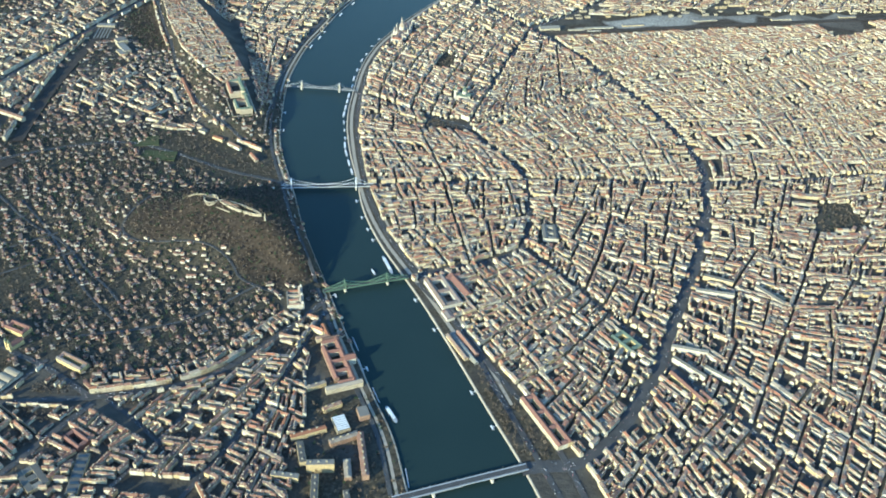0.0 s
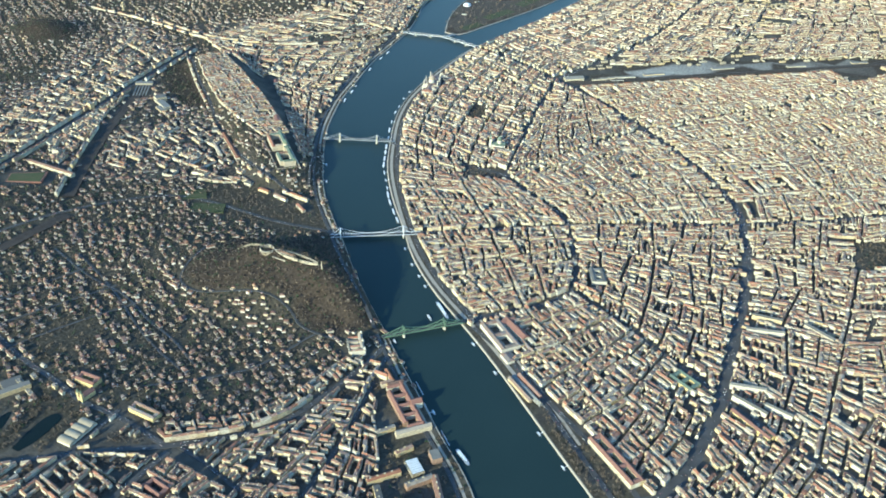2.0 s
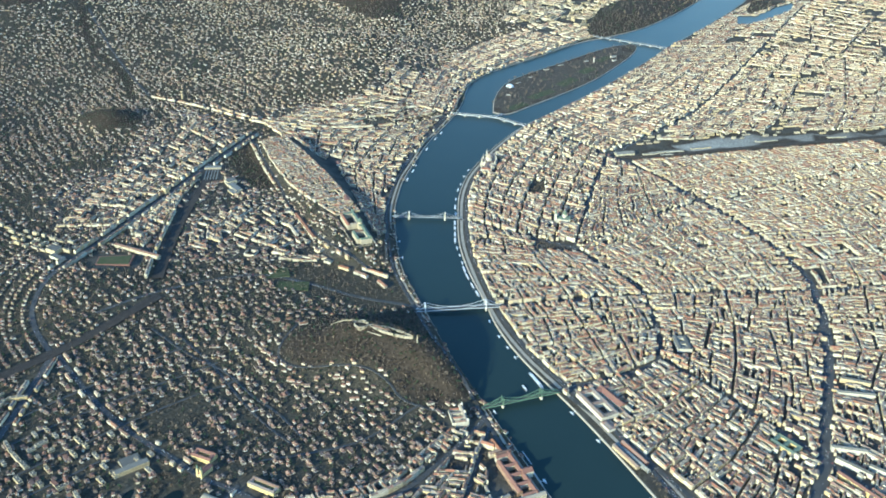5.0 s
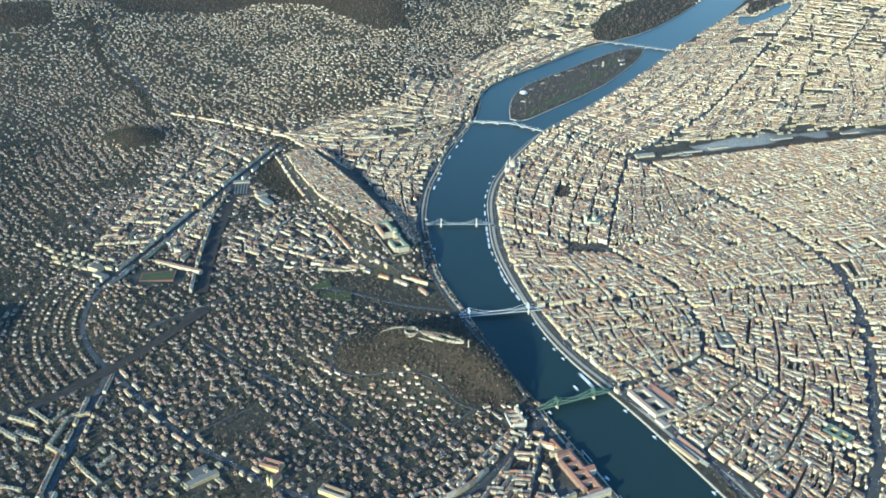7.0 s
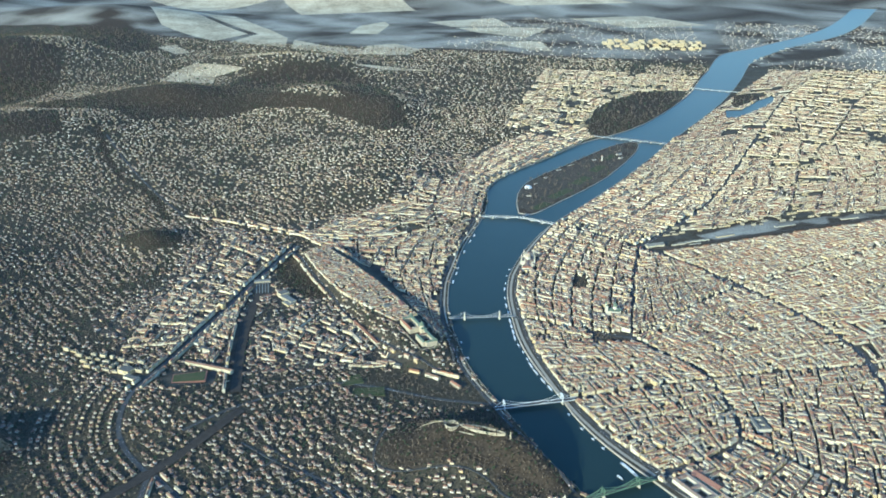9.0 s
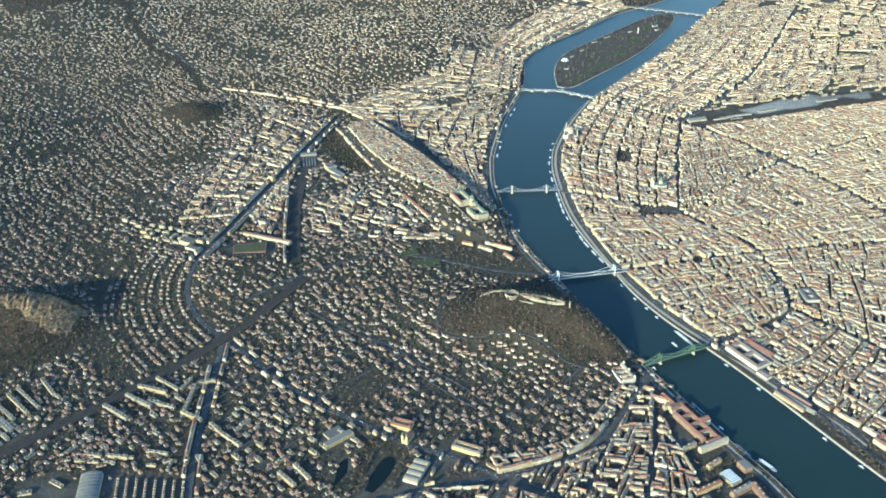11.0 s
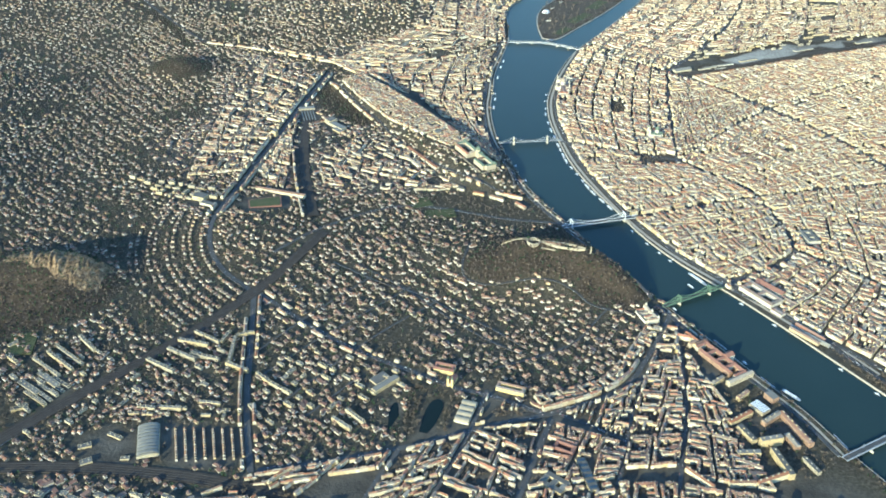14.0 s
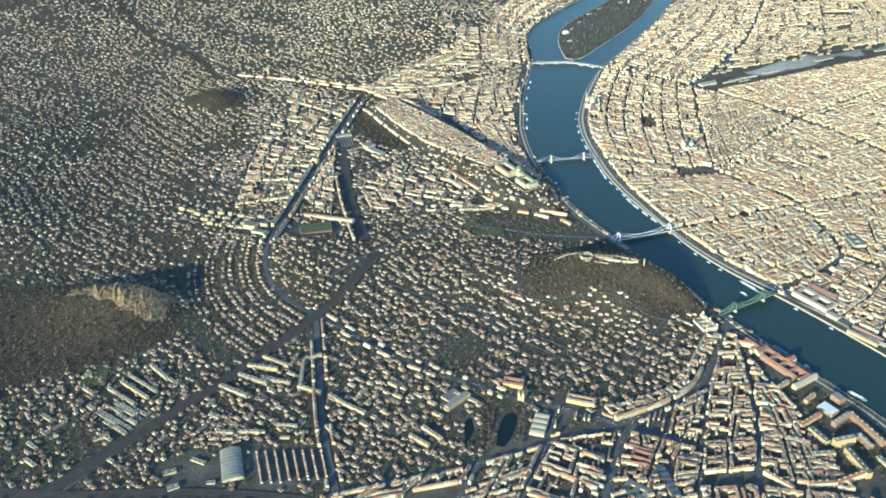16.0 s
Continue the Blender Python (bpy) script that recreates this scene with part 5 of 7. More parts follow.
def pitched(bm, x, y, z, sx, sy, h, turn=0.0, hip=0.0, eave=0.12):
    """A pitched roof with its ridge along x."""
    c, s = math.cos(turn), math.sin(turn)
    L, W = sx / 2 + eave, sy / 2 + eave
    pts = [(-L, -W, 0), (L, -W, 0), (L, W, 0), (-L, W, 0), (-L + hip * W, 0, h), (L - hip * W, 0, h), (-L, -W, -0.1), (L, -W, -0.1), (L, W, -0.1), (-L, W, -0.1)]
    vs = [bm.verts.new((x + u * c - v * s, y + u * s + v * c, z + w)) for u, v, w in pts]
    for f in ((0, 1, 5, 4), (2, 3, 4, 5), (1, 2, 5), (3, 0, 4), (0, 6, 7, 1), (1, 7, 8, 2), (2, 8, 9, 3), (3, 9, 6, 0), (9, 8, 7, 6)):
        bm.faces.new([vs[i] for i in f])
    return bm


def turned(bm, x, y, profile, sides=12, phase=0.0):
    """A body turned about the vertical: profile of (radius, height)."""
    rings = []
    for r, z in profile:
        rings.append([bm.verts.new((x + max(r, 0.01) * math.cos(phase + 2 * math.pi * i / sides), y + max(r, 0.01) * math.sin(phase + 2 * math.pi * i / sides), z)) for i in range(sides)])
    for a, b in zip(rings[:-1], rings[1:]):
        for i in range(sides):
            bm.faces.new((a[i], a[(i + 1) % sides], b[(i + 1) % sides], b[i]))
    bm.faces.new(rings[0][::-1])
    bm.faces.new(rings[-1])
    return bm


def bar(bm, a, b, w, h=None):
    """A straight bar from a to b."""
    a, b = Vector(a), Vector(b)
    d = (b - a).normalized()
    up = Vector((0, 0, 1)) if abs(d.z) < 0.98 else Vector((1, 0, 0))
    sd = d.cross(up).normalized() * w / 2
    uv = sd.cross(d).normalized() * (h or w) / 2
    vs = [bm.verts.new(p + i * sd + j * uv) for p in (a, b) for i, j in ((-1, -1), (1, -1), (1, 1), (-1, 1))]
    for f in ((0, 1, 2, 3), (7, 6, 5, 4), (0, 4, 5, 1), (1, 5, 6, 2), (2, 6, 7, 3), (3, 7, 4, 0)):
        bm.faces.new([vs[i] for i in f])
    return bm


def swept(bm, pts, w, h):
    """One continuous bar along points."""
    rings = []
    p = [Vector(q) for q in pts]
    for i, q in enumerate(p):
        d = (p[min(i + 1, len(p) - 1)] - p[max(i - 1, 0)]).normalized()
        sd = d.cross(Vector((0, 0, 1))).normalized() * w / 2
        up = Vector((0, 0, h / 2))
        rings.append([bm.verts.new(q + a * sd + b * up) for a, b in ((-1, -1), (1, -1), (1, 1), (-1, 1))])
    for a, b in zip(rings[:-1], rings[1:]):
        for i in range(4):
            bm.faces.new((a[i], a[(i + 1) % 4], b[(i + 1) % 4], b[i]))
    bm.faces.new(rings[0])
    bm.faces.new(rings[-1][::-1])
    return bm


def single_house(name, row, wall, roof, label, category, group):
    x, y, z, turn, l, w, h, rh, hip = row
    ob = thing(name, label, category, x, y, z, turn, group)
    body = box(bmesh.new(), 0, 0, -2, l, w, h + 2)
    if hip < 0.2 and rh > 0.1:
        for sx in (-1, 1):
            vs = [body.verts.new(p) for p in ((sx * l / 2, -w / 2, h), (sx * l / 2, w / 2, h), (sx * l / 2, 0, h + rh * 0.97))]
            body.faces.new(vs)
    part("body", body, wall, ob)
    top = part("roof", pitched(bmesh.new(), 0, 0, h, l, w, rh, hip=hip), roof, ob)
    part("chimney", box(bmesh.new(), l * 0.22, w * 0.12, h, 0.28, 0.28, rh + 0.35), M_STEEL if rh < 0.1 else wall, top)
    if rh > 0.5 and l > 3:
        for sx in (-0.25, 0.12):
            dm = box(bmesh.new(), l * sx, -w * 0.27, h + 0.05, 0.5, 0.45, rh * 0.62)
            pitched(dm, l * sx, -w * 0.25, h + 0.05 + rh * 0.62, 0.5, 0.5, 0.18, math.pi / 2, 0, 0.05)
            part("dormer", dm, wall, top, "small roof dormer")
    return ob


def split(rows, x0, x1, y0, y1, count):
    """The rows of one stretch of the plan, southernmost first, and all the others."""
    hit = np.where((rows[:, 0] > x0) & (rows[:, 0] < x1) & (rows[:, 1] > y0) & (rows[:, 1] < y1) & (rows[:, 4] > 2.0))[0]
    hit = hit[np.argsort(rows[hit, 1])][:count]
    return rows[hit], np.delete(rows, hit, 0)


def vehicles():
    """Small cars on the avenues and quays."""
    rng = np.random.RandomState(21)
    rows = []
    for _, pts, half in ROADS:
        p = along(pts, 2.3)
        g = np.gradient(p, axis=0)
        g /= np.linalg.norm(g, axis=1, keepdims=True)
        for lane in (-0.45, -0.2, 0.2, 0.45):
            keep = (rng.uniform(size=len(p)) < 0.22) & (p[:, 1] < 700)
            q = p[keep] + np.stack([-g[keep, 1], g[keep, 0]], 1) * half * lane
            for (x, y), d in zip(q, g[keep]):
                rows.append((x, y, 0, math.atan2(d[1], d[0]), rng.uniform(0.8, 1.0) if rng.uniform() < 0.9 else 2.2, 0.38, 0.22, 0.14, 0.8))
    r = settle(rows)
    r[:, 2] = np.maximum(r[:, 2], np.maximum(height(r[:, 0] + 2, r[:, 1]), height(r[:, 0] - 2, r[:, 1]))) + 0.3
    me = houses_mesh("cars", r, [M_CAR, M_GLASS])
    stuff("cars", me, "small cars and buses on the avenues", "cars")


def stacks(rows):
    """Chimney stacks, dormers and stair heads on the roofs of the tenements."""
    rng = np.random.RandomState(31)
    r = rows[(rows[:, 1] < 200) & (rows[:, 0] < 460) & (rows[:, 4] > 2.8)]
    made = []
    for _ in range(2):
        k = r[rng.uniform(size=len(r)) < 0.4]
        u, v = rng.uniform(-0.4, 0.4, len(k)) * k[:, 4], rng.uniform(-0.36, 0.36, len(k)) * k[:, 5]
        c, s = np.cos(k[:, 3]), np.sin(k[:, 3])
        made.append(np.stack([k[:, 0] + u * c - v * s, k[:, 1] + u * s + v * c, k[:, 2] + k[:, 6], k[:, 3] + np.pi / 2 * rng.randint(0, 2, len(k)),
                              rng.uniform(0.4, 1.3, len(k)), rng.uniform(0.3, 0.6, len(k)), k[:, 7] * rng.uniform(0.55, 1.1, len(k)) + 0.15, 0 * u + 0.12, 0 * u], 1))
    return np.vstack(made)


def bulk():
    vehicles()
    t, rest = split(settle(tenements), -40, 130, -345, -140, 290)
    for r in t:
        single_house("tenement_house", r, M_WALL, M_VROOF, "cream rendered tenement house with a brown tiled roof", "house", "tenements of the south-west quarter")
    stuff("tenement_houses", houses_mesh("tenement_houses", np.vstack([rest, stacks(rest)]), [M_WALL, M_ROOF]), "rows of cream rendered tenement houses with brown tiled roofs", "houses")
    v, rest = split(settle(villas), -200, 60, -260, -100, 290)
    for r in v:
        single_house("villa", r, M_VWALL, M_VROOF, "pale rendered villa with a tiled roof in a wooded garden", "villa", "villas on the hill slope")
    stuff("villa_houses", houses_mesh("villa_houses", rest, [M_VWALL, M_VROOF]), "pale villas with hipped tiled roofs in wooded gardens", "houses")
    b = settle(slabs)
    for r in b[ESTATES_NEAR:]:
        x, y, z, turn, l, w, h = r[:7]
        ob = thing("apartment_slab", "pale flat-roofed concrete apartment slab", "apartment block", x, y, z, turn, "apartment slabs of the estates")
        part("body", box(bmesh.new(), 0, 0, -2, l, w, h + 2), M_SLAB, ob)
        part("roof", box(bmesh.new(), 0, 0, h + 0.01, l - 0.3, w - 0.3, 0.1), M_FLAT, ob, "grey felt roof")
        part("parapet", rim(l, w, h), M_SLAB, ob)
        for k in range(max(1, int(l / 4))):
            part("lift_house", box(bmesh.new(), -l / 2 + (k + 0.5) * l / max(1, int(l / 4)), 0, h, 0.9, 0.8, 0.55), M_SLAB, ob)
    stuff("apartment_slabs", slabs_mesh("apartment_slabs", b[:ESTATES_NEAR], [M_SLAB, M_FLAT]), "pale concrete slabs and halls with flat grey roofs", "houses")
    for name, rows, mat, what in (("bare_trees", trees, M_TWIG, "leafless brown winter trees"), ("evergreen_trees", pines, M_EVER, "dark green conifers among the villas")):
        w = settle(rows)
        near = w[:, 1] < 260
        stuff(name, crowns_mesh(name, w[near], [mat]), what, "trees")
        stuff("far_" + name, crowns_mesh("far_" + name, w[~near], [mat], 6), what + ", far off", "trees")


def rim(l, w, h):
    bm = bmesh.new()
    for sx, sy, a, b in ((l, 0.14, 0, -1), (l, 0.14, 0, 1), (0.14, w - 0.3, -1, 0), (0.14, w - 0.3, 1, 0)):
        box(bm, a * (l - 0.14) / 2, b * (w - 0.14) / 2, h, sx, sy, 0.2)
    return bm


bulk()


def park_tree(seed):
    """A bare tree: tapered trunk, forking limbs, and a ragged crown of twigs."""
    rt = random.Random(seed)
    ob = thing("tree", "leafless brown tree with a ragged twiggy crown", "tree", 0, 0, 0, 0, "trees of the parks")
    hgt = rt.uniform(2.0, 2.9)
    part("trunk", turned(bmesh.new(), 0, 0, [(0.16, -0.3), (0.12, hgt * 0.35), (0.05, hgt * 0.8)], 7), M_TWIG, ob)
    tips = []
    for k in range(6):
        a, z = rt.uniform(0, 6.28), hgt * rt.uniform(0.3, 0.55)
        tip = (math.cos(a) * rt.uniform(0.5, 0.9), math.sin(a) * rt.uniform(0.5, 0.9), z + rt.uniform(0.4, 0.9))
        tips.append(tip)
        part("limb", bar(bmesh.new(), (0, 0, z), tip, 0.07), M_TWIG, ob)
    bm = bmesh.new()
    for tip in tips + [(0, 0, hgt * 0.85)]:
        for _ in range(9):
            c = Vector(tip) + Vector((rt.gauss(0, 0.28), rt.gauss(0, 0.28), rt.gauss(0.05, 0.24)))
            vs = [bm.verts.new(c + Vector((rt.gauss(0, 0.17), rt.gauss(0, 0.17), rt.gauss(0, 0.17)))) for _ in range(3)]
            bm.faces.new(vs)
    part("crown", bm, M_TWIG, ob)
    return ob


def park_trees():
    rt = random.Random(17)
    kinds = [park_tree(k) for k in range(5)]
    spots = []
    for poly, n in ((QUAY_PARK, 70), (LAKE_PARK, 70), (EAST_PARK, 40), (HUB_SQUARE, 25), (ARENA_T, 25)):
        p = arr(poly)
        lo, hi = p.min(0), p.max(0)
        k = 0
        while k < n:
            x, y = rt.uniform(lo[0], hi[0]), rt.uniform(lo[1], hi[1])
            if inside(poly, np.array([x]), np.array([y]))[0] and not at(road, x, y) and not -114 < x < -94 and not -140 < x < -128:
                spots.append((x, y))
                k += 1
    for i, (x, y) in enumerate(spots):
        m = Matrix.Translation((x, y, ground_z(x, y))) @ Matrix.Rotation(rt.uniform(0, 6.28), 4, "Z")
        if i < 5:
            kinds[i].matrix_basis = m
        else:
            copy_thing(kinds[i % 5], m)


park_trees()

# ---- bridges ----
def span(name, label, a, b, z=0.0):
    """A bridge whose own x axis runs from a to b; returns the thing and its length."""
    a, b = arr(a), arr(b)
    d = b - a
    return thing(name, label, "bridge", a[0], a[1], z, math.atan2(d[1], d[0])), float(np.hypot(*d))


def deck_part(ob, x0, x1, width, top, thick=0.35, mat=None, camber=0.0):
    us = [i / 16 for i in range(17)]
    line = [(x0 + (x1 - x0) * u, top + camber * 4 * u * (1 - u)) for u in us]
    dk = part("deck", swept(bmesh.new(), [(x, 0, z - thick / 2) for x, z in line], width, thick), M_STEEL if mat is M_WHITE else mat or M_STEEL, ob)
    part("roadway", swept(bmesh.new(), [(x, 0, z + 0.03) for x, z in line], width * 0.66, 0.06), M_ROAD, dk, "grey asphalt roadway")
    for sy in (-1, 1):
        part("railing", swept(bmesh.new(), [(x, sy * width * 0.47, z + 0.13) for x, z in line], 0.1, 0.22), mat or M_STEEL, dk)


def pier(ob, x, width, top, length=1.8, mat=None):
    bm = box(bmesh.new(), x, 0, -1.0, length, width, top + 1.0, taper=0.86)
    turned(bm, x, -width / 2, [(length * 0.5, -1.0), (length * 0.46, top * 0.7), (0.05, top * 0.8)], 10)
    turned(bm, x, width / 2, [(length * 0.5, -1.0), (length * 0.46, top * 0.7), (0.05, top * 0.8)], 10)
    part("pier", bm, mat or M_STONE, ob, "pale stone river pier")


def liberty_bridge():
    ob, L = span("truss_bridge", "green-painted iron cantilever truss bridge over the river", (76, -119.5), (128.5, -82))
    top = 2.7
    deck_part(ob, -2, L + 2, 4.0, top, 0.4, M_GREEN, 0.25)
    t1, t2 = L * 0.235, L * 0.765
    for x in (t1, t2):
        pier(ob, x, 4.6, top - 0.5)
        for sy in (-1, 1):
            mast = box(bmesh.new(), x, sy * 1.9, top - 0.4, 0.7, 0.6, 6.2, taper=0.6)
            turned(mast, x, sy * 1.9, [(0.12, top + 5.7), (0.32, top + 6.1), (0.3, top + 6.4), (0.05, top + 6.9)], 8)
            part("mast", mast, M_GREEN, ob, "riveted green mast with a ball finial")
        part("portal", bar(bar(bmesh.new(), (x, -1.9, top + 5.2), (x, 1.9, top + 5.2), 0.4, 0.6), (x, -1.9, top + 3.6), (x, 1.9, top + 3.6), 0.25, 0.3), M_GREEN, ob)

    def chord(x):
        for a, b, za, zb in ((0, t1, 0.9, 5.4), (t1, L / 2, 5.4, 1.1), (L / 2, t2, 1.1, 5.4), (t2, L, 5.4, 0.9)):
            if a <= x <= b:
                u = (x - a) / (b - a)
                return top + za + (zb - za) * (u ** 1.55 if zb > za else 1 - (1 - u) ** 1.55)
        return top + 0.9

    xs = np.linspace(0, L, 33)
    for sy in (-1.9, 1.9):
        bm = bmesh.new()
        for i, (p, q) in enumerate(zip(xs[:-1], xs[1:])):
            bar(bm, (p, sy, chord(p)), (q, sy, chord(q)), 0.34, 0.4)
            bar(bm, (p, sy, top), (p, sy, chord(p)), 0.16)
            bar(bm, (p, sy, top if i % 2 else chord(p)), (q, sy, chord(q) if i % 2 else top), 0.16)
        part("truss", bm, M_GREEN, ob, "green iron truss of chords, posts and diagonals")


def cable_bridge(name, label, a, b, side_a, side_b, width, top, tower, mat, stone, leg):
    """A suspension bridge with its towers at a and b."""
    ob, L = span(name, label, a, b)
    deck_part(ob, -side_a, L + side_b, width, top, 0.4, mat, 0.3)
    for x in (0, L):
        pier(ob, x, width + 1.2, top - 0.4, leg * 1.5)
        for sy in (-1, 1):
            part("tower_leg", box(bmesh.new(), x, sy * width * 0.5, top - 0.6, leg, leg * 0.9, tower - top + 0.6, taper=0.72), stone, ob)
        bm = box(bmesh.new(), x, 0, tower - 0.9, leg * 0.8, width * 1.0 + leg * 0.6, 0.9)
        box(bm, x, 0, tower - 0.02, leg * 1.0, width * 1.0 + leg * 0.9, 0.25)
        if stone is M_STONE:
            box(bm, x, 0, top + (tower - top) * 0.55, leg * 0.7, width * 0.9, (tower - top) * 0.35)
        part("tower_head", bm, stone, ob)
    for sy in (-1, 1):
        y = sy * width * 0.5
        bm, hang = bmesh.new(), bmesh.new()
        xs = np.linspace(0, L, 25)
        zs = top + 0.5 + (tower - top - 0.5) * ((xs - L / 2) / (L / 2)) ** 2
        for i in range(24):
            bar(hang, (xs[i], y, top), (xs[i], y, zs[i]), 0.07)
        rope = {0: [], L: []}
        for x0, x1 in ((0, -side_a), (L, L + side_b)):
            for i in range(6):
                u0, u1 = i / 6, (i + 1) / 6
                f0, f1 = (1 - u0) ** 1.4, (1 - u1) ** 1.4
                rope[x0].append((x0 + (x1 - x0) * u1, y, top + (tower - top) * f1))
                if stone is M_STONE:
                    bar(hang, (x0 + (x1 - x0) * u0, y, top), (x0 + (x1 - x0) * u0, y, top + (tower - top) * f0), 0.07)
        line = rope[0][::-1] + [(xs[i], y, zs[i]) for i in range(25)] + rope[L]
        part("main_cable", swept(bm, line, 0.22, 0.22), mat, ob)
        part("hanger_row", hang, mat, ob)
    return ob


def arch_bridge(name, label, a, b, spans, width, top, mat, piermat, ends=2.0):
    ob, L = span(name, label, a, b)
    deck_part(ob, -ends, L + ends, width, top, 0.3, mat, 0.3)
    for i in range(1, spans):
        pier(ob, L * i / spans, width + 1.0, top - 0.5, 1.6, piermat)
    for i in range(spans):
        bm = bmesh.new()
        x0, x1 = L * i / spans + 0.7, L * (i + 1) / spans - 0.7
        for sy in (-1, 1):
            for k in range(8):
                u, v = k / 8, (k + 1) / 8
                bar(bm, (x0 + (x1 - x0) * u, sy * width * 0.42, 0.6 + (top - 0.9) * (1 - (2 * u - 1) ** 2)), (x0 + (x1 - x0) * v, sy * width * 0.42, 0.6 + (top - 0.9) * (1 - (2 * v - 1) ** 2)), 0.3, 0.45)
        part("arch", bm, mat, ob)
    for i in range(int(L / 7)):
        for sy in (-1, 1):
            part("lamp_post", bar(bmesh.new(), ((i + 0.5) * 7, sy * width * 0.45, top), ((i + 0.5) * 7, sy * width * 0.45, top + 1.7), 0.09), M_STEEL, ob)
    return ob


liberty_bridge()
cable_bridge("suspension_bridge", "white steel suspension bridge with slender portal towers", (-8.6, 6.2), (44.3, 29.4), 9, 16, 5.4, 3.0, 9.6, M_WHITE, M_WHITE, 0.9)
cable_bridge("chain_bridge", "pale stone chain bridge with two arched towers", (-80.4, 193.8), (-41.1, 204.3), 19, 17, 3.2, 2.5, 8.6, M_STEEL, M_STONE, 1.5)
arch_bridge("arch_bridge", "pale steel arch bridge on stone piers, western arm", (-122, 550), (-57, 556), 3, 5.0, 2.8, M_WHITE, M_STONE, 1)
arch_bridge("arch_bridge", "pale steel arch bridge on stone piers, eastern arm", (-57, 556), (-5, 534), 3, 5.0, 2.8, M_WHITE, M_STONE, 1)
arch_bridge("arch_bridge", "short branch of the arch bridge to the wooded island", (-57, 557), (-49, 574), 1, 3.4, 2.8, M_WHITE, M_STONE, 0.5)
arch_bridge("girder_bridge", "long pale road bridge with many river piers", (8, 1092), (182, 1044), 9, 6.5, 2.6, M_STEEL, M_STONE, 3)
arch_bridge("railway_bridge", "far steel railway bridge across the river", (262, 1628), (380, 1588), 6, 3.0, 2.6, M_STEEL, M_STONE, 3)
road_span, PL = span("road_bridge", "wide grey steel girder road bridge with lamp posts", (257, -239), (192, -286))
deck_part(road_span, -4, PL + 4, 5.2, 2.5, 0.5, M_STEEL, 0.3)
for px in (PL * 0.26, PL * 0.74):
    pier(road_span, px, 7.0, 1.8, 2.0)
for i in range(10):
    for sy in (-1, 1):
        part("lamp_post", bar(bmesh.new(), (4 + i * 7.6, sy * 2.4, 2.5), (4 + i * 7.6, sy * 2.4, 4.6), 0.1), M_STEEL, road_span)
for i in range(4):
    part("side_girder", bar(bmesh.new(), (i * PL / 4, -2.2 if i % 2 else 2.2, 1.9), ((i + 1) * PL / 4, -2.2 if i % 2 else 2.2, 1.9), 0.3, 0.9), M_STEEL, road_span)


# ---- landmarks ----
def block(ob, x, y, l, w, h, rh, turn=0.0, wall=None, roof=None, hip=0.0, z=0.0):
    """A wing of a larger building: its walls and roof."""
    wg = part("wing", box(bmesh.new(), x, y, z - 1.5, l, w, h + 1.5, turn), wall or M_STONE, ob)
    if rh > 0.15:
        part("roof", pitched(bmesh.new(), x, y, z + h, l, w, rh, turn, hip), roof or M_ROOF, wg)
    else:
        part("roof", box(bmesh.new(), x, y, z + h, l - 0.3, w - 0.3, 0.12, turn), roof or M_FLAT, wg)


def dome(ob, x, y, z, r, h, mat, lantern=True):
    prof = [(r * 1.05, z), (r, z + h * 0.25)] + [(r * math.cos(a), z + h * 0.25 + h * 0.6 * math.sin(a)) for a in np.linspace(0.15, 1.4, 7)]
    bm = turned(bmesh.new(), x, y, prof, 16)
    part("dome", bm, mat, ob)
    if lantern:
        part("lantern", turned(bmesh.new(), x, y, [(r * 0.2, z + h * 0.82), (r * 0.18, z + h * 1.0), (0.03, z + h * 1.25)], 8), mat, ob)


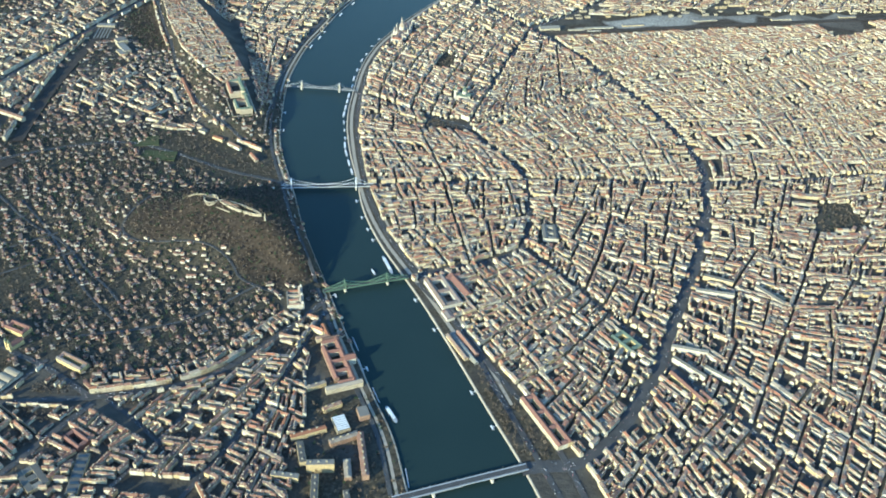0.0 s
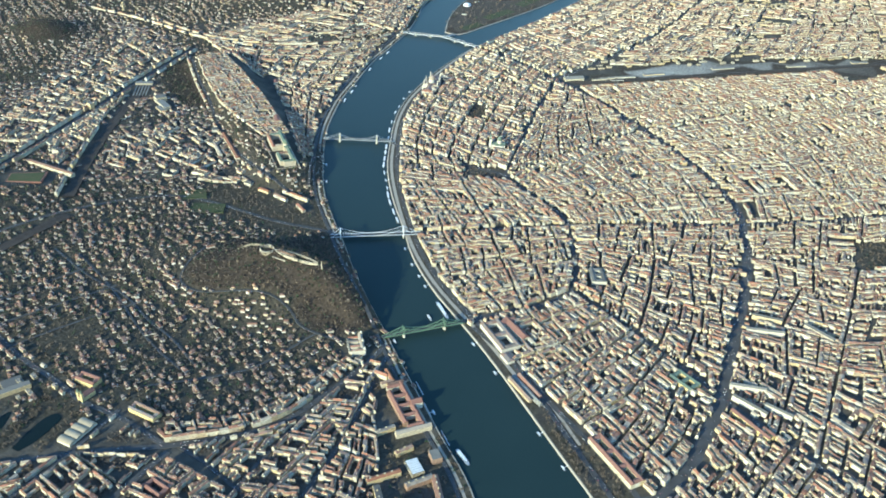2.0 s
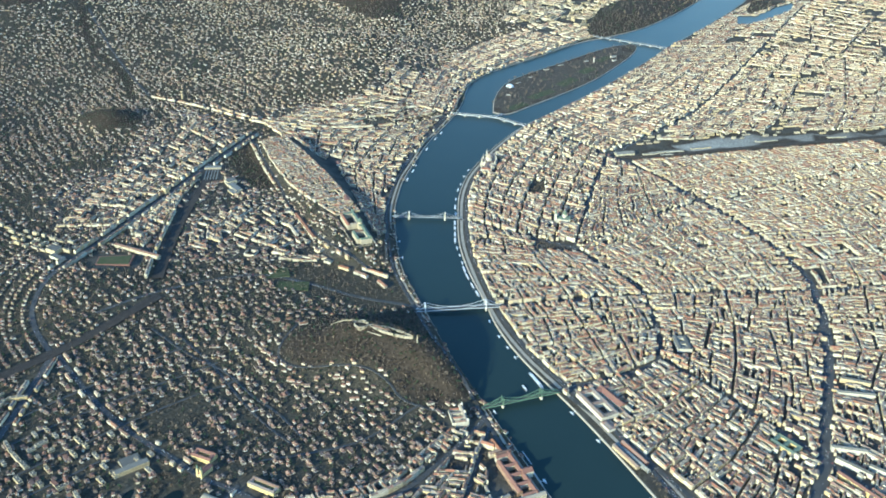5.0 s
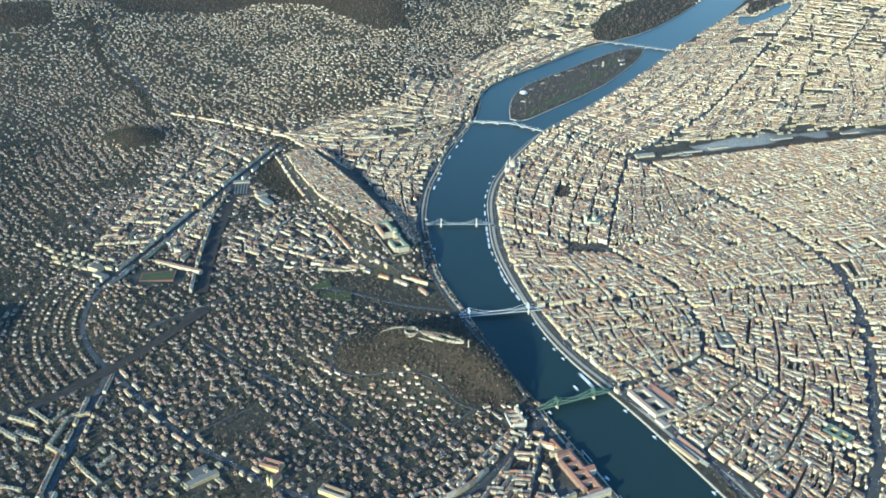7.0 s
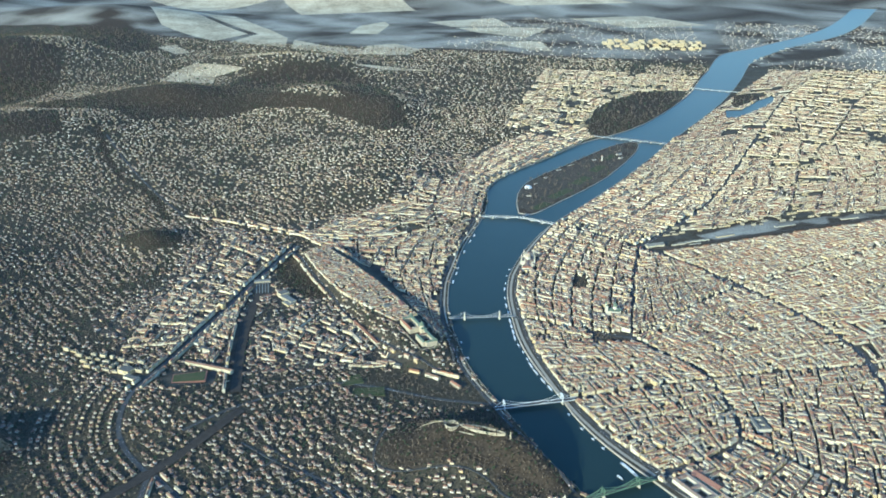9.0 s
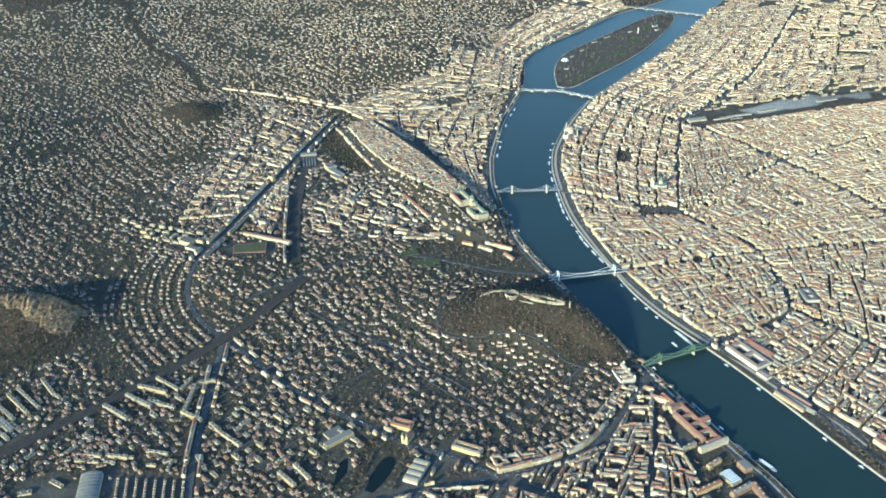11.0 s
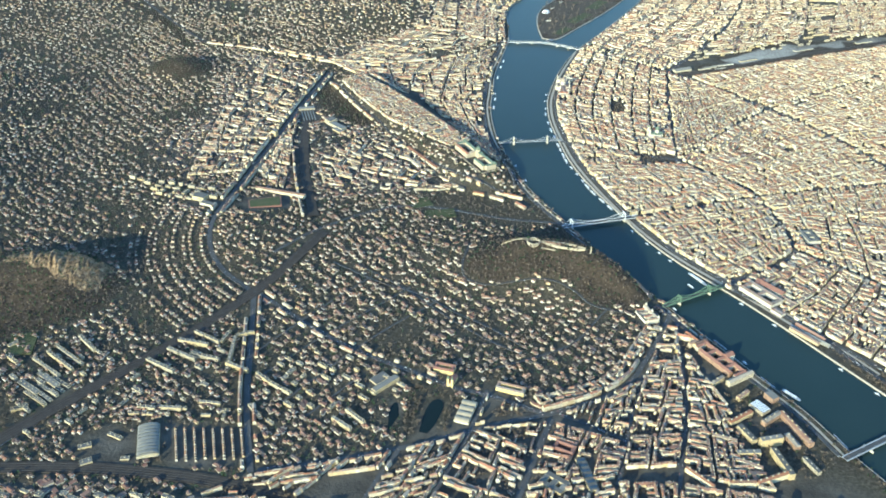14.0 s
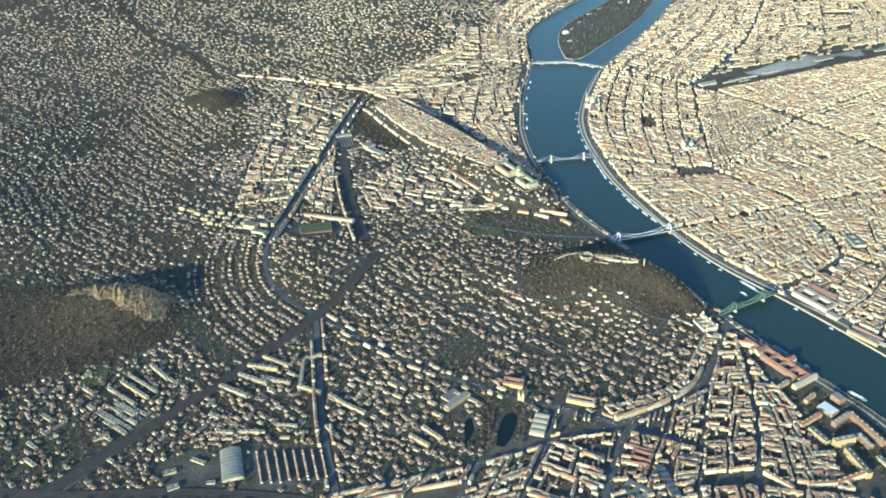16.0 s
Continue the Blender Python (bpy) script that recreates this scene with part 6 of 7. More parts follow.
def citadel():
    ob = thing("citadel", "long pale limestone fortress on the wooded hilltop", "fortress", -24, -73, 27.6)
    n = 40

    def ring(cx, cy, rx, ry, t, h, turn):
        bm = bmesh.new()
        loops = []
        for k, (o, z) in enumerate(((0, -6), (0, h), (-t, h), (-t, -6))):
            lp = []
            for i in range(n):
                a = 2 * math.pi * i / n
                u, v = (rx + o) * math.cos(a), (ry + o) * math.sin(a) * (0.55 + 0.45 * abs(math.sin(a)))
                lp.append(bm.verts.new((cx + u * math.cos(turn) - v * math.sin(turn), cy + u * math.sin(turn) + v * math.cos(turn), z)))
            loops.append(lp)
        for a, b in zip(loops, loops[1:] + loops[:1]):
            for i in range(n):
                bm.faces.new((a[i], a[(i + 1) % n], b[(i + 1) % n], b[i]))
        return bm

    part("bastion", ring(-20, 1.5, 6.5, 6.0, 0.7, 1.8, 0), M_FORT, ob, "round pale stone bastion")
    part("rampart", ring(7, -1.2, 21, 4.0, 0.8, 1.6, -0.16), M_FORT, ob)
    part("barracks", box(bmesh.new(), -2, 0.3, -4, 15, 2.4, 5.6, -0.18), M_FORT, ob)
    part("barracks_roof", pitched(bmesh.new(), -2, 0.3, 1.6, 15, 2.4, 0.8, -0.18), M_ROOF, ob)
    part("terrace_wall", box(bmesh.new(), -6, -5.5, -7, 14, 0.7, 5.6, -0.2), M_FORT, ob)
    part("terrace_wall", swept(bmesh.new(), [(x, 7.5 + 0.06 * (x + 26), ground_z(-24 + x, -65.5) - 27.2) for x in range(-50, -25, 4)], 0.6, 1.6), M_FORT, ob)
    st = thing("hilltop_statue", "tall bronze monument figure on a pale stone plinth", "statue", 8.5, -81, 25.5)
    bm = box(bmesh.new(), 0, 0, -3, 3.4, 3.0, 3.6, taper=0.7)
    box(bm, 0, 0, 0.6, 1.3, 1.3, 4.4, taper=0.7)
    turned(bm, 0, 0, [(0.5, 5.0), (0.42, 6.4), (0.5, 7.0), (0.2, 7.4), (0.1, 8.4)], 8)
    me = bpy.data.meshes.new("hilltop_statue")
    bm.to_mesh(me)
    me.materials.append(M_FORT)
    st2 = tagged(new("hilltop_monument", me), "tall monument with a plain upright figure on a stone plinth", "monument")
    st2.matrix_basis = st.matrix_basis.copy()
    bpy.data.objects.remove(st)


def palace():
    ob = thing("castle_palace", "long pale palace with green copper roofs and a dome", "palace", -120, 129, 12.0, math.radians(126))
    for x, y, l, w, h, t in ((0, -5, 70, 3.8, 4.8, 0), (16, 8, 28, 3.4, 4.4, 0), (-22, 7, 20, 3.4, 4.2, 0), (0, -4.6, 12, 6.0, 5.6, 0),
                             (-33, 1.0, 9, 3.6, 4.6, math.pi / 2), (-14, 1.0, 9, 3.4, 4.4, math.pi / 2), (4, 1.5, 9.4, 3.4, 4.4, math.pi / 2), (31, 1.5, 9.4, 3.6, 4.6, math.pi / 2)):
        block(ob, x, y, l, w, h, 1.1, t, M_FORT, M_COPPER if y < 0 or abs(x) > 20 else M_ROOF, 0.5)
    part("drum", turned(bmesh.new(), 0, -4, [(2.7, 4), (2.6, 8.0), (2.8, 8.2)], 16), M_FORT, ob)
    dome(ob, 0, -4, 8.2, 2.7, 4.0, M_COPPER)
    for sx in (-1, 1):
        part("corner_roof", turned(bmesh.new(), sx * 33.5, -5.5, [(2.6, 4.4), (2.3, 5.6), (0.6, 7.2)], 4, math.pi / 4), M_COPPER, ob)
    part("retaining_wall", box(bmesh.new(), 0, -9.5, -7, 74, 1.2, 7.2), M_FORT, ob)
    part("retaining_wall", box(bmesh.new(), -4, 13.5, -6, 66, 1.0, 6.0), M_BEIGE, ob)
    part("retaining_wall", box(bmesh.new(), -38, 2, -7, 1.0, 22, 6.6), M_BEIGE, ob)
    for k, (x, y, l, w, t, roofm) in enumerate(((-156, 196, 14, 6, 2.1, M_RED), (-128, 152, 9, 5, 2.1, M_RED), (-108, 58, 12, 4, -0.2, M_ROOF), (-88, 52, 16, 3.5, -0.35, M_ROOF), (-62, 40, 14, 3.2, -0.7, M_ROOF), (-128, 66, 8, 6, -0.2, M_FLAT), (-181, 132, 64, 4.6, 2.28, M_ROOF), (-214, 161, 7, 7, 0.5, M_FLAT), (-171, 185, 9, 8, 0.7, M_FLAT), (-190, 120, 30, 3.6, 2.28, M_ROOF), (-210, 312, 10, 5, 2.0, M_RED))):
        b2 = thing("castle_building", "pale rendered hillside building with a tiled roof", "building", x, y, None, t, "buildings round the palace")
        block(b2, 0, 0, l, w, 3.0, 1.0, 0, M_WALL, roofm, 0.4)
    for k in range(4):
        b3 = thing("garden_bazaar", "pale stone terraces and pavilions under the palace", "building", -74 - k * 6, 96 + k * 11, 2.5, 2.1, "pavilions below the palace")
        block(b3, 0, 0, 9, 2.2, 2.0, 0.7, 0, M_FORT, M_COPPER, 1.0)


def parliament():
    ob = thing("parliament", "huge pale neo-Gothic riverside building with a dome", "parliament", -27, 376, None, math.radians(94))
    for x, y, l, w, h in ((0, 0, 52, 8, 4.6), (0, 0, 12, 20, 5.4), (-24, 0, 6, 14, 4.6), (24, 0, 6, 14, 4.6), (-13, -4, 5, 10, 4.8), (13, -4, 5, 10, 4.8)):
        block(ob, x, y, l, w, h, 2.0, 0 if l > w else 0.0, M_STONE, M_ROOF, 0.5)
    part("drum", turned(bmesh.new(), 0, 0, [(3.6, 5), (3.5, 10.5), (3.7, 10.8)], 16), M_STONE, ob)
    dome(ob, 0, 0, 10.8, 3.5, 5.2, M_ROOF)
    part("spire", turned(bmesh.new(), 0, 0, [(0.3, 15), (0.02, 19.2)], 6), M_STONE, ob)
    for sx in (-1, 1):
        for px, py in ((6, 8.5), (11, 3.8), (24, 6.5), (24, -6.5), (6, -8.5)):
            part("pinnacle", turned(bmesh.new(), sx * px, py, [(0.75, 0), (0.7, 8.5), (0.45, 9), (0.03, 13.0)], 8), M_STONE, ob)


def basilica():
    ob = thing("basilica", "pale domed basilica with twin bell towers among houses", "church", 88, 238, None, math.radians(10))
    block(ob, 0, 0, 17, 8, 5.5, 1.6, 0, M_STONE, M_COPPER)
    block(ob, 2, 0, 8, 11, 5.5, 1.6, 0, M_STONE, M_COPPER, 0.5)
    part("drum", turned(bmesh.new(), 2, 0, [(2.6, 5), (2.5, 10), (2.7, 10.2)], 16), M_STONE, ob)
    dome(ob, 2, 0, 10.2, 2.5, 4.4, M_COPPER)
    for sy in (-1, 1):
        part("bell_tower", box(bmesh.new(), -8, sy * 3.6, -1, 2.6, 2.6, 13, taper=0.86), M_STONE, ob)
        part("tower_roof", turned(bmesh.new(), -8, sy * 3.6, [(1.4, 12), (0.9, 13.2), (0.05, 15)], 8), M_COPPER, ob)


def courtyard(name, label, category, x, y, l, w, turn, h, depth, rh, wall, roof, cross=0, group=""):
    """A closed palace block round courtyards."""
    ob = thing(name, label, category, x, y, None, turn, group)
    for sy in (-1, 1):
        block(ob, 0, sy * (w - depth) / 2, l, depth, h, rh, 0, wall, roof, 0.0)
    for k in range(cross + 2):
        cx = -(l - depth) / 2 + k * (l - depth) / (cross + 1)
        block(ob, cx, 0, w - 2 * depth, depth, h * 0.98, rh * 0.9, math.pi / 2, wall, roof)
    return ob


citadel()
palace()
parliament()
basilica()
courtyard("university", "cream palace block round two courtyards on the quay", "university", 162, -90, 36, 17, math.radians(-49), 4.2, 4.2, 1.0, M_STONE, M_ROOF, 1)
mk = thing("market_hall", "long market hall with a patterned brown roof", "market hall", 172, -78, None, math.radians(-44))
block(mk, 0, 0, 28, 7.5, 3.6, 2.2, 0, M_WALL, M_RED)
block(mk, -11, 0, 12, 6, 3.6, 1.8, math.pi / 2, M_WALL, M_RED)
sc = thing("customs_pavilion", "small pale stone pavilion beside the quay road", "building", 173, -114, None, math.radians(-48))
block(sc, 0, 0, 11, 6.5, 2.6, 0.9, 0, M_STONE, M_ROOF, 0.8)
courtyard("warehouse_block", "long cream block with a red tiled roof", "apartment block", 264, -196, 47, 11.5, math.radians(-46.5), 4.4, 3.6, 1.2, M_WALL, M_RED, 2)
courtyard("museum", "pale classical museum with a flat roof in a garden", "museum", 226, 20, 21, 13, math.radians(-74), 3.8, 4.0, 0.7, M_STONE, M_FLAT, 1)
courtyard("clinic", "yellow clinic block with a green copper roof", "hospital", 306, -98, 20, 13, math.radians(-37), 3.6, 3.2, 0.9, M_OCHRE, M_COPPER, 1)
yl = thing("yellow_block", "long ochre apartment row on the ring road", "apartment block", 353, -132, None, math.radians(-41))
block(yl, 0, 0, 34, 3.4, 4.4, 1.0, 0, M_OCHRE, M_RED)
block(yl, 12, 5.5, 10, 3.0, 4.0, 0.9, 0, M_OCHRE, M_RED)


for xa, ya, xb, yb, dw, hh, wl in ((339, -92, 365, -90, 3.4, 4.6, M_STONE), (341, -104, 365, -117, 3.2, 4.4, M_STONE), (352, -17, 382, -13, 3.2, 4.6, M_STONE), (357, 5, 381, 4, 3.2, 4.4, M_VWALL), (364, -106, 383, -114, 3.0, 4.2, M_STONE), (399, 5, 421, -10, 4.0, 4.8, M_VWALL)):
    wb = thing("institute_block", "long pale institute wing with a grey roof", "building", (xa + xb) / 2, (ya + yb) / 2, None, math.atan2(yb - ya, xb - xa), "institutes along the ring road")
    block(wb, 0, 0, math.hypot(xb - xa, yb - ya), dw, hh, 0.9, 0, wl, M_FLAT)


def whale():
    ob = thing("glass_hall", "curved glass hall between brick warehouses on the quay", "hall", 194, -145, None, math.radians(-45))
    n, m = 22, 10
    bm = bmesh.new()
    rows = []
    for i in range(n + 1):
        u = i / n
        w = 2.7 * (math.sin(math.pi * min(1, 0.22 + 0.78 * u)) ** 0.5 if u < 0.98 else 0.5)
        h = 3.6 * (0.45 + 0.55 * u)
        rows.append([bm.verts.new((-18 + 36 * u, w * math.cos(math.pi * k / m), 0.2 + h * math.sin(math.pi * k / m))) for k in range(m + 1)])
    for a, b in zip(rows[:-1], rows[1:]):
        for k in range(m):
            bm.faces.new((a[k], b[k], b[k + 1], a[k + 1]))
    bm.faces.new(rows[0])
    bm.faces.new(rows[-1][::-1])
    part("glass_roof", bm, M_TIN, ob, "silvery curved glass roof")
    for i in range(0, n + 1, 2):
        rb = bmesh.new()
        for k in range(m):
            bar(rb, rows_at(i / n, k / m), rows_at(i / n, (k + 1) / m), 0.16)
        part("rib", rb, M_STEEL, ob)
    for sy in (-1, 1):
        block(ob, -3, sy * 4.3, 28, 3.0, 2.6, 1.0, 0, M_RED if sy > 0 else M_WALL, M_ROOF)


def rows_at(u, v):
    w = 2.76 * (math.sin(math.pi * min(1, 0.22 + 0.78 * u)) ** 0.5 if u < 0.98 else 0.5)
    return (-18 + 36 * u, w * math.cos(math.pi * v), 0.25 + 3.62 * (0.45 + 0.55 * u) * math.sin(math.pi * v))


whale()


def technical_university():
    ob = thing("technical_university", "long brick university with red roofs and courtyards", "university", 114, -191, None, math.radians(-52))
    block(ob, 0, 5.6, 46, 3.6, 4.0, 1.4, 0, M_BRICK, M_RED)
    block(ob, 0, -5.0, 34, 3.6, 4.2, 1.3, 0, M_BRICK, M_RED)
    for x in (-21, -10, 0, 10, 21):
        block(ob, x, 0.6, 12, 3.2, 4.2, 1.4, math.pi / 2, M_WALL, M_RED)
    block(ob, 0, 9, 8, 6, 5.2, 2.0, math.pi / 2, M_WALL, M_RED)
    block(ob, 24, -2, 26, 4, 4.2, 1.2, math.pi / 2, M_WALL, M_ROOF)
    block(ob, -24, 2, 12, 4, 4.2, 1.2, math.pi / 2, M_WALL, M_ROOF)
    n = thing("corner_building", "pale triangular corner building with a steep roof", "building", 92, -166, None, math.radians(-50))
    block(n, 0, 3, 14, 3, 4, 1.4, 0, M_WALL, M_ROOF, 0.5)
    block(n, -4, -2, 11, 3, 4, 1.4, 0.7, M_WALL, M_ROOF, 0.5)
    block(n, 6, -1, 10, 3, 4, 1.2, math.pi / 2, M_WALL, M_ROOF, 0.5)
    w = thing("sports_hall", "low hall with a bright white ribbed roof", "hall", 137.5, -243, None, math.radians(-50))
    block(w, 0, 0, 13, 9, 3.0, 0.1, 0, M_SLAB, M_FLAT)
    for k in range(7):
        part("roof_rib", box(bmesh.new(), -5.4 + k * 1.8, 0, 3.12, 1.2, 8, 0.3), M_WHITE, w)
    c = thing("brick_cube", "square brown brick lecture building", "building", 148, -230, None, math.radians(-55))
    block(c, 0, 0, 9, 7, 4.6, 0.1, 0, M_BRICK, M_FLAT)
    for (xa, ya), (xb, yb), w2, h, pitch, wl in (((152, -247), (168, -279), 4.4, 4.2, 0.9, M_BRICK), ((137, -261), (151, -248), 4.0, 4.0, 0.9, M_BRICK), ((152, -270), (158, -283), 4.5, 3.4, 0.9, M_BRICK), ((131, -284), (147, -278), 4.2, 7.5, 0.1, M_SLAB),
                                             ((139, -289), (148, -314), 4.4, 5.6, 0.1, M_SLAB), ((104, -327), (122, -324), 3.4, 4.6, 0.8, M_WALL), ((123, -324), (146, -311), 3.4, 4.6, 0.8, M_WALL), ((76, -318), (93, -333), 2.8, 4.0, 0.8, M_WALL),
                                             ((128, -282), (119, -267), 4.4, 4.0, 0.1, M_SLAB), ((112, -265), (130, -250), 3.6, 3.8, 0.8, M_WALL), ((113, -296), (130, -293), 3.8, 4.0, 0.1, M_SLAB), ((98, -280), (115, -284), 2.8, 3.8, 0.8, M_WALL),
                                             ((114, -303), (129, -309), 3.0, 3.8, 0.8, M_WALL), ((104, -294), (106, -312), 2.6, 3.6, 0.8, M_WALL), ((122, -236), (131, -226), 3.2, 3.6, 0.8, M_WALL), ((104, -222), (114, -212), 3.0, 3.6, 0.8, M_WALL), ((160, -292), (168, -306), 3.6, 3.0, 0.1, M_SLAB)):
        L = math.hypot(xb - xa, yb - ya)
        b = thing("campus_block", "pale flat-roofed campus block" if pitch < 0.5 else "brick campus wing with a brown tiled roof" if wl is M_BRICK else "cream campus wing with a tiled roof", "university", (xa + xb) / 2, (ya + yb) / 2, None, math.atan2(yb - ya, xb - xa), "campus blocks by the river")
        block(b, 0, 0, L, w2, h, pitch, 0, wl, M_ROOF if pitch > 0.5 else M_FLAT, 0.3)
        for k in range(int(L / 5)):
            part("roof_house", box(bmesh.new(), -L / 2 + 2.5 + k * 5, 0.2, h, 1.2, 0.9, pitch + 0.5), M_SLAB, b)


technical_university()
courtyard("red_school", "red brick school with a court on a side street", "school", -8, -314, 15, 9, math.radians(-20), 3.4, 2.4, 0.8, M_RED, M_RED)
courtyard("factory_block", "grey factory block with flat roofs round a court", "factory", -14, -348, 18, 13, math.radians(-30), 2.6, 4.0, 0.1, M_SLAB, M_FLAT, 1)
fh = thing("factory_hall", "long low factory hall with a flat grey roof", "factory", 8, -336, None, math.radians(-70))
block(fh, 0, 0, 30, 7, 2.4, 0.1, 0, M_SLAB, M_FLAT)
for fx in range(6):
    part("roof_light", box(bmesh.new(), -12.5 + fx * 5, 0, 2.5, 2.0, 5, 0.35), M_GLASS, fh)
gh = thing("bath_hotel", "white domed bath hotel at the foot of the hill", "hotel", 58, -138, None, math.radians(-62))
block(gh, 0, 5, 22, 2.8, 4.6, 1.0, 0, M_STONE, M_ROOF, 0.3)
for gx2 in (-9, -3, 4, 10):
    block(gh, gx2, 0, 8, 2.2, 3.6 + 0.15 * gx2, 0.8, math.pi / 2, M_STONE, M_ROOF, 0.4)
block(gh, 0, -4.5, 16, 2.0, 2.6, 0.6, 0, M_VWALL, M_FLAT)
for gx2 in (-10, 0, 10):
    part("turret", turned(bmesh.new(), gx2, 6, [(1.1, 0), (1.1, 5.4), (0.9, 6.2), (0.5, 6.8), (0.05, 7.4)], 12), M_STONE, gh)


def low_vault(x0, dx, width, rise, z):
    """A lower, darker roof strip between two vaults."""
    bm = bmesh.new()
    sec = [[bm.verts.new((xx, width / 2 * math.cos(math.pi * k / 12), z + rise * math.sin(math.pi * k / 12))) for k in range(13)] for xx in (x0, x0 + dx)]
    for k in range(12):
        bm.faces.new((sec[0][k], sec[1][k], sec[1][k + 1], sec[0][k + 1]))
    return bm


def barrel_hall(name, label, x, y, turn, count, step, width, rise, wall_h, mat):
    """A hall under parallel barrel vaults."""
    ob = thing(name, label, "hall", x, y, None, turn)
    part("body", box(bmesh.new(), 0, 0, -1.5, count * step, width, wall_h + 1.5), M_WALL, ob)
    for i in range(count):
        bm = bmesh.new()
        lo = -count * step / 2 + i * step + 0.08
        sec = []
        for xx in (lo, lo + step * 0.66):
            sec.append([bm.verts.new((xx, width / 2 * math.cos(math.pi * k / 12), wall_h + rise * math.sin(math.pi * k / 12))) for k in range(13)])
        for k in range(12):
            bm.faces.new((sec[0][k], sec[1][k], sec[1][k + 1], sec[0][k + 1]))
        bm.faces.new(sec[0])
        bm.faces.new(sec[1][::-1])
        part("vault", bm, mat, ob)
        part("vault_gap", low_vault(lo + step * 0.66, step * 0.34, width, rise * 0.8, wall_h), M_FLAT, ob)
    return ob


barrel_hall("tram_depot", "broad depot hall under a ribbed pale barrel roof", -297, -354, math.radians(-68), 9, 3.4, 15, 2.6, 1.8, M_TIN)
mv = thing("vaulted_market", "hall under four beige parallel barrel vaults", "hall", -81, -288, None, math.radians(80))
for k in range(4):
    bm = bmesh.new()
    lo = -12 + k * 6
    sec = []
    for yy in (-5.5, 5.5):
        sec.append([bm.verts.new((lo + 3 - 2.9 * math.cos(math.pi * j / 10), yy, 1.6 + 1.5 * math.sin(math.pi * j / 10))) for j in range(11)])
    for j in range(10):
        bm.faces.new((sec[0][j], sec[1][j], sec[1][j + 1], sec[0][j + 1]))
    bm.faces.new(sec[0])
    bm.faces.new(sec[1][::-1])
    part("vault", bm, M_BEIGE, mv, "pale beige barrel vault")
part("body", box(bmesh.new(), 0, 0, -1.5, 24, 11, 3.1), M_WALL, mv)

ch = thing("parish_church", "yellow church with two towers by the pond park", "church", -95, -256, None, math.radians(75))
block(ch, 0, 0, 11, 4.6, 3.6, 1.8, 0, M_OCHRE, M_RED)
for sy in (-1, 1):
    part("tower", box(bmesh.new(), -5, sy * 1.7, -1, 1.6, 1.6, 9), M_OCHRE, ch)
    part("spire", turned(bmesh.new(), -5, sy * 1.7, [(1.0, 8), (0.7, 9), (0.03, 11)], 8), M_COPPER, ch)
courtyard("grammar_school", "yellow school block with a red tiled roof", "school", -103, -242, 16, 9, math.radians(-8), 3.6, 3.0, 1.0, M_OCHRE, M_RED)
courtyard("yellow_college", "large ochre college building beside the park", "school", -50, -257, 22, 8, math.radians(-12), 3.6, 2.6, 0.8, M_OCHRE, M_ROOF)
lb = thing("library_slab", "long white modern slab with a flat roof", "building", -145, -268, None, math.radians(52))
block(lb, 0, 0, 24, 5, 3.4, 0.1, 0, M_SLAB, M_FLAT)
block(lb, 2, 9, 14, 9, 1.6, 0.1, 0, M_SLAB, M_FLAT)
rh = thing("round_hotel", "tall round white hotel tower on the hillside", "hotel", -512, 460)
part("shaft", turned(bmesh.new(), 0, 0, [(1.9, -2), (1.9, 10.5), (2.1, 10.6), (2.1, 11.2), (1.2, 11.3), (1.2, 12)], 20), M_SLAB, rh)
for k in range(10):
    part("floor_band", turned(bmesh.new(), 0, 0, [(1.98, 0.8 + k), (1.98, 1.05 + k)], 20), M_GLASS, rh)
kk = thing("power_chimney", "very tall slender concrete chimney", "chimney", -116, 1604)
part("shaft", turned(bmesh.new(), 0, 0, [(2.4, -2), (1.3, 30), (1.2, 40)], 12), M_SLAB, kk)
wt = thing("water_tower", "slender pale water tower among the island trees", "tower", 52, 901)
part("shaft", turned(bmesh.new(), 0, 0, [(1.4, -1), (1.1, 7), (1.7, 7.6), (1.7, 9.6)], 12), M_STONE, wt)
part("roof", turned(bmesh.new(), 0, 0, [(1.9, 9.6), (1.0, 11), (0.05, 12)], 12), M_RED, wt)
ad = thing("air_dome", "white inflated dome over sports courts", "dome", -64, 712)
part("membrane", turned(bmesh.new(), 0, 0, [(6.4 * math.cos(a), 4.2 * math.sin(a)) for a in np.linspace(0, 1.45, 8)], 20), M_WHITE, ad)
for x, y, l, w2, h, t in ((82, 950, 12, 5, 3.0, 0.9), (86, 926, 9, 4, 2.6, 0.9), (-2, 864, 14, 3, 1.2, 0.9), (-22, 828, 10, 4, 1.2, 0.8), (-40, 775, 8, 4, 1.0, 0.9), (-54, 736, 9, 3, 1.0, 1.1), (38, 905, 8, 3, 1.4, 0.8), (-58, 668, 7, 4, 1.2, 0.3)):
    ib = thing("park_building", "pale low building among the island trees", "building", x, y, None, t, "buildings on the island")
    block(ib, 0, 0, l, w2, h, 0.5 if h > 2 else 0.1, 0, M_STONE, M_FLAT)
ny = thing("railway_terminus", "large glazed railway hall with pale sheds", "station", 140, 470, None, math.radians(30))
block(ny, 0, 0, 26, 9, 3.0, 2.2, 0, M_WALL, M_TIN)
for k in range(3):
    block(ny, 34 + k * 12, -6 + k * 2, 20, 2.4, 1.6, 0.7, 0, M_WALL, M_TIN)
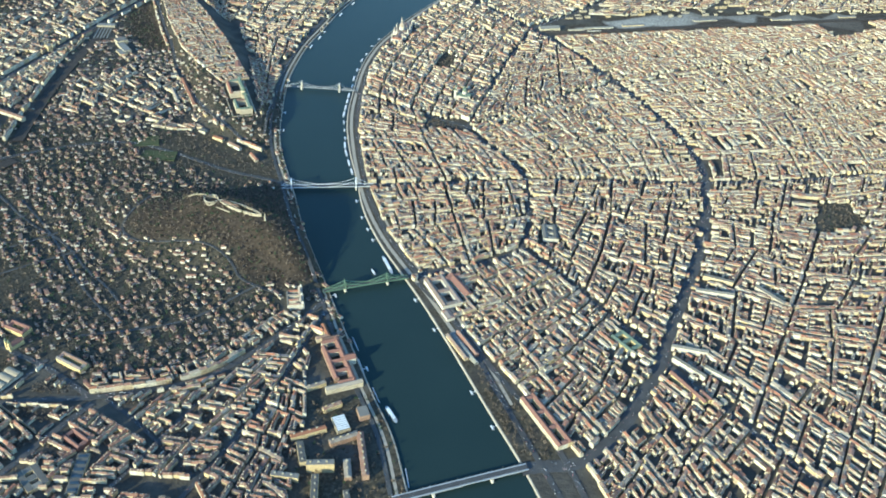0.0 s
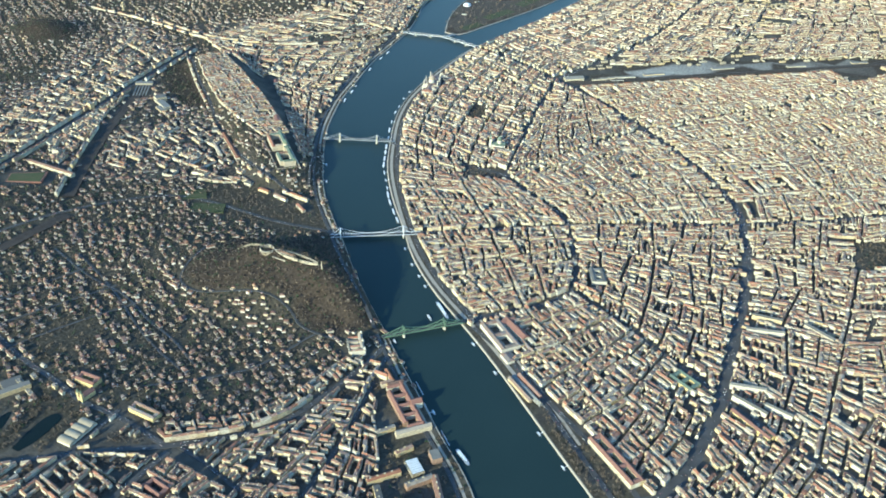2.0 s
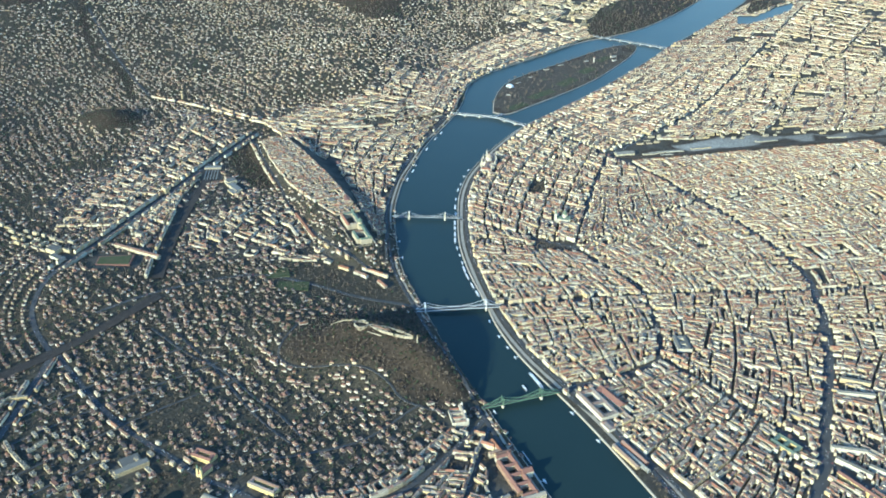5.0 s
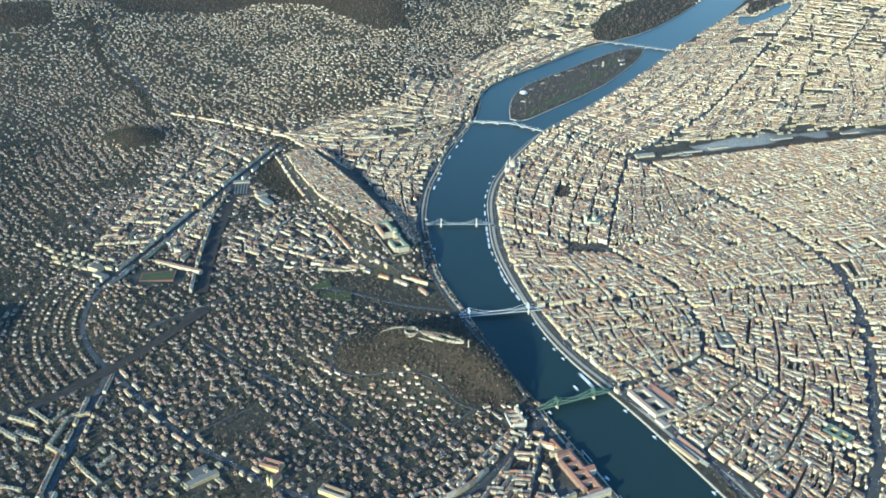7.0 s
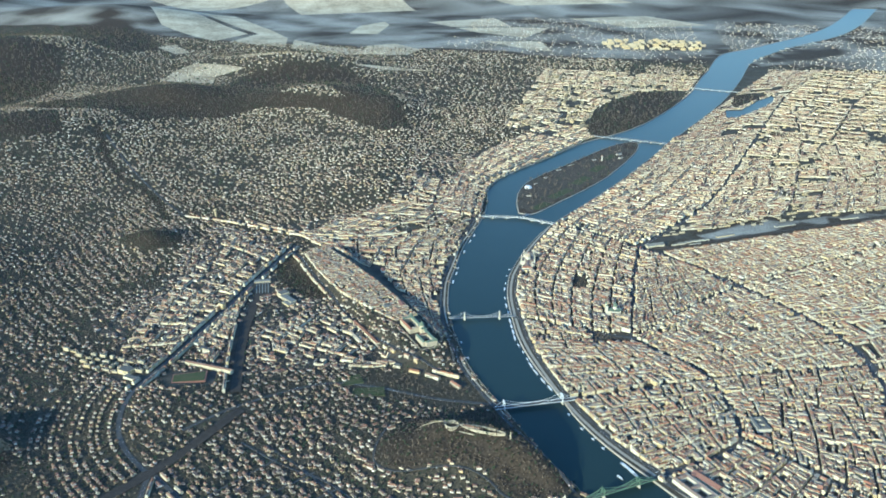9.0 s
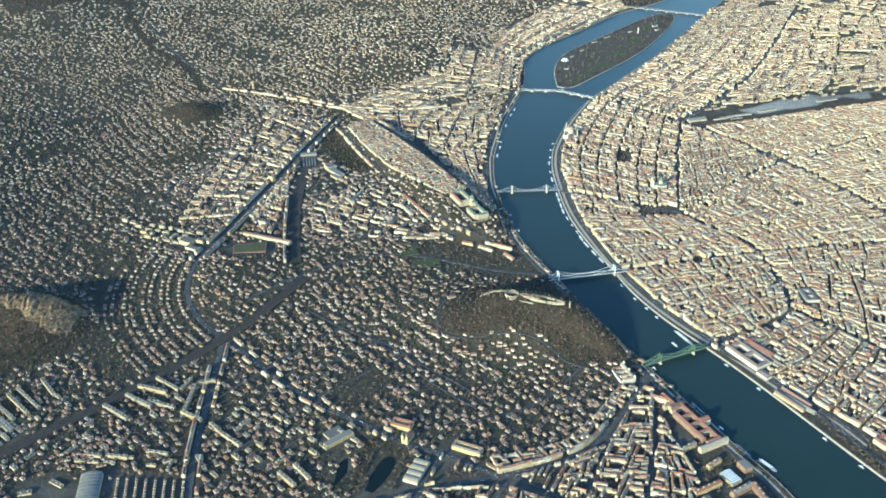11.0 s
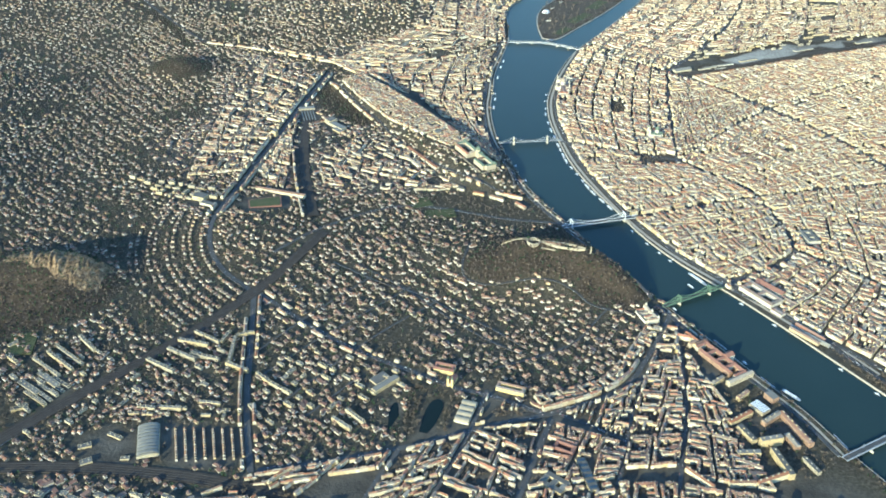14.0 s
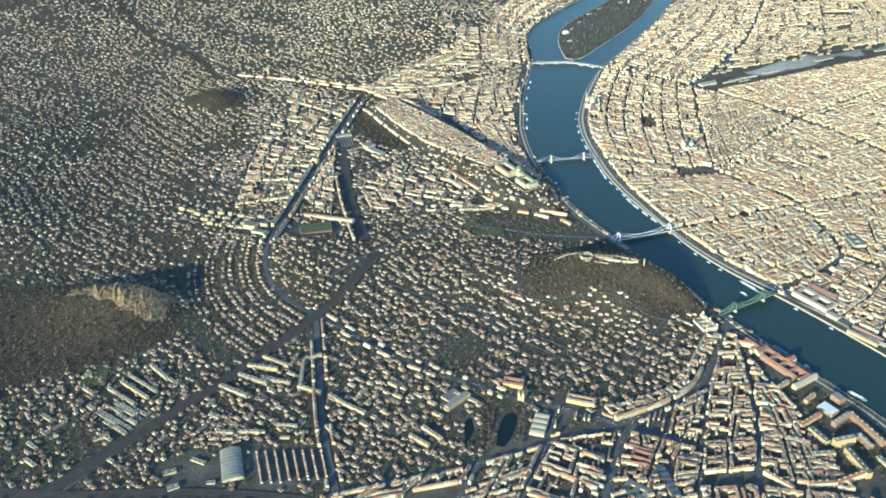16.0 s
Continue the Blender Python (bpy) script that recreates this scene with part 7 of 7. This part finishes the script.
for x, y, l, w2, t in ((205, 505, 26, 4, 0.5), (240, 530, 30, 4, 0.55), (330, 590, 34, 5, 0.53), (430, 640, 30, 4, 0.5), (520, 692, 26, 5, 0.5), (195, 488, 18, 3, 0.5)):
    sh = thing("goods_shed", "long low goods shed with a pale roof beside the tracks", "shed", x, y, None, t, "sheds of the railway yard")
    block(sh, 0, 0, l, w2, 1.4, 0.6, 0, M_WALL, M_TIN)
# railway terminus at the end of the southern line
dl = thing("railway_station", "railway terminus with long pale platform roofs", "station", -341, 224, None, math.radians(112))
block(dl, 16, 0, 7, 20, 2.6, 0.1, 0, M_SLAB, M_TIN)
for k in range(5):
    part("platform_roof", box(bmesh.new(), -4, -7 + k * 3.5, 0.9, 32, 1.3, 0.16), M_TIN, dl)
    for j in range(5):
        part("platform_post", box(bmesh.new(), -17 + j * 6.5, -7 + k * 3.5, -0.5, 0.2, 0.2, 1.45), M_STEEL, dl)
mt = thing("ministry_complex", "stepped pale office complex beside the park", "building", -298, 196, None, math.radians(-38))
block(mt, 0, 0, 30, 8, 3.4, 0.1, 0, M_SLAB, M_TIN)
block(mt, -14, 3, 10, 12, 5.2, 0.1, 0, M_SLAB, M_FLAT)
block(mt, 12, -6, 14, 8, 2.4, 0.1, 0, M_SLAB, M_TIN)
for x, y, l, w2, h, t, lab in ((-312, 12, 56, 4.2, 3.4, -0.17, "long cream apartment row with a tiled roof"), (-362, 153, 7, 5, 7.5, -0.4, "tall square white tower block"), (-390, -12, 14, 10, 4.6, -0.25, "pale culture house with a raised stage"), (-376, -26, 18, 6, 2.6, -0.3, "low pale hall beside the junction")):
    b = thing("town_building", lab, "building", x, y, None, t)
    block(b, 0, 0, l, w2, h, 0.9 if l > 50 else 0.1, 0, M_WALL, M_ROOF if l > 50 else M_FLAT)


def sheet(name, pts, mat, lift, label, category, kind="structure"):
    """A thin slab that lies on the land: pond, pitch or lawn."""
    p = arr(pts)
    z = float(height(p[:, 0], p[:, 1]).max()) + lift
    bm = bmesh.new()
    top = [bm.verts.new((x, y, z)) for x, y in p]
    low = [bm.verts.new((x, y, z - 1.5)) for x, y in p]
    bm.faces.new(top)
    for i in range(len(p)):
        j = (i + 1) % len(p)
        bm.faces.new((top[i], low[i], low[j], top[j]))
    bmesh.ops.recalc_face_normals(bm, faces=bm.faces[:])
    me = bpy.data.meshes.new(name)
    bm.to_mesh(me)
    bm.free()
    me.materials.append(mat)
    return tagged(new(name, me), label, category, kind=kind)


sheet("pond_1", along([(-112, -313), (-111, -287), (-105, -275), (-97, -280), (-101, -304), (-106, -314)], 3), M_POND, 0.15, "dark narrow park pond", "pond")
sheet("pond_2", along([(-134, -316), (-138, -292), (-133, -281), (-129, -299)], 3), M_POND, 0.15, "dark narrow park pond", "pond")
sheet("harbour_basin", along(HARBOUR + HARBOUR[:1], 8)[:-1], M_WATER, 0.12, "dark harbour basin beside the far river", "harbour")
sheet("sports_pitch", [(-337, -14), (-309, -1), (-303, -18), (-332, -27)], M_GRASS, 0.7, "green football pitch", "pitch")
sheet("running_track", [(-338.5, -13), (-308, 1), (-301.5, -18.5), (-332.5, -28.5)], M_RED, 0.3, "reddish running track round a pitch", "track")
for k, (x, y, sx, sy, t) in enumerate(((-168, 26, 13, 9, 0.5), (-143, 8, 16, 8, 0.3), (-440, -268, 10, 14, 0.3), (-8, 690, 8, 30, -0.5), (22, 770, 9, 26, -0.4), (46, 850, 9, 22, -0.4), (66, 930, 7, 20, -0.4), (-34, 620, 7, 20, -0.5))):
    c, s = math.cos(t), math.sin(t)
    sheet("lawn_%d" % (k + 1), [(x + a * sx * c - b * sy * s, y + a * sx * s + b * sy * c) for a, b in ((-1, -1), (1, -1), (1, 1), (-1, 1))], M_GRASS, 0.1, "green winter lawn", "lawn")


def outcrop():
    """The bare dolomite cliff below the western hilltop."""
    n, m = 90, 24
    vs = []
    for j in range(m + 1):
        for i in range(n + 1):
            u, v = i / n, j / m
            x = -514 + 108 * u
            low = 34 + 18 * u + 7 * noise.noise(Vector((x * 0.06, 5.0, 0.0)))
            y = -144 - 12 * u * u + 3 * math.sin(7 * u) - low * v
            rib = abs(noise.fractal(Vector((x * 0.16 + y * 0.05, y * 0.03, 3.0)), 0.9, 2.1, 5))
            edge = min(1, 5 * u, 5 * (1 - u), 5 * v + 0.02, 4 * (1 - v))
            vs.append((x, y, ground_z(x, y) - 0.6 + edge * (0.9 + 5.0 * rib)))
    f = [(j * (n + 1) + i, j * (n + 1) + i + 1, (j + 1) * (n + 1) + i + 1, (j + 1) * (n + 1) + i) for j in range(m) for i in range(n)]
    me = mesh_from("rock_outcrop", np.array(vs), [(np.array(f)[:, ::-1], np.zeros(len(f), int))], [M_ROCK])
    tagged(new("rock_outcrop", me), "bare furrowed tan dolomite cliff on a brown hill", "rock")


outcrop()


# ---- on the river ----
def boat(x, y, turn, l, w, label):
    ob = thing("river_boat", label, "boat", x, y, 0.0, turn, "boats on the river")
    bm = bmesh.new()
    lo, hi = [], []
    for i in range(13):
        u = -1 + 2 * i / 12
        ww = w / 2 * (1 - max(0, abs(u) - 0.6) ** 2 * (4.5 if u > 0 else 2.5))
        lo.append((u * l / 2 * 0.96, ww * 0.8))
        hi.append((u * l / 2, ww))
    pts = lambda q, z: [bm.verts.new((a, b, z)) for a, b in q] + [bm.verts.new((a, -b, z)) for a, b in q[::-1]]
    A, B = pts(lo, -0.3), pts(hi, 0.55)
    bm.faces.new(B)
    for i in range(len(A)):
        j = (i + 1) % len(A)
        bm.faces.new((A[i], A[j], B[j], B[i]))
    part("hull", bm, M_STEEL, ob, "dark steel hull")
    cb = part("cabin", box(bmesh.new(), -l * 0.05, 0, 0.55, l * 0.68, w * 0.72, 0.55, taper=0.97), M_WHITE, ob, "white passenger cabin")
    part("upper_deck", box(bmesh.new(), -l * 0.08, 0, 1.1, l * 0.55, w * 0.66, 0.1), M_WHITE, cb)
    part("wheelhouse", box(bmesh.new(), l * 0.2, 0, 1.15, l * 0.08, w * 0.45, 0.45, taper=0.9), M_WHITE, cb)
    part("window_band", box(bmesh.new(), -l * 0.05, 0, 0.75, l * 0.685, w * 0.73, 0.2), M_GLASS, cb, "dark window band")
    return ob


def landing_stage(x, y, turn, l, bank):
    ob = thing("landing_stage", "pale floating landing stage with a gangway", "landing stage", x, y, 0.0, turn, "landing stages along the banks")
    part("pontoon", box(bmesh.new(), 0, 0, -0.2, l, 1.3, 0.55), M_STEEL, ob)
    part("shelter", box(bmesh.new(), 0, 0, 0.35, l * 0.5, 0.9, 0.5), M_WHITE, ob)
    part("gangway", bar(bmesh.new(), (0, 0.5 * bank, 0.35), (0, 3.6 * bank, 1.1), 0.35, 0.12), M_WHITE, ob)


def beside(pts, y, off):
    """A place off the bank at a given y, and the bank's direction there."""
    x = float(bank_x(pts, y))
    d = arr([float(bank_x(pts, y + 4)) - float(bank_x(pts, y - 4)), 8.0])
    d /= np.hypot(*d)
    return x + off * d[1], y - off * d[0], math.atan2(d[1], d[0])


rb = random.Random(3)
for y in (56, 70, 86, 99, 112, 127, 142, 158, 172, 186, 199, 222, 240, 262, 288, 306):
    x2, y2, t2 = beside(BANK_PEST, y, -3.4 if y > 60 else -3.0)
    if rb.random() < 0.62:
        boat(x2, y2, t2, rb.uniform(9, 14), rb.uniform(1.9, 2.5), "white moored passenger boat by the quay")
    else:
        landing_stage(x2 + 0.6, y2, t2, rb.uniform(5, 9), -1)
for y in (-208, -182, -129, -101, -39, -26, -11, 11, 330, 352):
    x2, y2, t2 = beside(BANK_PEST, y, -3.8)
    landing_stage(x2, y2, t2, 4.5, -1)
for y in (-189, -122, 101, 135, 298, 326, 345, 404, 446, 470):
    x2, y2, t2 = beside(BANK_BUDA, y, 3.8)
    if y > 290 and y != 345:
        boat(x2 + 1, y2, t2, rb.uniform(8, 13), 2.2, "white moored passenger boat by the quay")
    else:
        landing_stage(x2, y2, t2, 5, 1)
boat(109, -69, math.radians(-52), 24, 3.0, "long white river cruise ship moored at the quay")
boat(101.5, -82, math.radians(-50), 8, 1.7, "small white boat under way near the green bridge")
boat(165, -222, math.radians(-45), 16, 3.0, "white ship moored off the western quay")
for (ax2, ay2), (bx2, by2) in (((109, -160), (118, -172)), ((121, -180), (131, -194)), ((140, -203), (147, -212)), ((183, -262), (192, -280))):
    ob = thing("mooring_boom", "pale floating mooring boom along the quay", "boom", ax2 + 5, ay2, 0.0, math.atan2(by2 - ay2, bx2 - ax2), "booms along the western quay")
    part("float", box(bmesh.new(), 7, 0, -0.2, 15, 0.7, 0.5), M_STEEL, ob)
